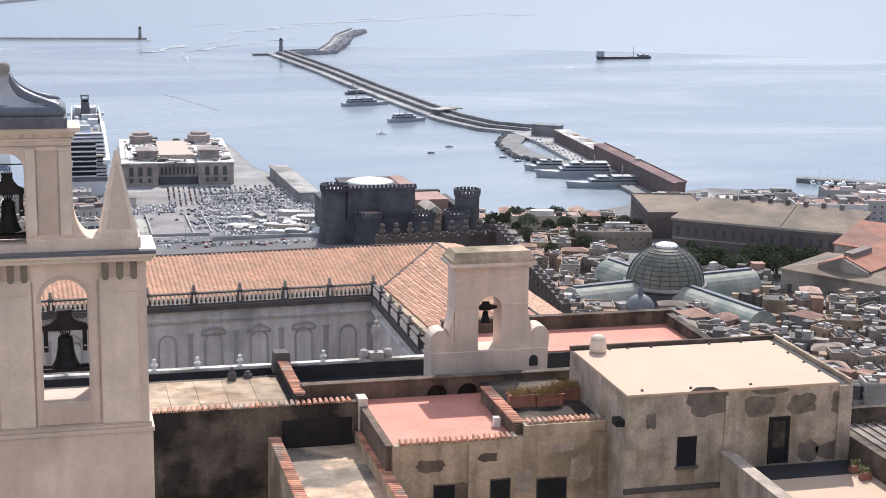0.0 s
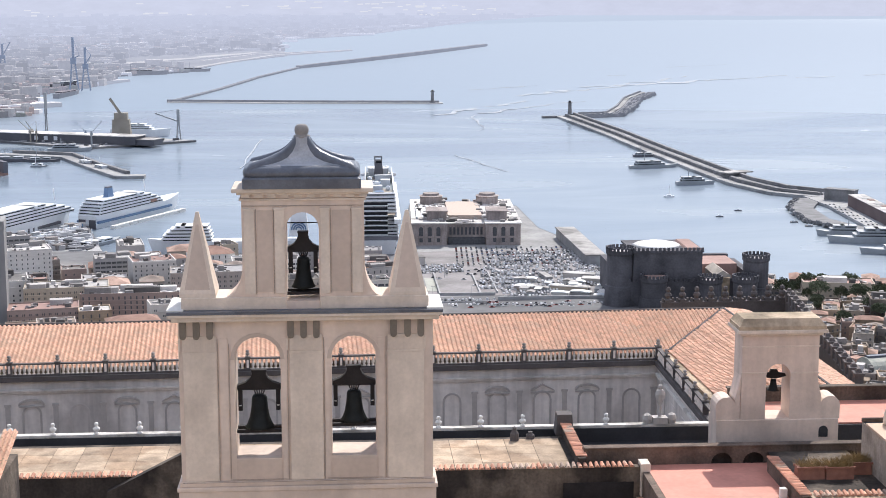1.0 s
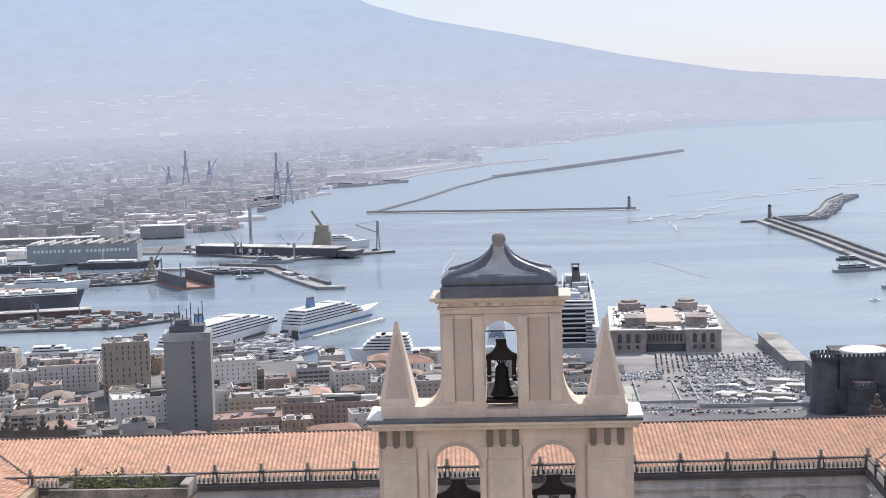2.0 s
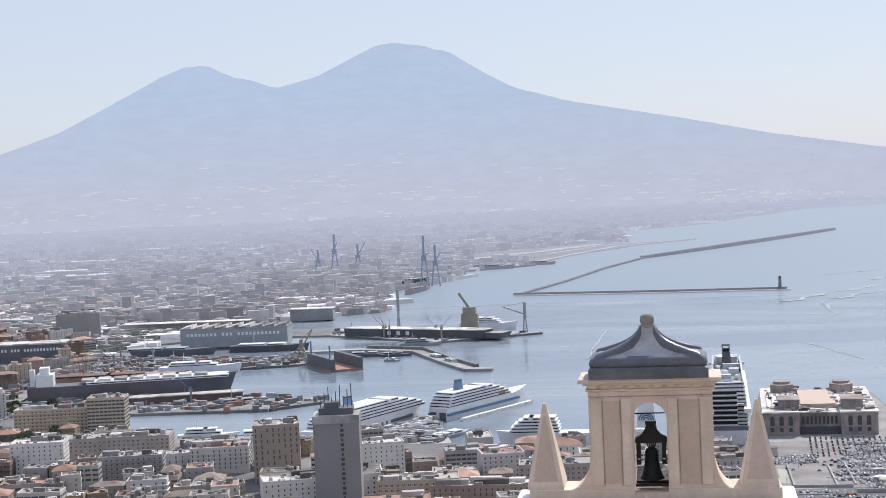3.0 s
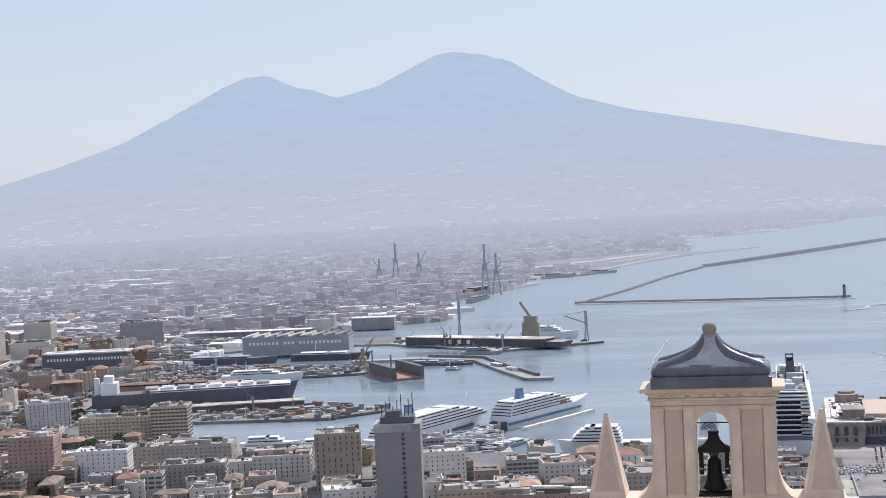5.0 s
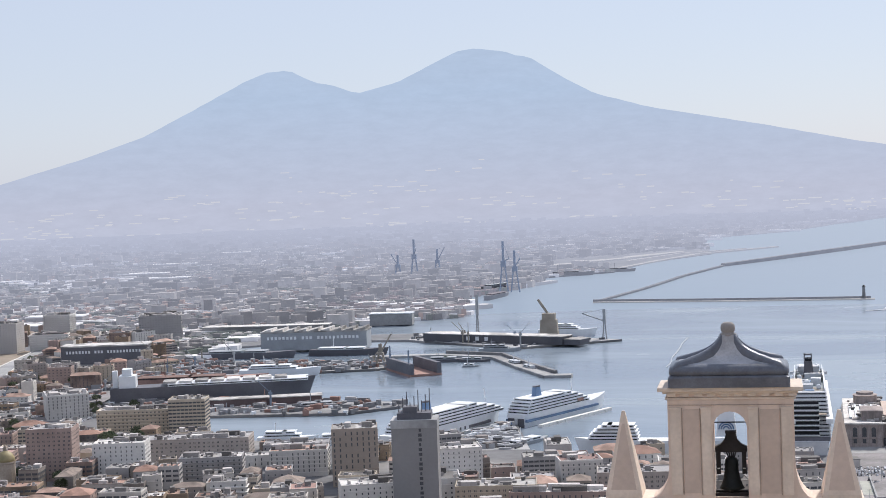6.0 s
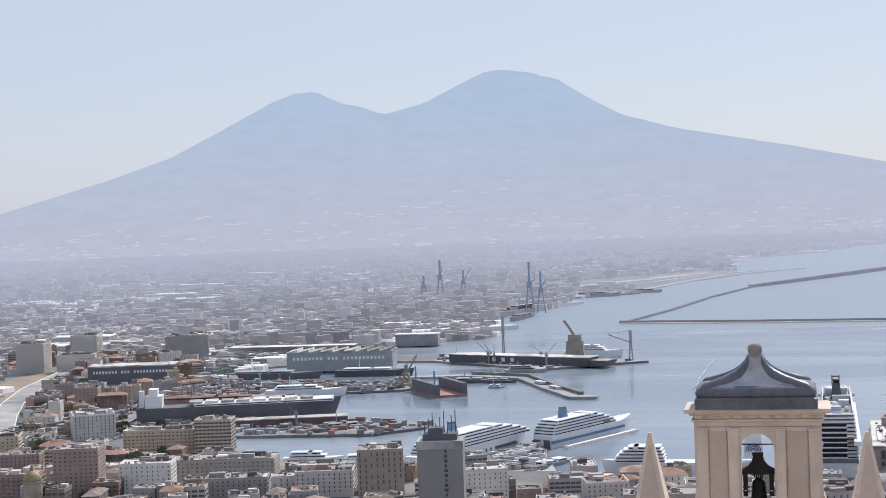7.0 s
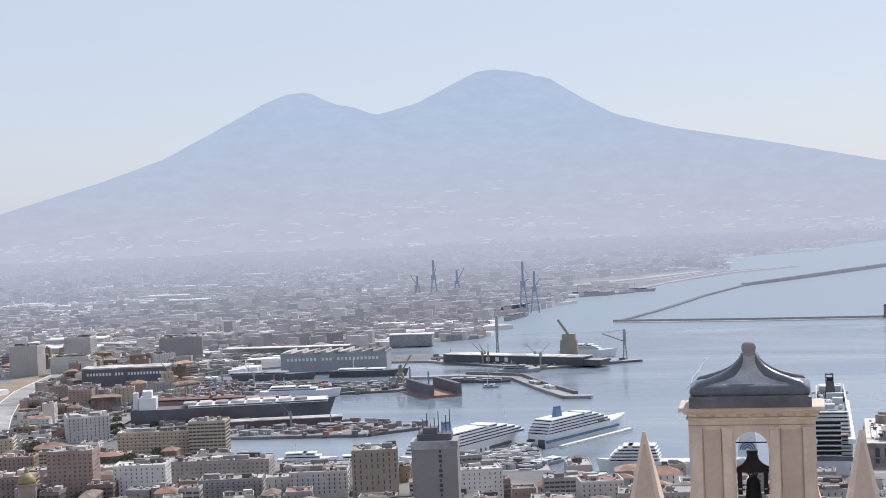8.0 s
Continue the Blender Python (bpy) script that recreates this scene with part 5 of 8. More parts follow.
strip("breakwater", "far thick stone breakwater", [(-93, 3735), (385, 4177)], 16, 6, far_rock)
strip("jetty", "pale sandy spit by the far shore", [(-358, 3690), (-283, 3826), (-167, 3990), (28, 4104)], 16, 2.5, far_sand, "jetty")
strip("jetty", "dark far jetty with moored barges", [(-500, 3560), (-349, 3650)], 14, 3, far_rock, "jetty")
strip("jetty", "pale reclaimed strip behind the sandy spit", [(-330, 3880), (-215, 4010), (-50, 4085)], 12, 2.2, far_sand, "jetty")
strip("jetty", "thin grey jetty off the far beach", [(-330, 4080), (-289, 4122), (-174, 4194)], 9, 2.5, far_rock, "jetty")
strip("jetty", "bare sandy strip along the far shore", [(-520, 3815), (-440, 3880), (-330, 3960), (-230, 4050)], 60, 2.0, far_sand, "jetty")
lighthouse(178, 3006, 24, 3.2, "slim dark lighthouse at the end of the breakwater")
lighthouse(404, 2740, 27, 3.6, "stone lighthouse on the mole head")
MOLE = [(402, 2740), (436, 2440), (455, 2172), (473, 1975), (486, 1850), (510, 1772), (545, 1735)]


def beside(pts, off):
    """The same line, set off sideways (positive: seaward)."""
    out = []
    for k, (x, y) in enumerate(pts):
        (xa, ya), (xb, yb) = pts[max(0, k - 1)], pts[min(len(pts) - 1, k + 1)]
        n = Vector((ya - yb, xb - xa)).normalized() * off
        out.append((x + n.x, y + n.y))
    return out


def rubble(label, pts, lo, hi, count, size, mat):
    """Tumbled boulders along one side of a mole, as one heap."""
    verts, faces = [], []
    for _ in range(count):
        k = random.randrange(len(pts) - 1)
        f = random.random()
        off = random.uniform(lo, hi)
        (x0, y0), (x1, y1) = beside(pts, off)[k:k + 2]
        x, y = x0 + (x1 - x0) * f, y0 + (y1 - y0) * f
        z = rise(math.hypot(x, y)) + 1.5 + 3.0 * (1 - (off - lo) / (hi - lo)) * random.random()
        b = len(verts)
        for sz in (-1, 1):
            for ax, ay in ((-1, -1), (1, -1), (1, 1), (-1, 1)):
                q = size * random.uniform(0.5, 1.2)
                verts.append((x + ax * q * (0.5 if sz > 0 else 1), y + ay * q * (0.6 if sz > 0 else 1), z + sz * size * random.uniform(0.4, 0.9)))
        faces += [(b + 4, b + 5, b + 6, b + 7)] + [(b + m, b + (m + 1) % 4, b + 4 + (m + 1) % 4, b + 4 + m) for m in range(4)]
    me = bpy.data.meshes.new("rubble")
    me.from_pydata(verts, [], faces)
    me.materials.append(mat)
    tagged(new("rubble", me), label, "rocks", kind="stuff")


strip("mole", "long stone mole with a road on it", MOLE, 40, 2, rock, "mole")
strip("mole_road", "pale road along the mole", beside(MOLE, 3), 9, 4.6, quay_stone, "road")
strip("mole_wall", "dark sea wall along the mole", beside(MOLE, 10), 4, 8.5, rock, "sea wall")
strip("mole_wall", "dark quay wall along the inner road", beside(MOLE, -4), 5, 6.0, rock, "sea wall")
strip("quay", "low pale quay along the sheltered side of the mole", beside(MOLE, -18), 9, 3.2, quay_stone, "quay")
rubble("dark tumbled boulders on the seaward side of the mole", MOLE, 13, 23, 1500, 3.2, rock)
strip("mole", "low rocky spur at the mole head", [(404, 2740), (357, 2736)], 10, 3, rock, "mole")
HOOK = [(425, 2752), (480, 2765), (520, 2880), (560, 3030), (615, 3150)]
strip("mole", "hooked rocky outer arm of the mole", HOOK, 26, 3, far_rock, "mole")
strip("mole_road", "pale track along the outer arm", beside(HOOK, 2), 8, 4.2, quay_stone, "road")
strip("mole_wall", "low wall on the outer arm", beside(HOOK, 8), 3, 7, far_rock, "sea wall")
rubble("boulders round the outer arm of the mole", HOOK, -26, -9, 420, 5, far_rock)
strip("mole", "broad stone root of the mole", [(545, 1740), (552, 1650), (546, 1500), (540, 1285)], 50, 3.2, quay_stone, "mole")
strip("quay", "low rocky quay round the naval basin", [(522, 1705), (494, 1640), (488, 1560), (512, 1490)], 24, 2.5, rock, "quay")
rubble("dark boulders at the edge of the naval quay", [(522, 1705), (494, 1640), (488, 1560), (512, 1490)], -16, -10, 160, 2.2, rock)
shed = thing("harbour_shed", "very long rust-brown shed on the mole", "shed", 545, 1470, 3, -2.3)
shed_roof = material("dark_red_felt", (0.16, 0.1, 0.1), 0.9, 0.2, 0.08, blotch=(0.22, 0.14, 0.13), amount=0.3)
part("wall", B((-5, 6, -205, 30, 0, 18)), shed_red, shed)
part("wall", B((-5, 12, 30.2, 178, 0, 12.5)), shed_red, shed)
part("roof", slab(bmesh.new(), [(-5.6, 18), (-1, 19), (6.6, 19), (6.6, 18)], -206, 30.1), shed_roof, shed, "dark red felt roof")
part("parapet", B((5.8, 6.8, -206, 30, 19, 20)), shed_red, shed)
part("roof", B((-5.4, 12.4, 30.4, 178.4, 12.5, 13.0)), pale_roof, shed, "patched pale flat roof")
for k in range(9):
    part("roof_patch", B((-3 + (k * 5) % 8, 4 + (k * 5) % 8, 38 + k * 15, 47 + k * 15, 13.0, 13.25)), (rust, quay_stone, marble)[k % 3], shed)
part("roof_box", B((1, 5, -85, -77, 19, 21)), pale_roof, shed)
shed2 = thing("harbour_building", "low dark building across the mole", "building", 553, 1690, 3, -40)
part("wall", B((-17, 17, -6, 6, 0, 12)), rock, shed2)
part("roof", B((-17.6, 17.6, -6.6, 6.6, 12, 13)), rock, shed2)
canopy = thing("harbour_canopy", "flat pale canopy over the mole road", "canopy", 487, 1898, 2, 20)
part("canopy_roof", B((-20, 20, -9, 9, 7, 8.2)), pale_roof, canopy)
part("wall", B((-15, 12, -6, 6, 0, 7)), rock, canopy)
strip("breakwater", "low rocky marina mole with boats", [(706, 1369), (790, 1320), (900, 1290)], 12, 4, rock)


def ship(name, label, x, y, rz, length, beam, deck, hull, upper, levels, start=0.1, stop=0.85, funnel=True, z=0.0, stripe=None):
    """A ship along its own x axis, bow at +x."""
    s = thing(name, label, "ship", x, y, z, rz)
    bm = bmesh.new()
    n = 12
    for side in (0,):
        secs = []
        for k in range(n + 1):
            f = k / n
            w = beam / 2 * (1.0 if f < 0.7 else max(0.04, 1 - ((f - 0.7) / 0.3) ** 1.7)) * (0.85 + 0.15 * min(1, f * 8))
            sx = -length / 2 + length * f
            lift = deck * (1 + 0.18 * max(0, (f - 0.75) / 0.25))
            rake = 0.04 * length * max(0, (f - 0.8) / 0.2)
            secs.append([bm.verts.new(v) for v in ((sx - rake, -w * 0.85, -2), (sx, -w, lift), (sx, w, lift), (sx - rake, w * 0.85, -2))])
        for lo, hi in zip(secs, secs[1:]):
            for k in range(3):
                bm.faces.new((lo[k], hi[k], hi[k + 1], lo[k + 1]))
        bm.faces.new(secs[0]), bm.faces.new(secs[-1][::-1])
    bmesh.ops.recalc_face_normals(bm, faces=bm.faces[:])
    part("hull", bm, hull, s)
    if stripe:
        part("hull_band", B((-length * 0.495, length * 0.3, -beam / 2 - 0.3, beam / 2 + 0.3, deck * 0.42, deck * 0.6)), stripe, s)
    x0, x1 = -length / 2 + length * start, -length / 2 + length * stop
    for k in range(levels):
        q = (k / max(1, levels)) ** 1.6
        a0, a1 = x0 + (x1 - x0) * 0.12 * q, x1 - (x1 - x0) * 0.4 * q
        w = beam / 2 * (0.97 - 0.16 * q)
        z0 = deck + k * 2.9
        part("deck_house", B((a0, a1, -w, w, z0, z0 + 2.5)), upper, s)
        part("window_band", B((a0 + 1, a1 - 1, -w - 0.12, w + 0.12, z0 + 1.0, z0 + 1.9), (a0 - 0.12, a0 + 0.3, -w + 1, w - 1, z0 + 1.0, z0 + 1.9)), shade_glass, s)
        part("deck_edge", B((a0 - 0.6, a1 + 0.6, -w - 0.5, w + 0.5, z0 + 2.5, z0 + 2.9)), upper, s)
    top = deck + levels * 2.9
    if funnel:
        fx = x0 + (x1 - x0) * 0.3
        part("funnel", B((fx - 5, fx + 5, -3, 3, top, top + 9, 0.9)), blue_paint, s)
        part("funnel_top", B((fx - 4, fx + 4, -2, 2, top + 9, top + 10.5)), black_paint, s)
        part("mast", rod(bmesh.new(), (x1 - 14, 0, top - 3), (x1 - 16, 0, top + 10), 0.5), upper, s)
    part("bridge_wing", B((x1 - (x1 - x0) * 0.38 - 4, x1 - (x1 - x0) * 0.38, -beam / 2 - 0.5, beam / 2 + 0.5, top - 2.8, top)), upper, s)
    return s


def heading(x0, y0, x1, y1):
    return math.degrees(math.atan2(y1 - y0, x1 - x0))


fa = ship("ferry", "white ferry with dark hull lettering at the quay", -312, 1512, heading(-336, 1422, -269, 1582), 196, 27, 15, white_paint, white_paint, 5, 0.06, 0.93, stripe=black_paint)
for k in range(12):
    part("hull_letter", B((-78 + k * 8.2, -73 + k * 8.2, -13.95, -13.6, 4.2, 9.6)), white_paint, fa)
part("boot_topping", B((-96, 78, -13.75, 13.75, -1.5, 2.2)), black_paint, fa)
fb = ship("ferry", "white and blue ferry moored stern-to", -214, 1640, heading(-256, 1574, -184, 1718), 168, 26, 13, white_paint, white_paint, 5, 0.02, 0.7, stripe=blue_paint)
part("stern_ramp", B((-84.5, -83.8, -10, -2, 0, 9), (-84.5, -83.8, 2, 10, 0, 9)), black_paint, fb)
part("lifeboat", B((10, 22, -13.6, -10.5, 15, 18, 0.8)), rust, fb)
strip("quay", "narrow white quay beside the ferry", [(-226, 1562), (-168, 1676)], 5, 3.0, marble, "quay")
cr = ship("cruise_ship", "large white cruise ship seen from its stern", 38, 1545, heading(34, 1390, 40, 1700), 320, 34, 15, cruise_paint, cruise_paint, 13, 0.02, 0.93, False)
for k in range(7):
    part("balcony_band", B((-154.5, -153.4, -7, 15, 20 + k * 4.4, 22.6 + k * 4.4)), shade_glass, cr)
part("aft_lounge_windows", B((-158.5, -157.6, -14, -2, 7, 13), (-158.5, -157.6, 2, 12, 7, 13)), shade_glass, cr)
part("side_deck", B((-158, 100, 13, 19, 30, 34), (-158, 100, -19, -13, 30, 34)), white_paint, cr)
deck_teal = material("ship_deck_covering", (0.2, 0.24, 0.26), 0.8, 0.2, 0.1, blotch=(0.3, 0.25, 0.2), amount=0.3)
part("top_deck", B((-116, 20, -12.4, 12.4, 52.7, 53.0)), deck_teal, cr, "grey-green open top deck")
part("stern_terrace", B((-150, -122, -13.6, 13.6, 36.6, 36.9)), deck_teal, cr, "open stern terrace")
for sy in (-1, 1):
    part("top_rail", B((-118, 60, sy * 13.1 - 0.4, sy * 13.1 + 0.4, 52.7, 55.2)), white_paint, cr)
    part("glass_screen", B((-60, 10, sy * 11.4 - 0.3, sy * 11.4 + 0.3, 53, 57.4)), shade_glass, cr)
part("mast_arch", B((60, 63, -4, -2.8, 50, 66), (60, 63, 2.8, 4, 50, 66), (60, 63, -4, 4, 64.5, 66)), black_paint, cr)
part("funnel", B((-22, -2, -5, 5, 53, 68, 1.6)), black_paint, cr, "dark raked funnel")
for px in (-18, -11):
    part("exhaust_pipe", B((px, px + 3, -3, 3, 68, 70.5)), shade_glass, cr)
for px, py, r in ((-88, 8, 3.4), (-80, 2, 3.0), (-40, 9, 2.6), (30, 8, 3.2), (36, -8, 3.2), (-104, -8, 2.4)):
    part("radar_dome", lathe(bmesh.new(), [(r * 0.7, 53), (r, 53 + r * 0.8), (r * 0.8, 53 + r * 1.5), (r * 0.1, 53 + r * 1.9)], 12, px, py), white_paint, cr, smooth=True)
for px, py, w, d, h, m in ((-100, 2, 9, 10, 4, cruise_paint), (-72, -6, 10, 9, 6, cruise_paint), (-62, 6, 8, 8, 3, navy_grey), (-30, -4, 6, 16, 5, cruise_paint), (10, 0, 10, 18, 7, cruise_paint), (26, 0, 8, 20, 5, navy_grey), (44, 0, 14, 22, 4, cruise_paint)):
    part("deck_house", B((px - w / 2, px + w / 2, py - d / 2, py + d / 2, 53, 53 + h)), m, cr)
for px in (-112, -50):
    part("pool", B((px - 5, px + 5, -4, 4, 53.0, 53.4)), blue_paint, cr, "blue pool")
for k in range(9):
    part("sun_canopy", B((-118 + k * 11, -113 + k * 11, 9.2, 11.8, 55, 55.4)), white_paint, cr)
for k in range(7):
    part("balcony_slab", B((-156.2, -153.4, -7.4, 15.4, 19.2 + k * 4.4, 20.0 + k * 4.4)), white_paint, cr)
# black plate paints the shade inside the stern recess
part("stern_recess", B((-157.2, -156.8, -16, 16, 14.6, 18.6)), black_paint, cr, "mooring deck recess painted dark for its shade")
fc = ship("ferry", "small white passenger ship along the quay", -105, 1418, 180, 140, 20, 12, white_paint, white_paint, 5, 0.58, 0.9, False)
part("funnel", B((-76, -58, -8, 8, 16, 40, 2.5)), white_paint, fc, "white funnel with blue ring emblem")
for r in (7.0, 5.0, 3.0):
    o = [(-67 + r * math.cos(math.pi * j / 10), 22 + r * math.sin(math.pi * j / 10)) for j in range(11)] + [(-67 + (r - 1.1) * math.cos(math.pi * j / 10), 22 + (r - 1.1) * math.sin(math.pi * j / 10)) for j in range(10, -1, -1)]
    part("emblem_ring", slab(bmesh.new(), o, 7.6, 8.4), blue_paint, fc)
for k in range(4):
    part("exhaust_pipe", rod(bmesh.new(), (-72 + k * 3.2, 0, 40), (-72 + k * 3.2, 0, 44), 1.1), black_paint, fc)
tk = ship("tanker", "black-hulled cargo ship with a white stern house", -655, 1792, heading(-775, 1754, -544, 1826), 245, 34, 20, black_paint, white_paint, 1, 0.28, 0.96, False)
part("stern_house", B((-112, -92, -13, 13, 20, 34), (-108, -97, -9, 9, 34, 42)), white_paint, tk)
part("funnel", B((-120, -114, -4, 4, 20, 40)), white_paint, tk)
for k in range(8):
    part("hatch_cover", B((-60 + k * 19, -45 + k * 19, -12, 12, 23, 25.5)), pale_roof, tk)
SMALL = [("cargo_ship", "pale hazy freighter far out in the gulf", 1097, 4597, 176, 62, 12, 5, far_rock, far_rock, 1), ("cargo_ship", "faint hazy tanker on the far water", 1510, 4518, 182, 74, 12, 5, far_rock, far_rock, 1),
         ("ferry", "small white coastal ferry", -470, 1492, 8, 62, 12, 4, white_paint, white_paint, 2), ("ferry", "white hydrofoil ferry at the quay", -405, 1475, 10, 66, 13, 4, white_paint, white_paint, 2),
         ("ferry", "blue and white ferry with a bold name on its side", -640, 2010, 10, 110, 18, 10, white_paint, white_paint, 2), ("cargo_ship", "rust-red cargo ship behind the black one", -720, 1900, 12, 190, 24, 13, rust, rust, 1), ("cargo_ship", "dark cargo ship in the inner basin", -760, 2230, 3, 150, 22, 9, black_paint, navy_grey, 1),
         ("cargo_ship", "dark freighter beside the shipyard sheds", -610, 2255, 2, 120, 20, 9, black_paint, white_paint, 1), ("tug", "grey work ship at the pier", -385, 2268, 5, 62, 12, 5, navy_grey, navy_grey, 2),
         ("ferry", "white ship behind the warehouse", -310, 2480, -8, 95, 18, 11, white_paint, white_paint, 3), ("warship", "grey naval ship moored in the basin", 500, 1432, 172, 84, 14, 6, navy_grey, navy_grey, 3),
         ("warship", "grey patrol ship moored in the basin", 508, 1372, 174, 78, 12, 5, navy_grey, navy_grey, 2), ("warship", "grey naval ship against the rocky quay", 482, 1474, 170, 44, 10, 5, navy_grey, navy_grey, 2),
         ("patrol_boat", "grey ship moored off the mole", 410, 2022, 12, 68, 10, 4, navy_grey, navy_grey, 2), ("patrol_boat", "grey yacht moored off the mole", 428, 1856, 10, 50, 9, 4, navy_grey, navy_grey, 2),
         ("patrol_boat", "dark small ship by the mole", 424, 2150, 10, 36, 8, 3, black_paint, navy_grey, 1), ("cargo_ship", "distant tanker anchored in the bay", 993, 2620, 184, 104, 17, 4, black_paint, navy_grey, 0),
         ("cargo_ship", "container ship at the far terminal", -560, 3330, 68, 130, 18, 12, black_paint, navy_grey, 1), ("cargo_ship", "hazy grey freighter at the far quay", -445, 3600, 8, 120, 16, 8, far_rock, far_rock, 1), ("cargo_ship", "hazy moored barge by the far shore", -330, 3668, 5, 70, 12, 6, far_rock, far_rock, 1), ("cargo_ship", "hazy freighter beside the container quay", -540, 3180, 75, 110, 16, 8, far_rock, far_rust, 1), ("tug", "dark work boat by the pier end", -500, 1716, 25, 60, 12, 4, black_paint, navy_grey, 1),
         ("tug", "tugboat beside the curved breakwater", -335, 2095, -60, 36, 9, 4, black_paint, white_paint, 1), ("tug", "small white boat beside the breakwater", -306, 2040, -60, 40, 9, 4, navy_grey, white_paint, 1),
         ("tug", "dark moored barge in the harbour", -440, 2150, 5, 60, 14, 4, black_paint, navy_grey, 1), ("boat", "small boat in the harbour", -395, 2085, 0, 22, 7, 2, navy_grey, white_paint, 1), ("boat", "small dark boats tied together", -400, 2145, 4, 45, 8, 3, black_paint, navy_grey, 1),
         ("tug", "rusty work barge at the coal quay", -560, 1740, 14, 70, 13, 4, black_paint, rust, 1), ("boat", "small motor yacht moored at the quay", -225, 1470, 60, 60, 11, 3, navy_grey, white_paint, 1)]
for nm, lb, x, y, rz, ln, bw, dk, hu, up, lv in SMALL:
    c = math.hypot(x, y)
    v = ship(nm, lb, x, y, rz, ln, bw, dk, hu, up, max(1, lv), 0.12 if lv else 0.04, 0.7 if lv else 0.2, False, rise(c))
    t = part("mast", rod(bmesh.new(), (-ln * 0.2, 0, dk), (-ln * 0.2, 0, dk + 9 + ln * 0.08), 0.5), up, v)
    if nm == "cargo_ship" and lv == 0:
        part("forward_house", B((38, 48, -6, 6, 4, 14)), navy_grey, v)
qs = thing("quay_shed", "long low dark shed on the coal quay", "shed", -565, 1728, 3, 17)
part("wall", B((-70, 60, -10, 10, 0, 8)), shed_red, qs)
part("roof", B((-71, 61, -11, 11, 8, 9)), pale_roof, qs)
sb = thing("sailboat", "small white sailing boat", "boat", 373, 1749, 0)
part("hull", B((-6, 6, -1.6, 1.6, -0.3, 1.6, 0.2)), white_paint, sb)
part("cabin", B((-3, 2, -1.2, 1.2, 1.6, 3.2, 0.2)), white_paint, sb)
part("mast", rod(bmesh.new(), (0, 0, 1.5), (0, 0, 14), 0.25), white_paint, sb)
for x, y in ((462, 1558), (470, 1532), (505, 1700), (425, 1640), (395, 1600)):
    d = thing("dinghy", "tiny boat on the water", "boat", x, y, 0, group="small boats")
    part("hull", B((-4, 4, -1.3, 1.3, -0.3, 1.2, 0.3)), black_paint, d)
    part("cabin", B((-1.5, 1, -1, 1, 1.2, 2.4, 0.2)), white_paint, d)

for k in range(16):
    x, y = 712 + (k % 8) * 9 + random.uniform(-2, 2), 1352 - (k % 8) * 9 + (k // 8) * 16
    d = thing("yacht", "white motor yacht moored at the marina mole", "boat", x, y, 0, random.uniform(40, 70), group="marina yachts")
    part("hull", slab(bmesh.new(), [(-7, 2.2), (-6.5, -0.5), (6, -0.5), (8.5, 2.6)], -1.9, 1.9), white_paint, d)
    part("cabin", B((-5, 2.5, -1.5, 1.5, 2.2, 4.2, 0.3)), navy_grey if k % 3 == 0 else white_paint, d)
    part("mast", rod(bmesh.new(), (0, 0, 4), (0, 0, 13 if k % 2 else 7), 0.2, 5), white_paint, d)

dock = thing("floating_dock", "black floating dock open at the end", "dock", -462, 2030, 0, -58)
part("pontoon", B((-48, 48, -22, 22, -1, 3)), rust, dock)
part("side_wall", B((-48, 48, -22, -16, 3, 17)), black_paint, dock)
part("side_wall", B((-48, 48, 16, 22, 3, 17)), black_paint, dock)
for x in (-40, 36):
    part("crane_post", rod(bmesh.new(), (x, -19, 17), (x, -19, 34), 1.2), steel_blue, dock)
strip("breakwater", "bent stone breakwater of the inner harbour", [(-560, 2200), (-468, 2217), (-375, 2179), (-320, 2058), (-272, 1962), (-247, 1962)], 18, 3, quay_stone)
strip("breakwater_wall", "dark wall on the bent breakwater", [(-455, 2225), (-368, 2188), (-312, 2065), (-265, 1975)], 5, 7, rock, "sea wall")

wh = thing("warehouse", "long dark warehouse with three big pale letters on its front", "warehouse", -395, 2368, 3, heading(-523, 2440, -268, 2340))
part("wall", B((-138, 110, -16, 16, 0, 12)), black_paint, wh)
part("roof", B((-139, 111, -17, 17, 12, 13)), pale_roof, wh)
for k in range(3):
    part("letter_block", B((-58 + k * 16.5, -52 + k * 16.5, -16.8, -16.1, 3.5, 9.5)), white_paint, wh)
part("wall_east", B((110, 138, -12, 16, 0, 8)), black_paint, wh)
part("roof_east", B((110.2, 139, -13, 17, 8, 8.8)), pale_roof, wh)


def lettered(x, y, rz, w, d, h, n, label, shown):
    s = thing("shipyard_hall", label, "shed", x, y, land(x, y), rz)
    part("wall", B((-w / 2, w / 2, 0, d, 0, h)), black_paint if shown else navy_grey, s)
    part("roof", B((-w / 2 - 1, w / 2 + 1, -1, d + 1, h, h + 2)), pale_roof, s)
    for k in range(n):
        if k in (8, 12):
            continue
        x0 = -w * 0.44 + k * w * 0.88 / n
        part("letter_bar", B((x0, x0 + w * 0.5 / n, -0.8, -0.1, h * 0.62, h * 0.78)), white_paint, s)
    if not shown:
        for k in range(9):
            part("saw_tooth", slab(bmesh.new(), [(-w / 2 + k * w / 9, h + 2), (-w / 2 + (k + 0.9) * w / 9, h + 2), (-w / 2 + (k + 0.9) * w / 9, h + 6)], 0, d), pale_roof, s)


lettered(-959, 2162, 12, 127, 40, 25, 24, "dark shipyard hall with a line of pale lettering", True)
lettered(-679, 2303, 6, 164, 50, 27, 24, "grey shipyard hall with a saw-tooth roof and faded lettering", False)


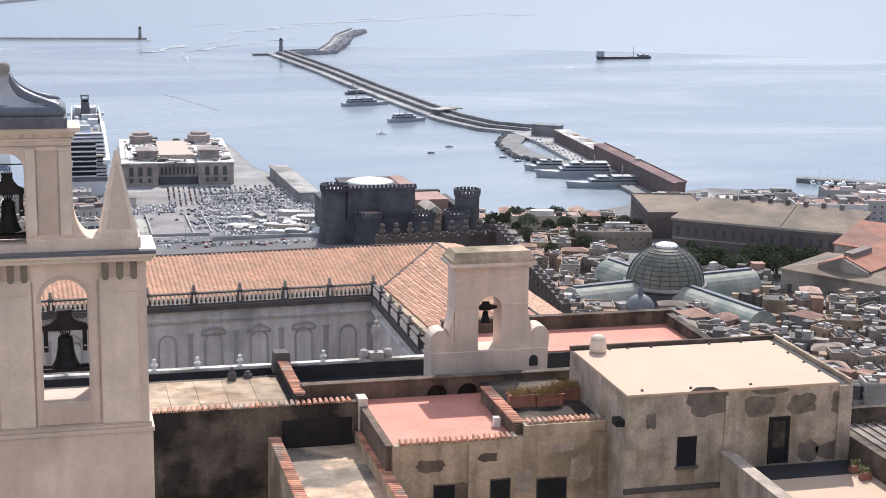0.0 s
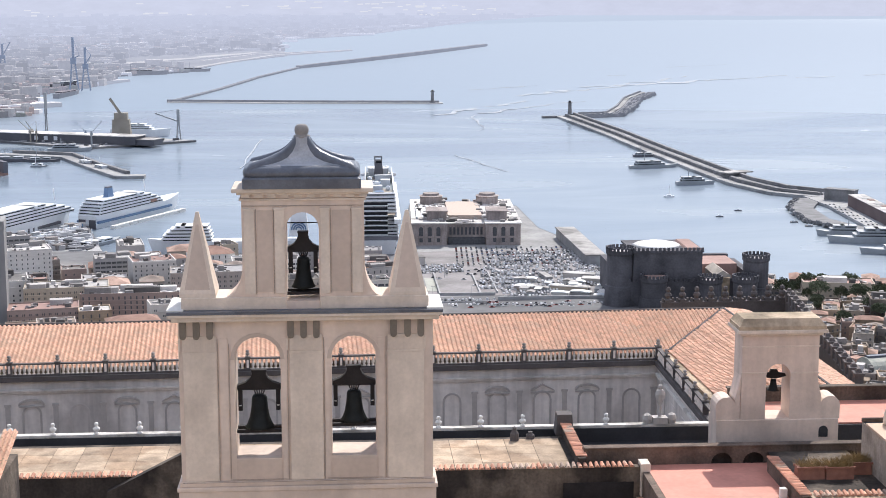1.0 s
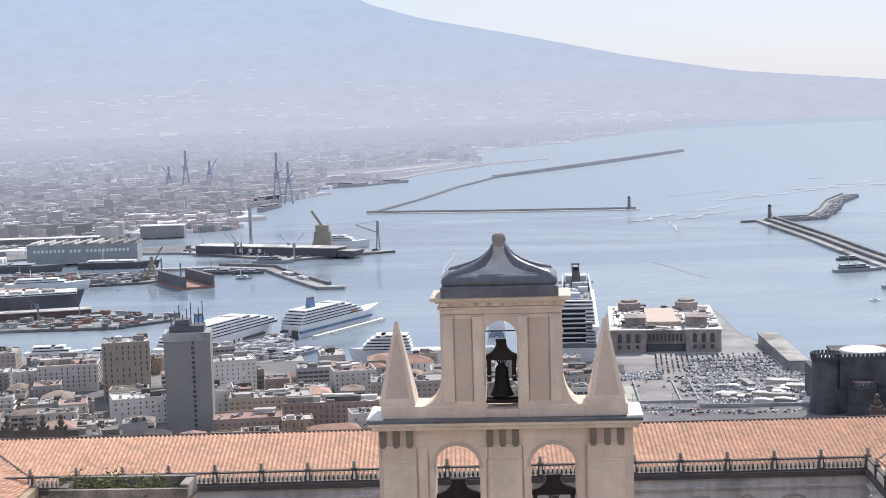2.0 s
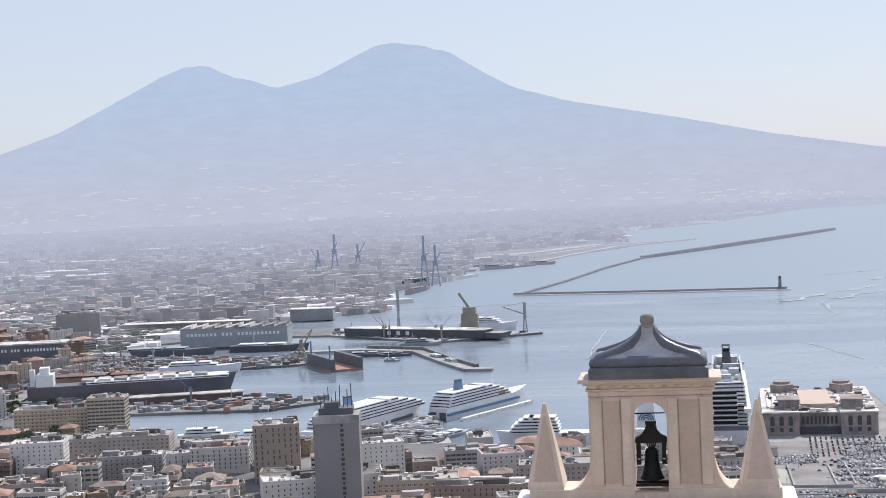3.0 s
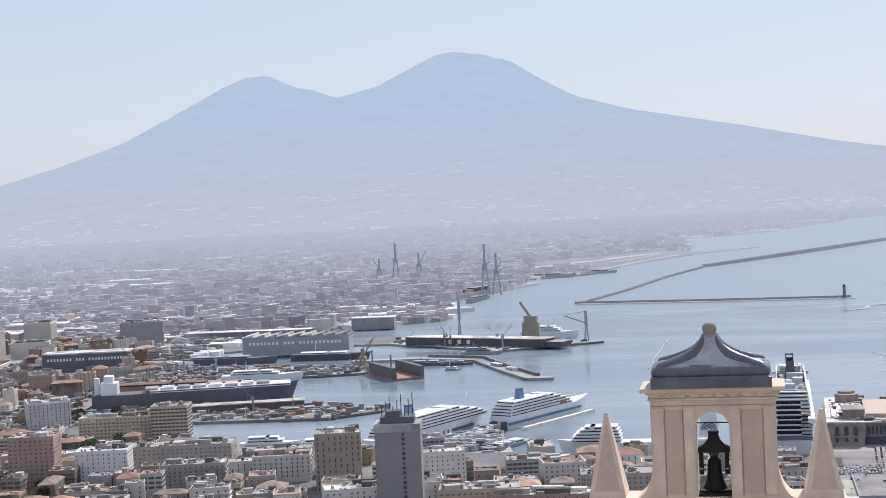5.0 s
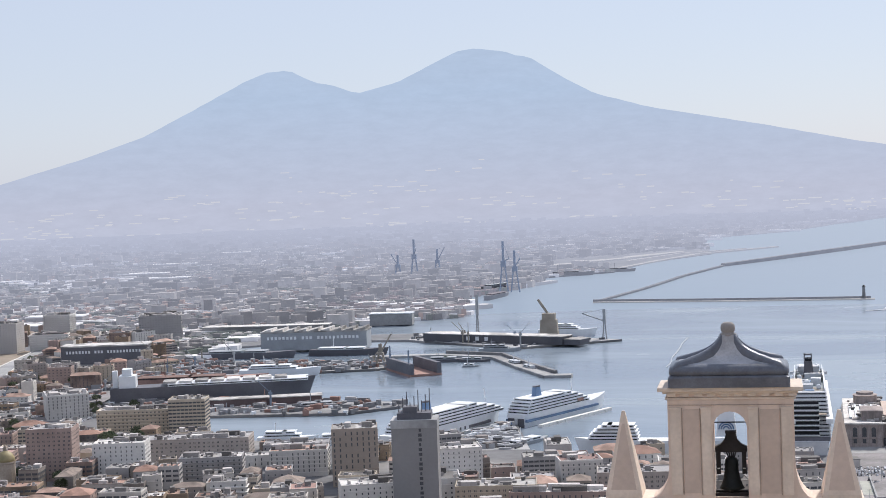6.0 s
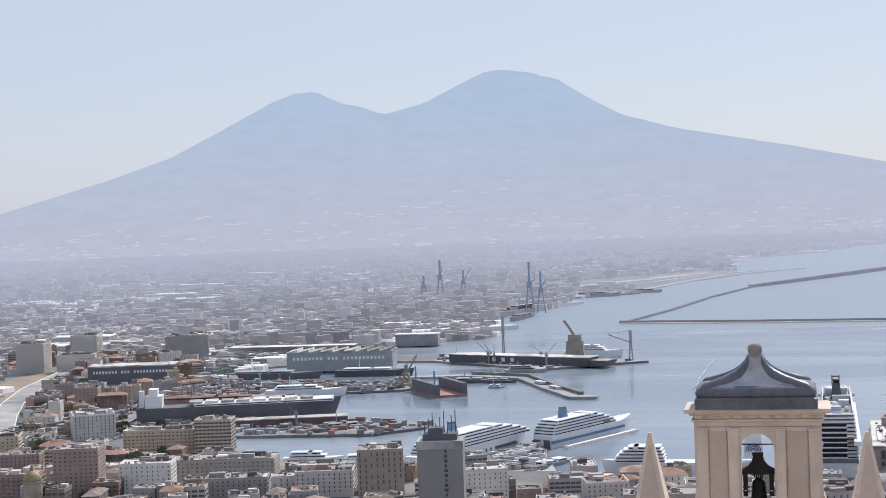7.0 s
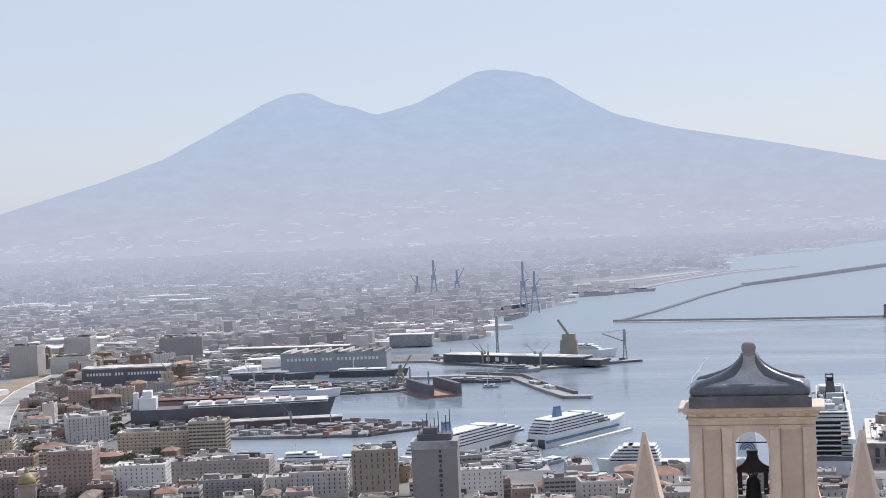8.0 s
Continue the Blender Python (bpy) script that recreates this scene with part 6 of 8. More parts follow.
def tower_crane(name, label, x, y, h, mat, jib, rz=0.0, leg=9.0):
    c = thing(name, label, "crane", x, y, land(x, y) if inland(x, y) else rise(math.hypot(x, y)) + 2, rz)
    for sx in (-1, 1):
        for sy in (-1, 1):
            part("leg", rod(bmesh.new(), (sx * leg, sy * leg * 0.6, 0), (sx * leg * 0.35, sy * leg * 0.3, h * 0.55), 1.1, 4), mat, c)
    part("mast", B((-2.2, 2.2, -2.2, 2.2, h * 0.5, h)), mat, c)
    part("cab", B((-leg * 0.6, leg * 0.6, -4, 4, h * 0.5, h * 0.62)), mat, c)
    part("jib", rod(bmesh.new(), (0, 0, h * 0.6), jib, 1.2, 4), mat, c)
    part("stay", rod(bmesh.new(), (0, 0, h), jib, 0.4, 4), mat, c)
    for k in range(5):
        part("brace", rod(bmesh.new(), (-leg * 0.8 + k, -2, h * (0.1 + 0.08 * k)), (leg * 0.8 - k, -2, h * (0.15 + 0.08 * k)), 0.5, 4), mat, c)


tower_crane("harbour_crane", "tall blue container crane in the haze", -803, 3579, 92, far_steel, (8, -10, 72))
tower_crane("harbour_crane", "tall blue container crane in the haze", -540, 3262, 108, far_steel, (14, -10, 72))
tower_crane("harbour_crane", "blue container crane with raised boom", -752, 3600, 66, far_steel, (18, 0, 70))
tower_crane("harbour_crane", "blue container crane with raised boom", -516, 3262, 88, far_steel, (12, 0, 72))
tower_crane("harbour_crane", "blue container crane with raised boom", -838, 3560, 58, far_steel, (-16, 0, 60))
mc = thing("crane_tower", "massive pale ochre crane tower block", "crane", -330, 2405, 3)
part("tower_body", B((-15, 15, -9, 9, 0, 30, 2.5)), crane_ochre, mc)
part("machine_house", B((-10, 10, -7, 7, 30, 40)), crane_ochre, mc)
part("boom", rod(bmesh.new(), (0, 0, 38), (-16, 0, 62), 2.2, 5), crane_ochre, mc)
tower_crane("harbour_crane", "slim grey dock crane with a level jib", -243, 2392, 46, navy_grey, (-34, 0, 40), 0, 3)
tower_crane("harbour_crane", "yellow dock crane on the quay", -520, 2085, 30, crane_ochre, (16, 0, 44), 0, 7)
tower_crane("harbour_crane", "thin grey crane by the warehouse", -455, 2475, 66, navy_grey, (0, 6, 62), 0, 2)

# ---- landmarks by the water ----
cas = thing("castle", "dark tuff castle with crenellated round towers", "castle", 262, 1150, 4)


def round_tower(name, x, y, r, h, ob, base=1.25):
    t = part(name, lathe(bmesh.new(), [(r * base, -6), (r * 1.08, h * 0.35), (r, h * 0.36), (r, h - 5), (r * 1.09, h - 3.5), (r * 1.09, h - 1), (r * 0.98, h - 1), (r * 0.96, h - 2.5)], 24, x, y), tuff, ob)
    me = to_mesh("merlon", B((-0.9, 0.9, -0.6, 0.6, 0, 2.2)), tuff)
    n = int(r * 2.3)
    for k in range(n):
        q = 2 * math.pi * k / n
        piece("merlon", me, t, x + r * 1.04 * math.cos(q), y + r * 1.04 * math.sin(q), h - 1, math.degrees(q) + 90)
    part("tower_roof", lathe(bmesh.new(), [(r * 0.95, h - 2.6), (0.5, h - 2.2)], 20, x, y), pale_roof, t)
    return t


round_tower("round_tower", -52.5, 0, 10.2, 43.5, cas)
round_tower("round_tower", 51, 0, 9.5, 37, cas)
round_tower("round_tower", -30, -16, 9.5, 25, cas)
round_tower("round_tower", 12, -18, 8.5, 24, cas)
round_tower("round_tower", 38, -20, 9, 24.5, cas)
part("keep", B((-44, 8, -8, 40, 0, 41), (-45, 9, -9, 41, 41, 42.5)), tuff, cas)
bm = bmesh.new()
lathe(bm, [(19, 42.5), (16, 44), (10, 45.2), (1, 45.8)], 20, -22, 16)
part("keep_roof", bm, marble, cas, "bright shallow dome roof of the keep", smooth=True)
part("inner_terrace", B((-36, -20, -15, -9.3, 0, 24.5)), red_roof, cas, "red terrace behind the front tower")
part("chapel", slab(bmesh.new(), [(18, 0), (30, 0), (30, 23), (24, 27), (18, 23)], -8, 26), OLD_WALLS[4], cas, "pale gabled chapel front")
part("keep_roof", B((-4, 7.5, -6, 36, 42.5, 44, 1)), red_roof, cas)
part("curtain_wall", B((-50, 51, -9.2, -3, 0, 19), (46, 52, -2, 70, 0, 22), (-56, -50, -2, 70, 0, 26), (-50, 46, 66, 72, 0, 26)), tuff, cas)
part("gate_front", B((21.5, 28.5, -11, -9.3, 0, 22)), aged, cas, "pale stone triumphal gate")
part("hall", B((16, 44, 30, 66, 0, 25)), red_roof, cas)
me = to_mesh("merlon", B((-0.9, 0.9, -0.6, 0.6, 0, 2.2)), tuff)
for k in range(17):
    piece("merlon", me, cas, -43.4 + k * 3.2, -8.5, 42.5)
for k in range(28):
    piece("merlon", me, cas, -47 + k * 3.5, -8.8, 19)

sta = thing("maritime_station", "pale stone harbour station with long windows and roof turrets", "station", 116, 1430, 3, -2)
part("wall", B((-50, -18, -4, 150, 0, 26), (18, 50, -4, 150, 0, 26), (-18, 18, 6, 140, 0, 24)), station_stone, sta)
part("roof", B((-51, -17, -5, 151, 26, 27.5), (17, 51, -5, 151, 26, 27.5), (-17, 17, 5, 141, 24, 25)), pale_roof, sta)
for sx in (-30, 26):
    part("roof_block", B((sx - 6, sx + 12, 10, 36, 27.5, 38), (sx - 7, sx + 13, 9, 37, 38, 39.2)), station_stone, sta)
    part("turret", lathe(bmesh.new(), [(11, 27), (11, 37), (12, 38), (8, 39), (8, 41.5), (2, 42.5)], 18, sx, 120), station_stone, sta)
for k in range(5):
    part("skylight", B((-46 + k * 5, -44 + k * 5, 20, 100, 27.5, 29.5)), white_paint, sta)
part("terrace", B((-16, 16, 30, 120, 25, 30)), panel_stucco, sta)
win = to_mesh("window", B((-1, 1, -0.3, 0.1, 0, 1)), house_window)
arch_win = to_mesh("window", slab(bmesh.new(), arch(-1, 1, 0, 0.78, 8, 0.22), -0.3, 0.1), house_window)
for x in (-42, -34, -26, 26, 34, 42):
    piece("window", win, sta, x, -4, 4, 0, (1.5, 1, 5))
    piece("window", arch_win, sta, x, -4, 11.5, 0, (1.9, 1, 11))
    part("window_surround", B((x - 2.5, x - 2.0, -4.5, -4, 10.5, 22), (x + 2.0, x + 2.5, -4.5, -4, 10.5, 22), (x - 2.8, x + 2.8, -4.7, -4, 10, 10.6)), station_stone, sta)
for x0, x1 in ((-50.5, -17.5), (17.5, 50.5)):
    for z0, z1 in ((9, 9.6), (24, 25)):
        part("string_course", B((x0, x1, -4.7, -4, z0, z1)), station_stone, sta)
for k in range(9):
    piece("window", win, sta, -14.5 + k * 3.6, 6, 11, 0, (1.0, 1, 9))
part("portico", B((-17, 17, 0, 6, 0, 8)), house_window, sta)
bm = bmesh.new()
for _ in range(170):
    px, py, w = random.uniform(-48, 46), random.uniform(-2, 146), random.uniform(1.5, 7)
    z0 = 25 if -17 < px < 12 else 27.5
    box(bm, px, px + w, py, py + random.uniform(1.5, 9), z0 - 0.3, z0 + random.uniform(0.8, 3.5))
tagged(part("roof_clutter", bm, clutter_mat, sta), "vents, huts and skylights", kind="stuff")
sta.matrix_basis = sta.matrix_basis @ Matrix.Diagonal((1, 1, 0.77, 1))
qb = thing("quay_building", "long low pale quay building", "building", 214, 1395, 3, 2)
part("wall", B((-7, 9, -80, 70, 0, 9)), quay_stone, qb)
part("roof", B((-8, 10, -81, 71, 9, 10)), pale_roof, qb)

gal = thing("glazed_gallery", "large glass dome with four grey-green barrel vaults", "gallery", 347, 832, 18)
DR = 22.5
part("drum", lathe(bmesh.new(), [(DR, 0), (DR, 20), (DR * 1.06, 21), (DR * 1.06, 23)], 16), tuff, gal, "dark octagonal drum")
dome = part("dome", lathe(bmesh.new(), [(DR * math.cos(q), 23 + DR * 0.98 * math.sin(q)) for q in [math.pi / 2 * k / 10 * 0.87 for k in range(11)]], 32, cap=False), dome_glass, gal, "glazed dome", smooth=True)
for k in range(24):
    q = 2 * math.pi * k / 24
    bm = bmesh.new()
    for j in range(8):
        p0, p1 = (math.pi / 2 * 0.87 * (j + i) / 8 for i in (0, 1))
        rod(bm, *[((DR + 0.2) * math.cos(p) * math.cos(q), (DR + 0.2) * math.cos(p) * math.sin(q), 23 + DR * 0.985 * math.sin(p)) for p in (p0, p1)], 0.26, 4)
    part("rib", bm, lead, dome)
for j in range(1, 11):
    p = math.pi / 2 * 0.87 * j / 11
    part("ring", lathe(bmesh.new(), [((DR + 0.15) * math.cos(p), 23 + DR * 0.985 * math.sin(p) - 0.2), ((DR + 0.3) * math.cos(p), 23 + DR * 0.985 * math.sin(p) + 0.2)], 32, cap=False), lead, dome)
part("lantern", lathe(bmesh.new(), [(6.5, 43.8), (6.5, 45.2), (5, 46.2), (0.5, 46.8)], 16), marble, gal, "white lantern")
part("dome_kerb", lathe(bmesh.new(), [(DR * 1.09, 22), (DR * 1.09, 23.2), (DR, 23.5)], 24, cap=False), pale_roof, gal)


def vault(ang, start, length, r, zb):
    v = part("vault", slab(bmesh.new(), [(r * math.cos(math.pi * k / 12), zb + r * math.sin(math.pi * k / 12)) for k in range(13)] + [(-r, 0), (r, 0)], 0, length), copper, gal, "grey-green metal barrel vault")
    v.matrix_basis = pose(0, 0, 0, 0, 0, ang) @ Matrix.Translation((0, start, 0))
    part("ridge_vent", B((-1.6, 1.6, 1, length - 1, zb + r - 0.3, zb + r + 0.9)), lead, v, "dark ridge ventilator")
    for k in range(int(length / 3)):
        o = [((r + 0.1) * math.cos(math.pi * q / 12), zb + (r + 0.1) * math.sin(math.pi * q / 12)) for q in range(13)]
        part("hoop", slab(bmesh.new(), o + [(x * 0.985, z) for x, z in o[::-1]], k * 3 + 0.5, k * 3 + 0.8), copper, v)
    for k in range(int(length / 5)):
        for s in (-1, 1):
            part("skylight", B((s * (r + 2.5) - 1.3, s * (r + 2.5) + 1.3, k * 5 + 1, k * 5 + 4, zb - 3, zb - 1.2)), marble, v)
    part("eaves", B((-r - 5, r + 5, 0, length, 0, zb - 3)), WALLS[4], v)


vault(-165, 20, 66, 11, 14.5)
vault(102, 20, 43, 11, 14.5)
vault(-78, 20, 42, 11, 14.5)
vault(15, 20, 37, 11, 14.5)
sd = thing("church_dome", "small blue-grey church dome with a lantern", "dome", 295.4, 740, 28.8)
part("drum", lathe(bmesh.new(), [(7, -20), (7, 22)], 12), WALLS[4], sd)
part("dome", lathe(bmesh.new(), [(7.5 * math.cos(math.pi / 2 * k / 8), 22 + 7.5 * math.sin(math.pi / 2 * k / 8)) for k in range(8)], 16), dull_lead, sd, smooth=True)
part("spike", lathe(bmesh.new(), [(1.5, 29), (1.3, 32), (0.2, 37)], 8), dull_lead, sd)
pal = thing("royal_palace", "long palace coloured dark for shade, with a brown tiled roof", "palace", 435, 1034, 10, -38.3)
# palace walls coloured dark for the shade on them, not their own red-grey
palace_wall = material("palace_stucco_with_shade", (0.15, 0.125, 0.12), 0.9, 0.2, 0.05)
brown_roof = material("brown_roof_tiles", (0.21, 0.165, 0.13), 0.9, 0.22, 0.06, blotch=(0.15, 0.125, 0.105), amount=0.4)
part("wall", B((0, 124, 0, 92, -8, 27.5)), palace_wall, pal)
for x0, x1 in ((-1.5, 77), (77.6, 125.5)):
    bm = bmesh.new()
    lo = [bm.verts.new(v) for v in ((x0, -1.5, 28), (x1, -1.5, 28), (x1, 94, 28), (x0, 94, 28))]
    hi = [bm.verts.new(v) for v in ((x0 + (16 if x0 < 0 else 0), 56, 35), (x1 - (0 if x0 < 0 else 16), 56, 35))]
    for f in ((lo[3], lo[2], lo[1], lo[0]), (lo[0], lo[1], hi[1], hi[0]), (lo[1], lo[2], hi[1]), (lo[2], lo[3], hi[0], hi[1]), (lo[3], lo[0], hi[0])):
        bm.faces.new(f)
    part("roof", bm, brown_roof, pal, "brown tiled roof")
part("cornice", B((-1, 125, -1, 0, 26.4, 27.9)), OLD_WALLS[4], pal)
part("string_course", B((0, 124, -0.6, 0, 13, 14)), OLD_WALLS[4], pal)
for k in range(18):
    piece("window", win, pal, 4 + k * 6.8, 0, 16, 0, (1.3, 1, 6))
    piece("window", win, pal, 4 + k * 6.8, 0, 3, 0, (1.3, 1, 6))
for k in range(7):
    part("roof_lantern", B((30 + k * 13, 33 + k * 13, 54, 58, 34.5, 38)), OLD_WALLS[0], pal)
theatre_tiles = material("theatre_roof_tiles", (0.36, 0.17, 0.125), 0.9, 0.2, 0.1, blotch=(0.27, 0.15, 0.12), amount=0.4)
opera = thing("opera_house", "large grey theatre with pitched terracotta roofs", "theatre", 430, 850, 20, 36)
part("wall", B((0, 62, -66, 0, -8, 21)), OLD_WALLS[4], opera)
part("cornice", B((-1, 63, -67, 1, 21, 22)), OLD_WALLS[1], opera)
part("stage_house", slab(bmesh.new(), [(62, -8), (140, -8), (140, 28), (101, 37), (62, 28)], -60, -4), OLD_WALLS[4], opera)
for s0, s1 in ((60.5, 101), (101, 141.5)):
    z0, z1 = (28, 37.6) if s0 < 100 else (37.6, 28)
    part("roof", slab(bmesh.new(), [(s0, z0), (s1, z1), (s1, z1 + 0.6), (s0, z0 + 0.6)], -61, -3), theatre_tiles, opera, "terracotta roof slope")
bm = bmesh.new()
lo = [bm.verts.new(v) for v in ((-1, -67, 22), (61.5, -67, 22), (61.5, 1, 22), (-1, 1, 22))]
hi = [bm.verts.new(v) for v in ((26, -36, 29), (40, -36, 29))]
for f in ((lo[0], lo[1], hi[1], hi[0]), (lo[1], lo[2], hi[1]), (lo[2], lo[3], hi[0], hi[1]), (lo[3], lo[0], hi[0])):
    bm.faces.new(f)
part("roof", bm, brown_roof, opera, "dark brown hipped roof")
part("gabled_hall", slab(bmesh.new(), [(-16, 20), (16, 20), (16, 26), (0, 32), (-16, 26)], 0, 44), OLD_WALLS[4], opera, "pale grey gabled hall").matrix_basis = pose(7, -36, 0, 0, 0, -90)
for s0 in (-1, 1):
    part("hall_roof", slab(bmesh.new(), [(0, 32.1), (s0 * 17, 25.8), (s0 * 17, 26.5), (0, 32.8)], 2, 45), theatre_tiles, opera, "terracotta roof slope").matrix_basis = pose(7, -36, 0, 0, 0, -90)
part("roof_lantern", B((14, 40, -39, -33, 30, 34.5)), OLD_WALLS[0], opera)
for k in range(7):
    piece("window", win, opera, 0, -6 - k * 9, 8, -90, (1.4, 1, 5))
    piece("window", win, opera, 5 + k * 8.5, -66, 8, 0, (1.4, 1, 5))


# ---- the city ----
def house(x, y, w, d, h, rz, wall, roof, name="apartment_building", label="", step=4.2, floor=3.6, rows=99, ww=0.5, extras=True, pitched=False):
    z = land(x, y)
    b = thing(name, label, "building", x, y, z, rz, group="city blocks")
    part("wall", B((-w / 2, w / 2, -d / 2, d / 2, -12, h)), wall, b)
    if pitched:
        e = min(w, d) * 0.5
        bm = bmesh.new()
        lo = [bm.verts.new(v) for v in ((-w / 2 - 0.6, -d / 2 - 0.6, h), (w / 2 + 0.6, -d / 2 - 0.6, h), (w / 2 + 0.6, d / 2 + 0.6, h), (-w / 2 - 0.6, d / 2 + 0.6, h))]
        if w >= d:
            hi = [bm.verts.new((-w / 2 + e, 0, h + e * 0.42)), bm.verts.new((w / 2 - e + 0.01, 0, h + e * 0.42))]
            fs = ((lo[0], lo[1], hi[1], hi[0]), (lo[1], lo[2], hi[1]), (lo[2], lo[3], hi[0], hi[1]), (lo[3], lo[0], hi[0]))
        else:
            hi = [bm.verts.new((0, -d / 2 + e, h + e * 0.42)), bm.verts.new((0, d / 2 - e + 0.01, h + e * 0.42))]
            fs = ((lo[0], lo[1], hi[0]), (lo[1], lo[2], hi[1], hi[0]), (lo[2], lo[3], hi[1]), (lo[3], lo[0], hi[0], hi[1]))
        for f in fs:
            bm.faces.new(f)
        bm.faces.new(lo[::-1])
        part("hipped_roof", bm, random.choice(HIPS), b, "weathered tiled hip roof")
        extras = False
    else:
        bm = B((-w / 2, w / 2, -d / 2, -d / 2 + 0.7, h, h + 1.1), (-w / 2, w / 2, d / 2 - 0.7, d / 2, h, h + 1.1), (-w / 2, -w / 2 + 0.7, -d / 2 + 0.7, d / 2 - 0.7, h, h + 1.1), (w / 2 - 0.7, w / 2, -d / 2 + 0.7, d / 2 - 0.7, h, h + 1.1))
        part("parapet", bm, wall, b)
        part("roof", B((-w / 2 + 0.7, w / 2 - 0.7, -d / 2 + 0.7, d / 2 - 0.7, h, h + 0.25)), roof, b)
    if extras:
        bm = bmesh.new()
        for _ in range(int(w * d / 60) + 2):
            cw, cd, ch = random.uniform(0.8, 3.2), random.uniform(0.8, 3.2), random.choice((0.6, 0.9, 1.4, 2.4))
            if random.random() < 0.15:
                cw, cd, ch = random.uniform(3, w * 0.35), random.uniform(3, d * 0.35), random.uniform(2.2, 4.2)
            px, py = random.uniform(-w / 2 + 1 + cw / 2, w / 2 - 1 - cw / 2), random.uniform(-d / 2 + 1 + cd / 2, d / 2 - 1 - cd / 2)
            box(bm, px - cw / 2, px + cw / 2, py - cd / 2, py + cd / 2, h + 0.2, h + 0.25 + ch + random.uniform(0, 0.2))
        tagged(part("roof_clutter", bm, clutter_mat, b), "huts, vents and tanks on the roof", kind="stuff")
    n, m = max(2, int(w / step)), max(2, int(d / step))
    nf = min(rows, max(2, int((h - 1) / floor)))
    bm, slabs = bmesh.new(), bmesh.new()
    side = 1 if x < 0 else -1
    style = random.choice(("plain", "plain", "tall", "paired", "band", "balcony")) if ww < 0.6 else "plain"
    tall = {"plain": random.uniform(1.2, 1.7), "tall": floor * 0.62, "paired": 1.5, "band": floor * 0.45, "balcony": floor * 0.55}[style]
    half = {"plain": ww * random.uniform(0.8, 1.15), "tall": ww * 0.9, "paired": ww * 0.6, "band": step * 0.44, "balcony": ww * 1.3}[style]
    for f in range(nf):
        zf = h - 1.2 - floor * (f + 1) + 1.3
        for k in range(n):
            px = -w / 2 + (k + 0.5) * w / n
            if random.random() < 0.1 and style != "band":
                continue
            for o in ((-0.55, 0.55) if style == "paired" else (0,)):
                box(bm, px + o - half, px + o + half, -d / 2 - 0.12, -d / 2 + 0.2, zf, zf + tall)
        for k in range(m):
            py = -d / 2 + (k + 0.5) * d / m
            px = side * w / 2
            box(bm, px - 0.15, px + 0.15, py - half, py + half, zf, zf + tall)
        if style in ("balcony", "tall") or f == 0:
            out = 1.1 if style == "balcony" else 0.35
            box(slabs, -w / 2, w / 2, -d / 2 - out, -d / 2 - 0.02, zf - 0.45, zf - 0.1 if style != "balcony" else zf + 0.6)
            px = side * (w / 2 + out / 2 + 0.01)
            box(slabs, px - out / 2, px + out / 2, -d / 2, d / 2, zf - 0.45, zf - 0.1)
    tagged(part("facade_ledge", slabs, wall, b), "projecting floor ledges", kind="stuff")
    tagged(part("window_grid", bm, house_window, b), "rows of small dark windows", kind="stuff")
    return b


g_wall = material("grey_office_tower", (0.27, 0.265, 0.265), 0.8, 0.06, 0.05)
gt = thing("office_tower", "tall blank grey office tower with rooftop antennas", "tower block", -245, 1075, 3, 8)
part("wall", B((-16, 16, -12, 12, -6, 82)), g_wall, gt)
part("crown", B((-16.4, 16.4, -12.4, 12.4, 77, 82.5)), quay_stone, gt)
part("roof_machinery", B((-12, 12, -8, 8, 82, 87), (-8, 2, -6, 6, 87, 91)), black_paint, gt)
for k in range(9):
    part("antenna", rod(bmesh.new(), (-11 + k * 2.7, -2 + (k % 3) * 2, 86), (-11 + k * 2.7, -2 + (k % 3) * 2, 93 + (k * 37) % 11), 0.35, 5), black_paint, gt)
for k in range(22):
    piece("window", win, gt, 4.0, -12, 3 + k * 3.4, 0, (1.2 if k % 3 else 0.7, 0.6, 2.2))
house(-339, 1259, 38, 30, 47, 14, material("brown_tower_wall", (0.33, 0.285, 0.25), 0.9, 0.08, 0.05), pale_roof, "tower_block", "brown apartment tower with small square windows", 4.6, 4.6, 99, 0.55)
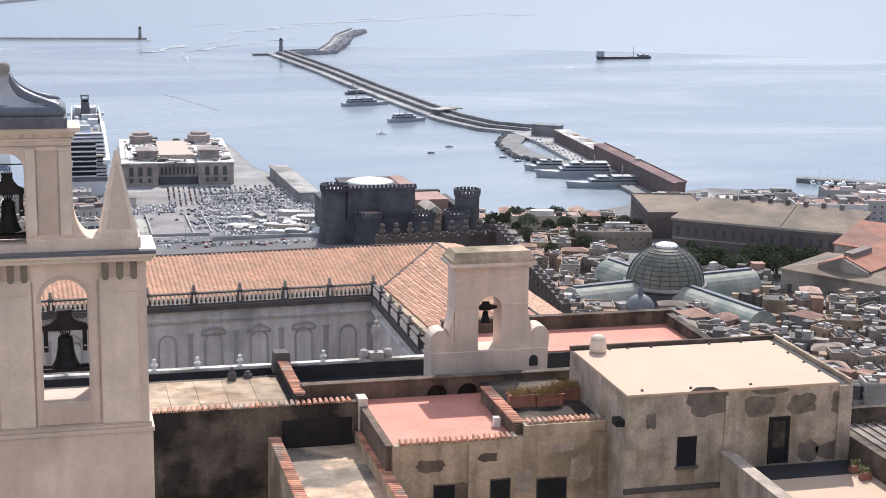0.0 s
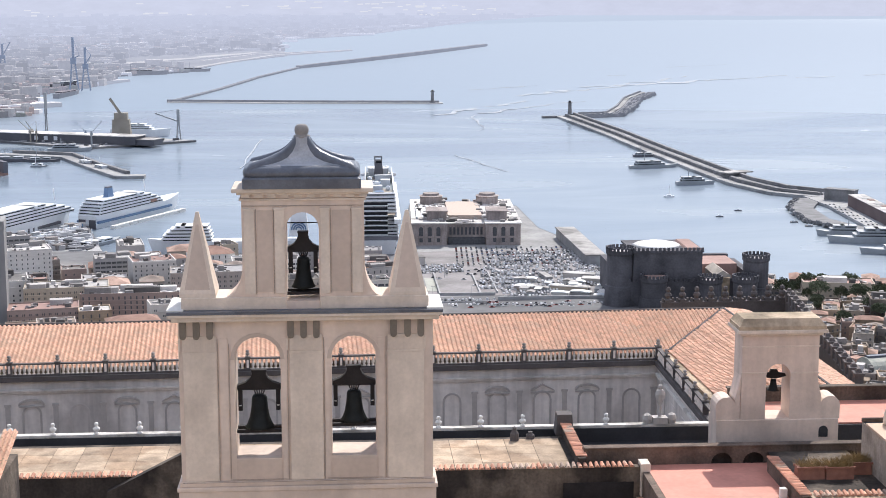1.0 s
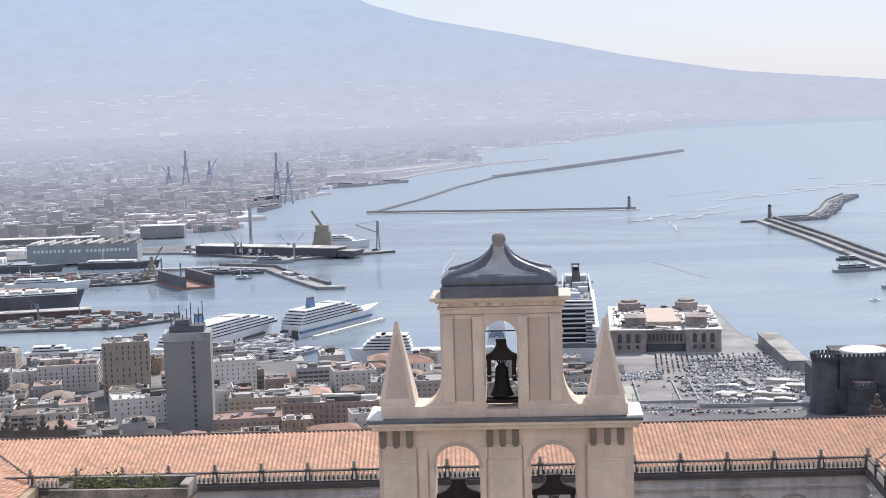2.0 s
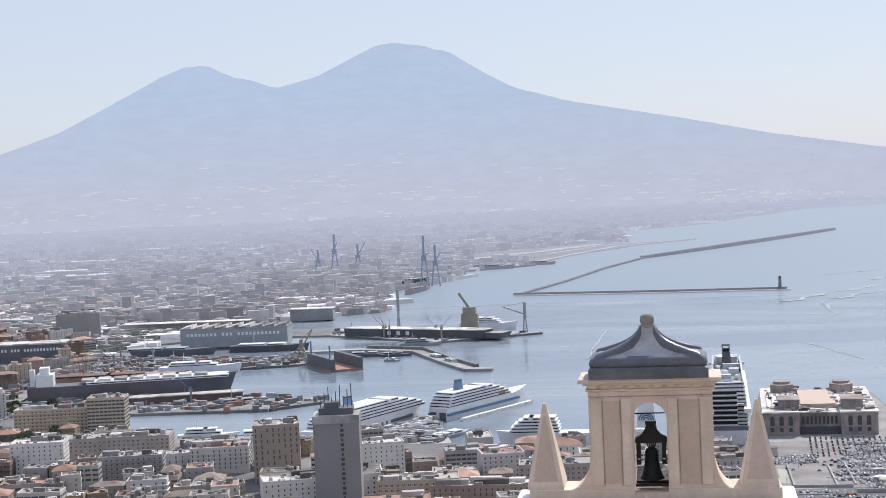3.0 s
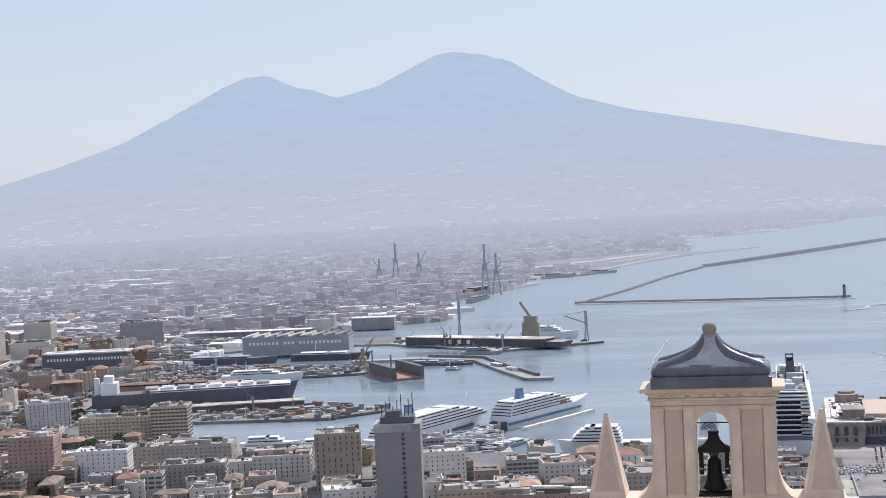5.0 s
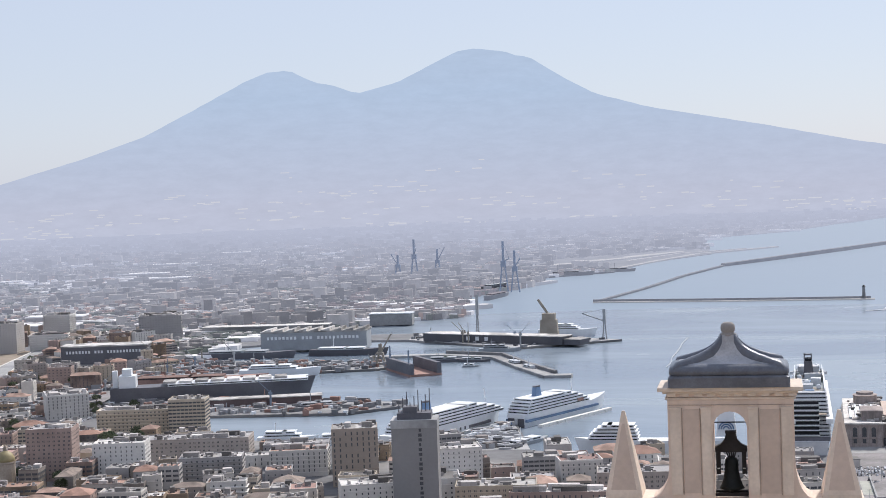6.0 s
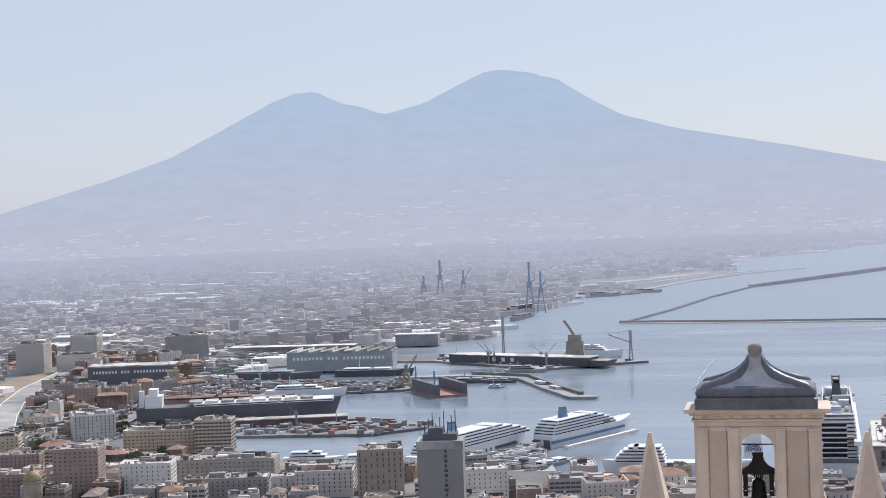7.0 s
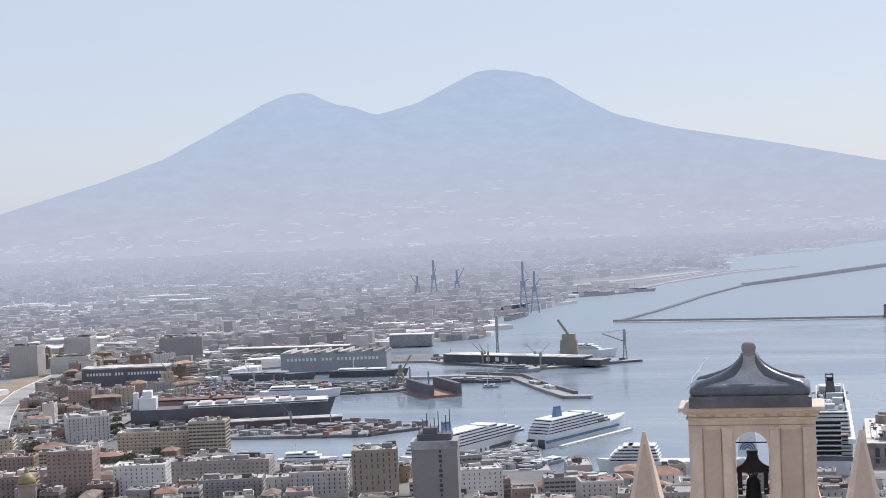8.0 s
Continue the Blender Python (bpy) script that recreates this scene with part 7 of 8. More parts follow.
LAND = [(-250, 1256, 34, 30, 31, 18, 5, 0, "white apartment building with balconies"), (-185, 1270, 30, 26, 21, 12, 4, 0, "dark apartment building with a cluttered roof"), (-150, 1240, 34, 28, 24, 16, 5, 2, "white apartment building with a pink roof"),
        (-150, 1133, 76, 22, 18, 3, 6, 0, "long white-topped brick building"), (-645, 1530, 80, 22, 24, 10, 3, 0, "long ochre building with a flat roof"), (-587, 1528, 38, 28, 35, 10, 3, 0, "ochre tower-like harbour building"),
        (-619, 1278, 40, 30, 45, 12, 6, 3, "dark red-brown apartment block with windows"), (-776, 1640, 46, 50, 27, 30, 5, 0, "pale gabled grain silo building"), (-1200, 2330, 46, 40, 48, 8, 0, 3, "tall brown hotel block by the road"), (-1190, 2505, 46, 36, 46, 8, 5, 0, "tall white-banded office block"),
        (-1130, 2340, 60, 34, 28, 20, 5, 4, "white building with a red roof"), (-992, 2470, 70, 60, 45, 20, 4, 3, "big dark block near the railway"), (-521, 1375, 100, 34, 20, 10, 2, 3, "flat brown hall with a greenish roof"), (-473, 1280, 54, 26, 19, 14, 4, 0, "grey office block with a glass front"),
        (-400, 1300, 50, 30, 22, 12, 5, 4, "pale building with a rounded red roof"), (-300, 1160, 50, 30, 20, 20, 5, 0, "pale curved-roof building with a cluttered roof"), (-255, 1160, 46, 34, 24, 14, 5, 0, "pale palace with a balustraded roof"), (-200, 1140, 60, 28, 22, 8, 3, 0, "palazzo with a white terrace roof"),
        (-205, 1075, 48, 26, 18, 10, 6, 2, "palazzo with a red roof"), (-560, 1290, 46, 28, 30, 12, 5, 0, "grey office block with flat roof"), (-690, 1290, 50, 30, 20, 12, 6, 2, "old building with red roofs"), (-300, 1395, 46, 20, 18, 20, 4, 0, "brown customs house on the quay"),
        (-20, 1330, 110, 22, 14, 0, 4, 3, "low long shed on the quay"), (-60, 1280, 60, 26, 16, 6, 5, 0, "white building with a glass front"), (10, 1290, 60, 30, 12, 4, 6, 2, "brick building with a red roof"), (-100, 1190, 60, 30, 24, 6, 2, 3, "brown apartment building with grey roof"), (-760, 1420, 60, 24, 16, 14, 6, 2, "brick building with a red roof"),
        (-700, 1420, 40, 24, 22, 16, 3, 0, "ochre building beside the road"), (-820, 1500, 50, 30, 22, 20, 3, 3, "ochre building with dark roof"), (-430, 1390, 60, 26, 12, 12, 4, 3, "ochre market hall with an arched roof")]
for x, y, w, d, h, wm, rm in ((482, 1152, 50, 84, 21, palace_wall, brown_roof), (570, 1195, 50, 26, 16, WALLS[2], pale_roof), (630, 1170, 60, 30, 15, WALLS[5], red_roof), (530, 1240, 50, 24, 11, WALLS[5], pale_roof),
                              (382, 1167, 54, 24, 13, WALLS[3], red_roof), (690, 1170, 60, 40, 17, WALLS[0], red_roof), (408, 1085, 56, 28, 14, OLD_WALLS[1], OLD_ROOFS[4]), (700, 1230, 80, 24, 14, WALLS[4], red_roof), (610, 1240, 44, 20, 12, WALLS[4], pale_roof)):
    house(x, y, w, d, h, -12, wm, rm, "harbour_block", "large weathered block near the arsenal", 5.5, 5.0, 3, 0.8, d < 80)
TAKEN = [(-300, 3800, 110), (-400, 3880, 110), (-260, 3950, 100), (-200, 4010, 80), (-460, 3840, 90), (-245, 1075, 30), (-339, 1259, 34)]
for x, y, w, d, h, rz, wi, ri, lb in LAND:
    house(x, y, w, d, h, rz, WALLS[wi], ROOFS[ri], "city_building", lb)
    TAKEN.append((x, y, max(w, d) * 0.55))


def free(x, y, r):
    return all((x - a) ** 2 + (y - b) ** 2 > (r + c) ** 2 for a, b, c in TAKEN)


ROAD = [(-800, 1400), (-893, 1643), (-960, 1780), (-1018, 1910), (-1078, 2082), (-1140, 2350)]
VERGE = [(-1056, 1890), (-1118, 2080), (-1185, 2350)]
for line, r in ((ROAD, 22), (VERGE, 42)):
    for (x0, y0), (x1, y1) in zip(line, line[1:]):
        TAKEN += [(x0 + (x1 - x0) * f / 6, y0 + (y1 - y0) * f / 6, r) for f in range(7)]
TAKEN += [(-959, 2120, 70), (-930, 2060, 60), (-1000, 2140, 60)]
made = 0
for _ in range(6000):
    if made > 190:
        break
    y = random.uniform(930, 1680)
    x = random.uniform(-0.53 * y, 0.03 * y)
    w, d = random.uniform(14, 40), random.uniform(14, 26)
    if not inland(x, y) or not inland(x + 25, y + 25) or not inland(x - 20, y + 25) or y > 1560 and x > -800 or (-340 < x < -185 and y > 1300):
        continue
    if not free(x, y, max(w, d) * 0.5):
        continue
    TAKEN.append((x, y, max(w, d) * 0.5))
    h = random.uniform(9, 19) if y < 1400 else random.uniform(7, 14)
    house(x, y, w, d, h, random.choice((8, 12, 15, 20, 102)), random.choice(WALLS + OLD_WALLS), random.choice(ROOFS + OLD_ROOFS), "apartment_building", random.choice(("pale flat-roofed apartment building", "weathered city building with roof huts", "plain city block with rows of windows")), 5.2, 4.0, 3, 0.5, True, random.random() < 0.35)
    made += 1
TAKEN += [(-800, 1600, 55), (-815, 1680, 50), (-830, 1750, 40), (-850, 1820, 35)]
made = 0
for _ in range(4000):
    if made > 120:
        break
    y = random.uniform(1640, 2560)
    x = random.uniform(-0.53 * y, -0.4 * y)
    if y < 2000 and x > -850:
        continue
    w, d = random.uniform(14, 44), random.uniform(12, 22)
    if not inland(x, y) or not inland(x + 25, y) or not inland(x + 10, y + 25) or not free(x, y, max(w, d) * 0.48):
        continue
    TAKEN.append((x, y, max(w, d) * 0.48))
    house(x, y, w, d, random.choice((7, 9, 11, 14, 18, 24)), random.choice((8, 12, 20, 36, 55, 102)), random.choice(WALLS + OLD_WALLS[3:]), random.choice(ROOFS), "apartment_building", random.choice(("pale harbour-side building with a cluttered roof", "weathered block beside the raised road")), 4.6, 3.6, 5, 0.5, True, random.random() < 0.3)
    made += 1
# the dense old quarter behind the gallery and theatre
TAKEN += [(347, 832, 30), (470, 850, 50), (530, 900, 55), (480, 1040, 70), (540, 1000, 60), (310, 835, 14), (285, 836, 14), (262, 838, 10), (372, 806, 14), (388, 784, 14), (400, 768, 12), (375, 838, 12), (398, 842, 12), (332, 858, 12), (258, 1150, 70), (292, 740, 11)]
# trees between palace and gallery, and along the quays
def tree(x, y, h, r, kind="tree"):
    t = thing(kind, "dark green broad-crowned city tree", "tree", x, y, land(x, y), random.uniform(0, 360), group="city trees")
    bm = lathe(bmesh.new(), [(0.6, 0), (0.4, h * 0.35), (0.2, h * 0.7)], 7)
    for k in range(4):
        q = k * 1.6
        rod(bm, (0, 0, h * 0.35), (r * 0.5 * math.cos(q), r * 0.5 * math.sin(q), h * 0.65), 0.16, 5)
    part("trunk", bm, bark, t)
    bm = bmesh.new()
    for _ in range(360):
        q, el, rr = random.uniform(0, 6.28), random.uniform(-0.35, 1.4), random.uniform(0.55, 1.0)
        rr *= 0.8 + 0.35 * noise.noise((math.cos(q) * 1.5 + x, math.sin(q) * 1.5, el))
        c = Vector((r * rr * math.cos(q) * math.cos(el), r * rr * math.sin(q) * math.cos(el), h * 0.62 + r * 0.75 * rr * math.sin(el)))
        for _ in range(3):
            u = Vector((random.uniform(-1, 1), random.uniform(-1, 1), random.uniform(-1, 1))).normalized() * random.uniform(0.4, 0.9)
            v = u.orthogonal().normalized() * 0.5
            o = c + Vector((random.uniform(-0.7, 0.7), random.uniform(-0.7, 0.7), random.uniform(-0.5, 0.5)))
            bm.faces.new([bm.verts.new(o + s) for s in (u, v, -u, -v)])
    part("crown", bm, tree_leaf, t)
    return t


t0 = tree(400, 935, 20, 10)
t1 = tree(424, 940, 17, 8.5)
for k in range(64):
    if k < 44:
        x, y = random.uniform(392, 500), random.uniform(915, 985)
    elif k < 56:
        x, y = random.uniform(330, 440), random.uniform(1090, 1190)
    else:
        x, y = random.uniform(-760, -600), random.uniform(1380, 1480)
    TAKEN.append((x, y, 2))
    copy_thing(random.choice((t0, t1)), pose(x, y, land(x, y) - 0.5, 0, 0, random.uniform(0, 360)))

made = 0
for _ in range(16000):
    if made > 290:
        break
    y = random.uniform(520, 1010)
    x = y * random.uniform(0.24, 0.66)
    w, d = random.uniform(8, 20), random.uniform(8, 16)
    r = max(w, d) * 0.42
    if not free(x, y, r) or y > 905 and x > 370:
        continue
    TAKEN.append((x, y, r))
    house(x, y, w, d, random.uniform(8, 15), random.choice((-20, -14, 30, 62, 5)), random.choice(OLD_WALLS), random.choice(OLD_ROOFS), "old_town_house", random.choice(("old town house with a flat roof terrace", "crowded old house with a pale roof", "old town house with a reddish roof")), 4.0, 3.8, 2, 0.45, True, random.random() < 0.22)
    made += 1


def old_place():
    y = random.uniform(520, 900)
    x = y * random.uniform(0.24, 0.66)
    return (x, y, land(x, y), 1) if free(x, y, 1.5) else None


for _ in range(400):
    x, y = random.uniform(318, 445), random.uniform(1040, 1225)
    w, d = random.uniform(10, 26), random.uniform(8, 14)
    r = max(w, d) * 0.45
    if not free(x, y, r) or not inland(x + 12, y + 14) or not inland(x - 12, y + 14):
        continue
    TAKEN.append((x, y, r))
    house(x, y, w, d, random.uniform(4, 8), random.choice((-12, -16, 74)), random.choice(OLD_WALLS), random.choice(OLD_ROOFS), "harbour_block", "low old building by the arsenal gate", 4.0, 3.4, 2, 0.5, True, random.random() < 0.4)
for _ in range(70):
    x, y = random.uniform(322, 450), random.uniform(1035, 1200)
    if free(x, y, 2.5) and inland(x, y + 8):
        TAKEN.append((x, y, 2))
        copy_thing(random.choice((t0, t1)), pose(x, y, land(x, y) - 0.8, 0, 0, random.uniform(0, 360)) @ Matrix.Scale(random.uniform(0.5, 0.85), 4))
for _ in range(160):
    y = random.uniform(1200, 2500)
    x = random.uniform(-0.52 * y, -0.42 * y)
    if inland(x, y) and inland(x + 40, y) and free(x, y, 3):
        TAKEN.append((x, y, 2))
        copy_thing(random.choice((t0, t1)), pose(x, y, land(x, y) - 0.5, 0, 0, random.uniform(0, 360)) @ Matrix.Scale(random.uniform(0.5, 0.9), 4))
FILL = old_place
# parked cars on the quay square
bm = B((-2.1, 2.1, -0.85, 0.85, 0.3, 0.85, 0.08))
CAR_BODY = [to_mesh("body", bm.copy(), m) for m in CARS]
bm.free()
CAR_CAB = to_mesh("cabin", B((-1.3, 0.9, -0.78, 0.78, 0.85, 1.45, 0.3)), shade_glass)


def car(x, y, rz, k):
    c = thing("parked_car", ("white car parked on the quay", "grey car parked on the quay", "black car parked on the quay", "red car parked on the quay", "blue car parked on the quay")[k], "car", x, y, land(x, y), rz, group="parked cars")
    piece("body", CAR_BODY[k], c, 0, 0, 0)
    piece("cabin", CAR_CAB, c, 0, 0, 0)


for r in range(13):
    for k in range(22):
        x, y = 100 + k * 4.6 + r * 0.4, 1322 + r * 7.2
        if random.random() < 0.8 and x < 205:
            car(x, y, 88 + random.uniform(-4, 4), random.choice((0, 0, 0, 1, 1, 2, 3, 4)))
for k in range(40):
    car(random.uniform(70, 200), random.uniform(1225, 1310), random.choice((0, 90, 45)), random.choice((0, 0, 1, 2)))
for k in range(30):
    car(-315 + k * 1.4 + random.uniform(-3, 8), 1435 + k * 4 , 70, random.choice((0, 0, 1, 2)))
for r in range(3):
    for k in range(16):
        car(525 + r * 4.5, 1655 - k * 20, -85, random.choice((0, 0, 1)))
lot = part("pavement", plate(bmesh.new(), [(64, 1196), (222, 1196), (222, 1262), (209, 1400), (66, 1394)], 2.6, 3.09), lot_stone)
tagged(lot, "pale asphalt car park on the quay", "pavement", kind="structure")
sq = thing("quay_square", "pale fenced square on the quay", "square", 90, 1235, 3.02, 0, kind="structure")
part("pale_paving", B((-36, 10, -42, 45, -0.5, 0.06)), quay_stone, sq)
part("green_court", B((-22, -12, -20, 35, 0.06, 0.12)), copper, sq)
for k, (x, y, w, d, h) in enumerate(((196, 1262, 26, 9, 4), (206, 1240, 22, 10, 4), (150, 1214, 26, 4, 3), (180, 1212, 30, 4, 3), (168, 1262, 5, 22, 3), (60, 1330, 22, 12, 7))):
    b = thing("kiosk", "low pale-roofed quay building", "kiosk", x, y, 3, -20 if k < 4 else 10, group="quay kiosks")
    part("wall", B((-w / 2, w / 2, -d / 2, d / 2, 0, h)), WALLS[k % 5], b)
    part("roof", B((-w / 2 - 0.5, w / 2 + 0.5, -d / 2 - 0.5, d / 2 + 0.5, h, h + 0.6)), pale_roof, b)

def lot_place():
    x, y = random.uniform(64, 208), random.uniform(1212, 1398)
    return (x, y, 3.1, 1) if inland(x, y) and not (72 < x < 100 and 1195 < y < 1282) else None


LOT = lot_place
# the square in front of the car park: walls round a pale court, market stalls, street and trees
for x0, x1, y0, y1, h in ((76, 120, 1197, 1198.4, 2.2), (76, 77.4, 1198.4, 1286, 2.2), (108, 109.4, 1200, 1280, 1.6), (120, 230, 1176, 1177.2, 3), (60, 118, 1168, 1169, 1.2), (122, 123, 1205, 1290, 1.4)):
    w_ = thing("low_wall", "low pale stone wall round the quay square", "wall", (x0 + x1) / 2, (y0 + y1) / 2, land(x0, y0), group="quay walls")
    part("wall", B(((x0 - x1) / 2, (x1 - x0) / 2, (y0 - y1) / 2, (y1 - y0) / 2, -0.5, h)), quay_stone, w_)
for k in range(26):
    x, y = random.uniform(140, 214), random.uniform(1178, 1252)
    st_ = thing("market_stall", "white-roofed stall on the quay", "stall", x, y, 3, random.choice((-20, -24, 66)), group="quay stalls")
    w, d = random.uniform(5, 16), random.uniform(4, 7)
    part("wall", B((-w / 2, w / 2, -d / 2, d / 2, 0, 2.8)), random.choice((quay_stone, WALLS[5], navy_grey)), st_)
    part("roof", slab(bmesh.new(), [(-w / 2 - 0.5, 2.8), (w / 2 + 0.5, 2.8), (w / 2 + 0.5, 3.1), (0, 3.9), (-w / 2 - 0.5, 3.1)], -d / 2 - 0.5, d / 2 + 0.5), random.choice((white_paint, pale_roof, marble)), st_)
st_road = part("road", plate(bmesh.new(), [(20, 1140), (215, 1136), (215, 1174), (20, 1172)], 2.6, 3.16), asphalt)
tagged(st_road, "grey street in front of the quay square", "road", kind="structure")
for k in range(34):
    car(random.uniform(40, 205), random.choice((1146, 1151, 1160, 1166)), random.choice((0, 180)), random.choice((0, 0, 1, 2, 3)))
for k in range(10):
    lp = thing("street_lamp", "slim grey lamp post on the quay", "lamp", 70 + k * 15.0, 1180 + (k % 2) * 90, 3, group="quay lamps")
    part("pole", rod(bmesh.new(), (0, 0, 0), (0, 0, 11), 0.16, 6), navy_grey, lp)
    part("arm", B((-1.4, 1.4, -0.12, 0.12, 10.8, 11.1)), navy_grey, lp)

# truck and container clutter on the piers
for k in range(26):
    x, y = -312 + k * 1.9 + random.uniform(-10, 10), 1425 + k * 5
    b = thing("lorry", "white lorry waiting on the ferry pier", "lorry", x, y, 3, 65, group="waiting lorries")
    part("trailer", B((-6, 5, -1.3, 1.3, 1, 4)), random.choice((white_paint, navy_grey, pale_roof)), b)
    part("cab", B((5.3, 7.6, -1.2, 1.2, 0.6, 3.4, 0.15)), random.choice((white_paint, blue_paint, rust)), b)


TURNS = (0.12, 0.2, 0.3, 0.45, 0.62, 0.8, 1.0, -0.15, -0.4, 1.25)


def scatter(name, label, mat, count, place, sizes):
    """Many small blocks as one sheet of clutter."""
    verts, faces = [], []
    n = 0
    while n < count:
        p = place()
        if p is None:
            continue
        x, y, z, s = p
        w, d, h = sizes()
        w, d, h = w * s, d * s, (h * random.uniform(0.8, 1.15)) * s
        q = random.choice(TURNS)
        cq, sq_ = math.cos(q), math.sin(q)
        b = len(verts)
        for zz in (z - 2 * s, z + h):
            for ax, ay in ((-w, -d), (w, -d), (w, d), (-w, d)):
                verts.append((x + (ax * cq - ay * sq_) / 2, y + (ax * sq_ + ay * cq) / 2, zz))
        faces += [(b + 4, b + 5, b + 6, b + 7)] + [(b + k, b + (k + 1) % 4, b + 4 + (k + 1) % 4, b + 4 + k) for k in range(4)]
        n += 1
    me = bpy.data.meshes.new(name)
    me.from_pydata(verts, [], faces)
    me.materials.append(mat)
    return tagged(new(name, me), label, "city", kind="stuff")


for mat_, count in ((OLD_ROOFS[0], 340), (OLD_ROOFS[1], 240), (OLD_ROOFS[2], 200), (OLD_WALLS[3], 160), (OLD_WALLS[4], 160)):
    scatter("old_town_roofs", "crowded roofs of the old quarter", mat_, count, FILL, lambda: (random.uniform(3, 9), random.uniform(3, 8), random.uniform(6, 15)))


def parking(name, label, mat, rows):
    """Parked cars too many to count: each a low body with a narrower cabin, side by side along rows."""
    verts, faces = [], []
    for x0, y0, x1, y1 in rows:
        d = Vector((x1 - x0, y1 - y0))
        u = d.normalized()
        v = Vector((-u.y, u.x))
        for k in range(int(d.length / 2.7)):
            if random.random() < 0.22:
                continue
            c = Vector((x0, y0)) + u * (k * 2.7 + 1.2)
            if not inland(c.x, c.y):
                continue
            tall = random.choice((1.0, 1.0, 1.0, 1.1, 1.5))
            for (half, wide, z0, z1, cut) in ((2.15, 0.9, 3.1, 3.1 + 0.9 * tall, 0.95), (1.25, 0.8, 3.1 + 0.9 * tall, 3.1 + 1.5 * tall, 0.75)):
                b = len(verts)
                for z, q in ((z0, 1.0), (z1, cut)):
                    for ax, ay in ((-1, -1), (1, -1), (1, 1), (-1, 1)):
                        p = c + u * (ax * wide * q) + v * (ay * half * q)
                        verts.append((p.x, p.y, z))
                faces += [(b + 4, b + 5, b + 6, b + 7)] + [(b + m, b + (m + 1) % 4, b + 4 + (m + 1) % 4, b + 4 + m) for m in range(4)]
    me = bpy.data.meshes.new(name)
    me.from_pydata(verts, [], faces)
    me.materials.append(mat)
    return tagged(new(name, me), label, "cars", kind="stuff")


parking("parked_cars", "cars along the street and in the near rows", car_mix, [(126, 1182 + 7 * k, 150 + 6 * k, 1183 + 7 * k) for k in range(6)] + [(62, 1176, 120, 1178), (60, 1290, 74, 1292), (80, 1160, 200, 1159)])
parking("parked_cars", "crowded rows of parked cars on the quay", car_mix, [(108 + r * 1.2, 1222 + r * 8.4 - 3.2 * (r % 2), 220, 1232 + r * 8.4 - 3.2 * (r % 2)) for r in range(20)]
        + [(206 + k * 7, 1240, 208 + k * 7, 1400) for k in range(2)] + [(66, 1292 + k * 6, 104, 1296 + k * 6) for k in range(6)])


def far_place(lo, hi, keep=None):
    def pick():
        u = random.random()
        d = 1 / ((1 / lo) + u * (1 / hi - 1 / lo))
        q = radians(random.uniform(-31, 9))
        c = shrink(d)
        x, y = c * math.sin(q), c * math.cos(q)
        if not inland(x, y) or (x > -850 and y < 2600) or not free(x, y, 12) or (keep and not keep(x, y)):
            return None
        return x, y, land(x, y), c / d
    return pick


def belt(seed, level, sx=0.0022, sy=0.0065):
    """Districts strung out along the shore: true where this kind of thing gathers."""
    return lambda x, y: noise.noise((x * sx + seed, y * sy, seed)) > level


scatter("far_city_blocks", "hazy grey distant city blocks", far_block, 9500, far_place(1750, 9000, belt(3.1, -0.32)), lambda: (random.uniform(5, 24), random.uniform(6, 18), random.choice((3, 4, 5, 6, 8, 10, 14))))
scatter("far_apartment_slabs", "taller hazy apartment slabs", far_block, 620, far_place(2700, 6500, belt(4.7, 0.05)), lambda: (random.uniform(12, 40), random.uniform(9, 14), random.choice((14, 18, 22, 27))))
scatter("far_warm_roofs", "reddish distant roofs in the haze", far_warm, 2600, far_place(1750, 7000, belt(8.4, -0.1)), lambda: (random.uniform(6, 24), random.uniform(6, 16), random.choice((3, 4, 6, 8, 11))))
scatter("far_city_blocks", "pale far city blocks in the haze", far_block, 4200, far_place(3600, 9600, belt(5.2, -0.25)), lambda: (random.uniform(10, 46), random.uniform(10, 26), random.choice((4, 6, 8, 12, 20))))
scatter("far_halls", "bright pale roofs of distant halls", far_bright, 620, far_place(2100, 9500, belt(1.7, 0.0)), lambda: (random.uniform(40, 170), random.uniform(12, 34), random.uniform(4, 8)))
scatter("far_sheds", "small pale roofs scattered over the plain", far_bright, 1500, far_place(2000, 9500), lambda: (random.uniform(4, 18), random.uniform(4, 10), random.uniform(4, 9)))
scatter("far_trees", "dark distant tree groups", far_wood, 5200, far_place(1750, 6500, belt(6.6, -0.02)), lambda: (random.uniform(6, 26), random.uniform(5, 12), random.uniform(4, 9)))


# towns strung along the volcano's lower slopes, haze and roof glint painted as glow
def slope_place():
    q, f = random.uniform(-31, 6), random.random() ** 1.7 * 0.42
    top = 250 + 4760 * math.tan(radians(crest(q)))
    r = 4690 + 70 * f - 6
    z = (250 - 4690 * math.tan(radians(1.75))) * (1 - f) + top * f
    x, y = r * math.sin(radians(q)), r * math.cos(radians(q))
    return (x, y, z, 1) if belt(2.3, -0.05, 0.004, 0.02)(x, z * 4) else None


slope_glow = hazed("slope_town_glow", (0.8, 0.78, 0.76), 0.1, 0.01, 0.3, most=0.94, air=(0.6, 0.615, 0.69))
scatter("slope_towns", "hazy towns on the volcano slopes, roof glint painted as glow", slope_glow, 330, slope_place, lambda: (random.uniform(5, 40), random.uniform(2, 4), random.uniform(0.5, 1.6)))


def quay_place():
    x, y = random.uniform(-900, -380), random.uniform(1640, 2230)
    return (x, y, 3, 1) if inland(x, y) else None


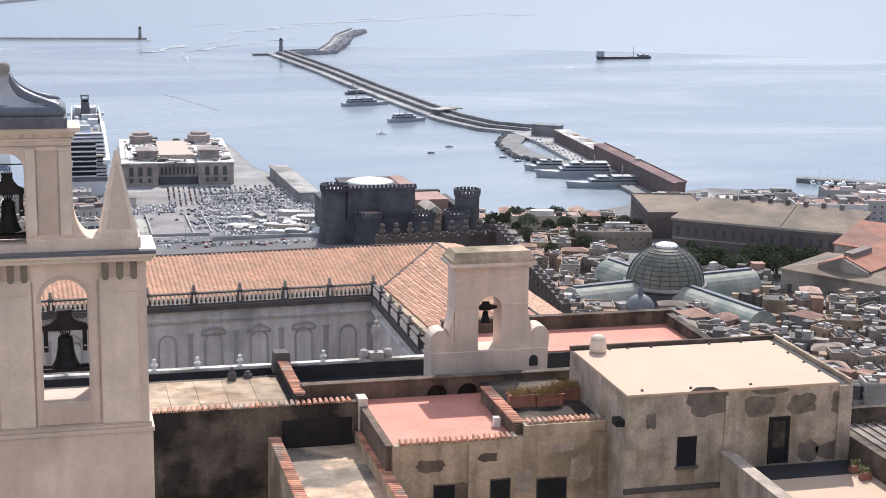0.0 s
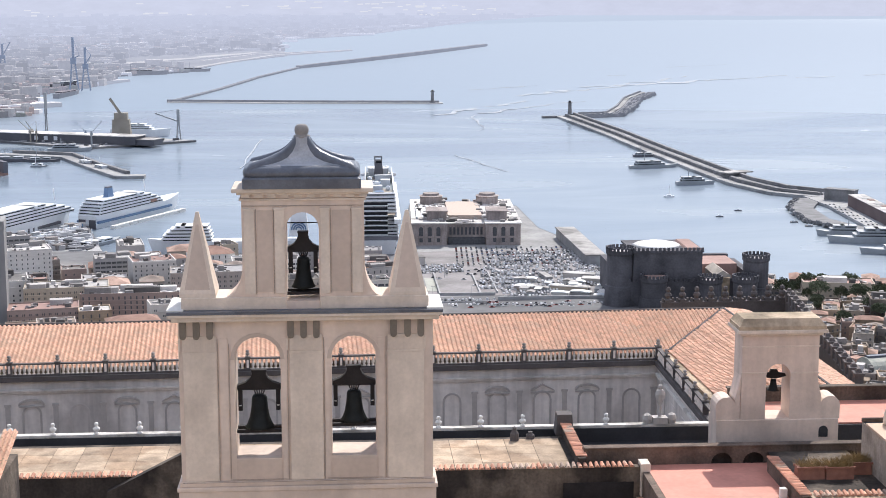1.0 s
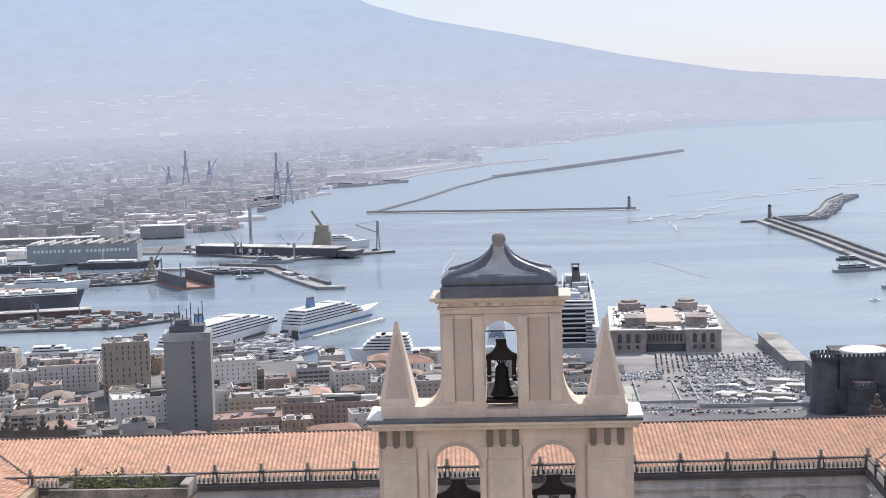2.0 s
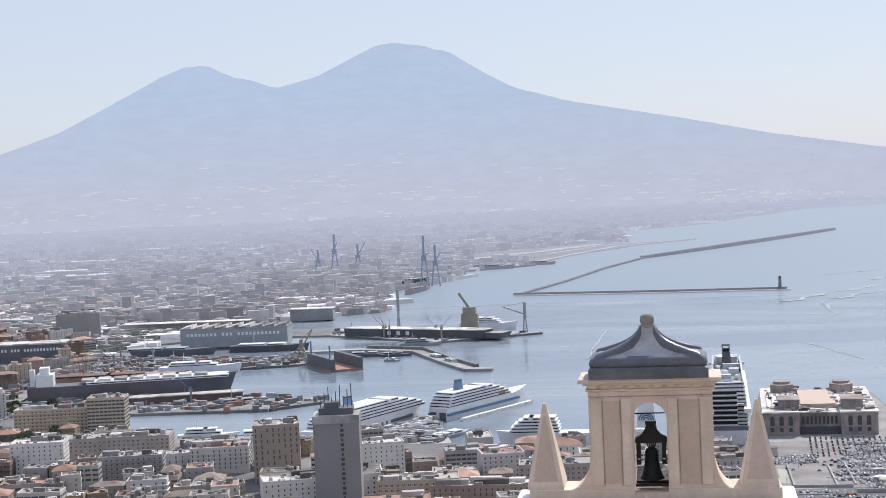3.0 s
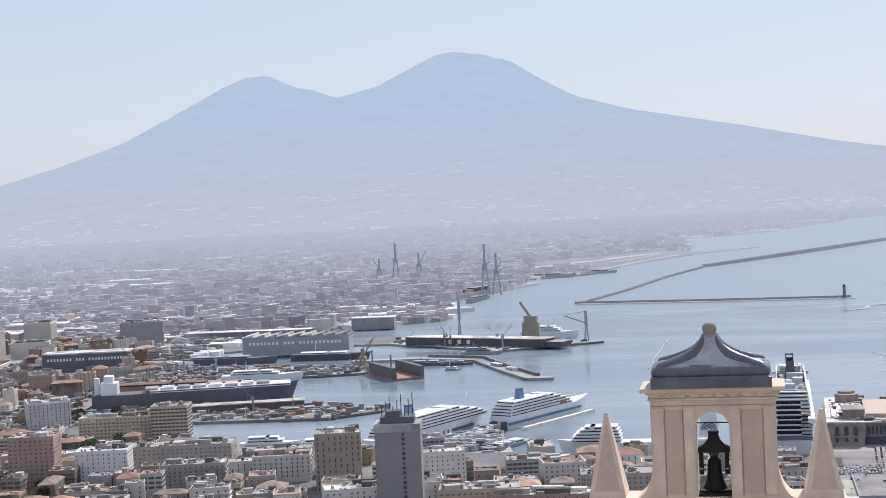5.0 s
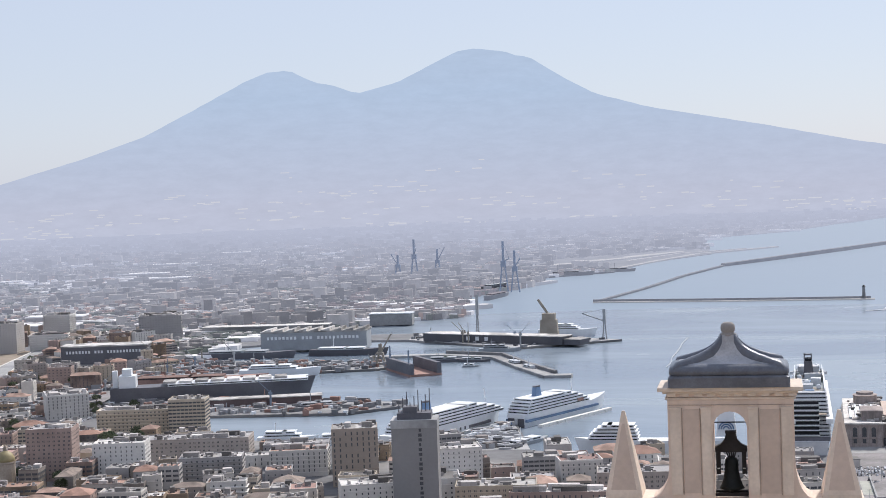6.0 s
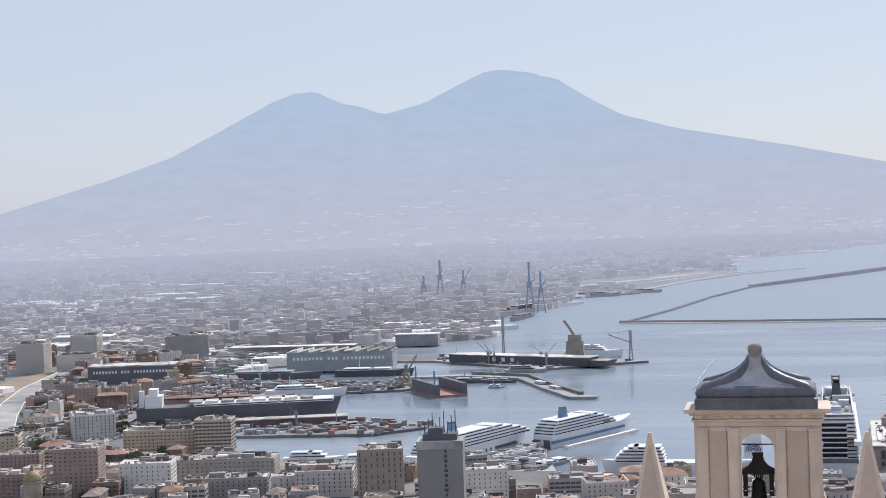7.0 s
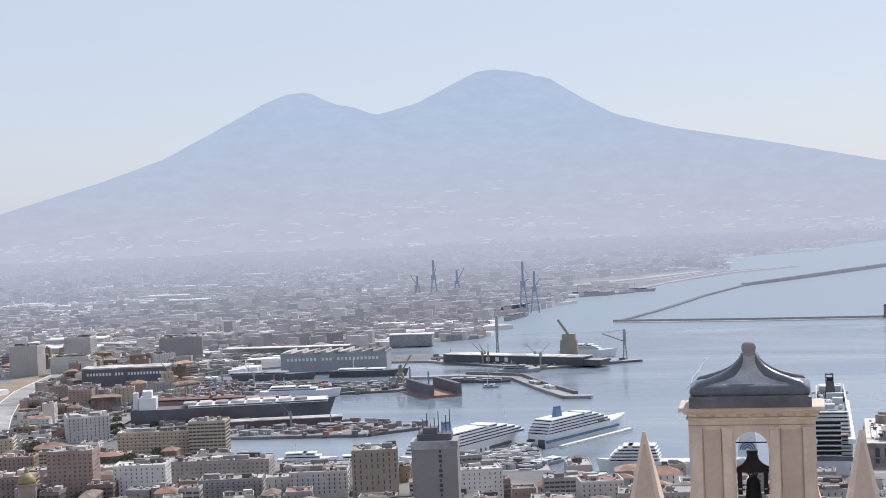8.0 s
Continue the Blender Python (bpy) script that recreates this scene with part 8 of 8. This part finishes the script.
scatter("harbour_clutter", "stacked containers and sheds on the quays", far_masonry, 620, quay_place, lambda: (random.uniform(3, 16), random.uniform(2.5, 7), random.uniform(2, 6)))
scatter("harbour_stores", "rust-red containers and machinery on the quays", rust, 240, quay_place, lambda: (random.uniform(3, 13), random.uniform(2.5, 5), random.uniform(2, 5)))
scatter("harbour_huts", "small white huts and vans on the quays", white_paint, 200, quay_place, lambda: (random.uniform(2, 8), random.uniform(2, 3), random.uniform(1.5, 3)))


def within(pts, x, y):
    hit, j = False, len(pts) - 1
    for i in range(len(pts)):
        (xi, yi), (xj, yj) = pts[i], pts[j]
        if (yi > y) != (yj > y) and x < (xj - xi) * (y - yi) / (yj - yi) + xi:
            hit = not hit
        j = i
    return hit


def pier_place():
    x, y = random.uniform(-330, -216), random.uniform(1418, 1566)
    return (x, y, 3.1, 1) if within([(-328, 1418), (-220, 1420), (-254, 1556), (-272, 1562)], x, y) else None


def jetty_place():
    x, y = random.uniform(-560, -222), random.uniform(2292, 2533)
    return (x, y, 3.1, 1) if within([(-560, 2430), (-363, 2294), (-225, 2382), (-268, 2405), (-560, 2525)], x, y) else None


scatter("pier_vehicles", "lorries and vans waiting on the ferry pier", car_mix, 190, pier_place, lambda: (random.uniform(4, 13), random.uniform(2, 2.6), random.uniform(1.5, 4)))
scatter("pier_sheds", "small sheds on the ferry pier", OLD_WALLS[2], 5, pier_place, lambda: (random.uniform(9, 20), random.uniform(7, 11), random.uniform(4, 8)))
scatter("pier_stores", "stacked stores on the warehouse pier", far_masonry, 120, jetty_place, lambda: (random.uniform(3, 14), random.uniform(2.5, 6), random.uniform(1.5, 4.5)))
for k in range(22):
    p = None
    while p is None:
        p = quay_place() if k < 15 else jetty_place()
    h = random.uniform(14, 34)
    c = thing("quay_crane", "thin luffing crane on the quay", "crane", p[0], p[1], 3, random.uniform(0, 360), group="quay cranes")
    part("mast", B((-1.1, 1.1, -1.1, 1.1, 0, h * 0.6, 0.35)), (crane_ochre, navy_grey, steel_blue)[k % 3], c)
    part("cab", B((-1.8, 2.4, -1.6, 1.6, h * 0.42, h * 0.52)), (crane_ochre, navy_grey, steel_blue)[k % 3], c)
    part("jib", rod(bmesh.new(), (0, 0, h * 0.5), (h * 0.5, 0, h), 0.5, 4), (crane_ochre, navy_grey, steel_blue)[k % 3], c)


def box_place():
    x, y = random.uniform(-900, -500), random.uniform(2850, 3500)
    return (x, y, land(x, y), 0.8) if inland(x, y) else None


scatter("container_stacks", "stacked containers at the far terminal", far_rust, 300, box_place, lambda: (random.uniform(12, 50), random.uniform(6, 14), random.uniform(5, 14)))
bs = thing("harbour_shed", "long white shed on the far quay", "shed", -650, 2690, land(-650, 2690), 3)
part("wall", B((-38, 38, 0, 26, 0, 20)), quay_stone, bs)
part("roof", B((-39, 39, -1, 27, 20, 21.5)), white_paint, bs)
b2 = thing("harbour_shed", "long pale shed beside the basin", "shed", -840, 2560, land(-840, 2560), 5)
part("wall", B((-110, 110, 0, 30, 0, 14)), quay_stone, b2)
part("roof", B((-111, 111, -1, 31, 14, 15)), pale_roof, b2)

# pale aprons of the piers
for k, (pts, lb) in enumerate((([(-330, 1416), (-216, 1418), (-252, 1560), (-272, 1566)], "pale concrete ferry pier"), ([(-560, 2430), (-363, 2292), (-218, 2384), (-268, 2410), (-560, 2533)], "pale concrete apron of the warehouse pier"),
                               ([(-698, 1636), (-456, 1655), (-406, 1701), (-406, 1733), (-610, 1769)], "stained concrete coal quay"), ([(-826, 1966), (-524, 2052), (-495, 2086), (-504, 2116), (-812, 2174)], "stained concrete ship repair quay"),
                               ([(66, 1397), (212, 1300), (210, 1460), (194, 1523), (189, 1672), (76, 1686)], "pale paved station pier"))):
    ap = part("pavement", plate(bmesh.new(), pts, 2.6, 3.08), quay_stone)
    tagged(ap, lb, "pavement", kind="structure")

yard_ = part("pavement", plate(bmesh.new(), [(-850, 1560), (-745, 1560), (-735, 1660), (-780, 1740), (-800, 1860), (-880, 1850)], 2.6, 3.12), lot_stone)
tagged(yard_, "pale yard with parked cars beside the silo", "pavement", kind="structure")
parking("parked_cars", "cars parked round the silo yard", car_mix, [(-845 + 2 * k, 1570 + 17 * k, -805 + k, 1572 + 17 * k) for k in range(16)] + [(-748, 1580 + 9 * k, -738, 1590 + 9 * k) for k in range(6)] + [(-690, 1508 + 5 * k, -600, 1500 + 5 * k) for k in range(2)])
hall_white = hazed("far_hall_roof", (0.8, 0.79, 0.78), 0.06, 0.02, most=0.9)
for x, y, w, d, h in ((-1283, 2636, 130, 40, 14), (-1330, 2790, 110, 40, 14), (-1420, 3550, 150, 40, 10), (-1500, 3640, 120, 40, 10), (-1500, 3850, 110, 30, 8), (-1400, 4080, 100, 24, 8), (-760, 3030, 70, 24, 8)):
    z = land(x, y)
    b = thing("industrial_hall", "long white-roofed hall in the haze", "hall", x, y, z, 8, group="far halls")
    part("wall", B((-w / 2, w / 2, -d / 2, d / 2, -3, h)), far_block, b)
    part("roof", B((-w / 2 - 1, w / 2 + 1, -d / 2 - 1, d / 2 + 1, h, h + 2)), hall_white, b)
gd = thing("church_dome", "small dull-gold church dome among roofs", "dome", -640, 1230, land(-640, 1230))
part("drum", lathe(bmesh.new(), [(8, -2), (8, 22), (8.6, 22.5), (8.6, 24)], 12), OLD_WALLS[1], gd)
part("dome", lathe(bmesh.new(), [(8 * math.cos(math.pi / 2 * k / 8), 24 + 9 * math.sin(math.pi / 2 * k / 8)) for k in range(8)], 16), gilt, gd, smooth=True)
part("lantern", lathe(bmesh.new(), [(1.4, 32.5), (1.3, 36), (0.2, 38)], 8), OLD_WALLS[1], gd)

# the raised road with its pale verge
dirt = material("dry_verge", (0.27, 0.225, 0.18), 0.95, 0.15, 0.03)
rd = thing("road_1", "elevated harbour road curving inland", "road", -850, 1500, 3, kind="structure")
for pts, w, z, m, nm in ((ROAD, 30, 3.4, quay_stone, "carriageway"), (VERGE, 62, 0.6, dirt, "verge")):
    for (x0, y0), (x1, y1) in zip(pts, pts[1:]):
        n = Vector((y0 - y1, x1 - x0)).normalized() * w / 2
        part(nm, local(plate(bmesh.new(), [(x0 - n.x, y0 - n.y), (x0 + n.x, y0 + n.y), (x1 + n.x, y1 + n.y), (x1 - n.x, y1 - n.y)], 2.5, 3 + z), rd), m, rd)

for sgn in (-1, 1):
    for (x0, y0), (x1, y1) in zip(ROAD, ROAD[1:]):
        n = Vector((y0 - y1, x1 - x0)).normalized() * 15 * sgn
        part("road_parapet", local(rod(bmesh.new(), (x0 + n.x, y0 + n.y, 6.9), (x1 + n.x, y1 + n.y, 6.9), 0.8, 4), rd), marble, rd)

# wakes and drifting foam lines
def wake(pts, w):
    bm = bmesh.new()
    prev = None
    for k, (x, y) in enumerate(pts):
        (xa, ya), (xb, yb) = pts[max(0, k - 1)], pts[min(len(pts) - 1, k + 1)]
        n = Vector((ya - yb, xb - xa)).normalized() * w * (random.uniform(0.15, 1.0) ** 1.5 if w > 5 else random.uniform(0.5, 1.0)) / 2
        z = rise(math.hypot(x, y)) + 0.5
        cur = [bm.verts.new((x - n.x, y - n.y, z)), bm.verts.new((x + n.x, y + n.y, z))]
        if prev:
            bm.faces.new((prev[0], prev[1], cur[1], cur[0]))
        prev = cur
    o = part("foam_line", bm, foam)
    return tagged(o, "thin white foam line on the water", "foam", kind="stuff")


def wander(x0, y0, x1, y1, n, amp):
    return [(x0 + (x1 - x0) * k / n + amp * noise.noise((k * 0.23, x0, 0)), y0 + (y1 - y0) * k / n + amp * noise.noise((k * 0.23, y0, 5))) for k in range(n + 1)]


wake(wander(-130, 2050, -120, 2420, 20, 4), 2.6)
wake(wander(-95, 2080, -70, 2380, 18, 4), 2.0)
for x0, y0, x1, y1, n, amp, w in ((167, 2799, 363, 3044, 22, 26, 22), (354, 3143, 470, 3240, 14, 40, 26), (440, 3202, 603, 3311, 18, 30, 30), (250, 2823, 468, 3030, 20, 30, 16),
                                  (510, 3300, 809, 3402, 26, 26, 34), (809, 3402, 999, 3479, 18, 22, 24), (268, 3261, 423, 3340, 12, 20, 14), (1009, 3431, 1100, 3440, 8, 12, 20),
                                  (1170, 3451, 1224, 3464, 6, 8, 20), (615, 3344, 793, 3498, 16, 30, 16), (240, 2784, 230, 2526, 14, 16, 7), (604, 3532, 648, 3527, 6, 8, 20),
                                  (771, 3679, 923, 3717, 10, 12, 14), (161, 2184, 215, 1989, 18, 10, 2.6)):
    wake(wander(x0, y0, x1, y1, n, amp), w)
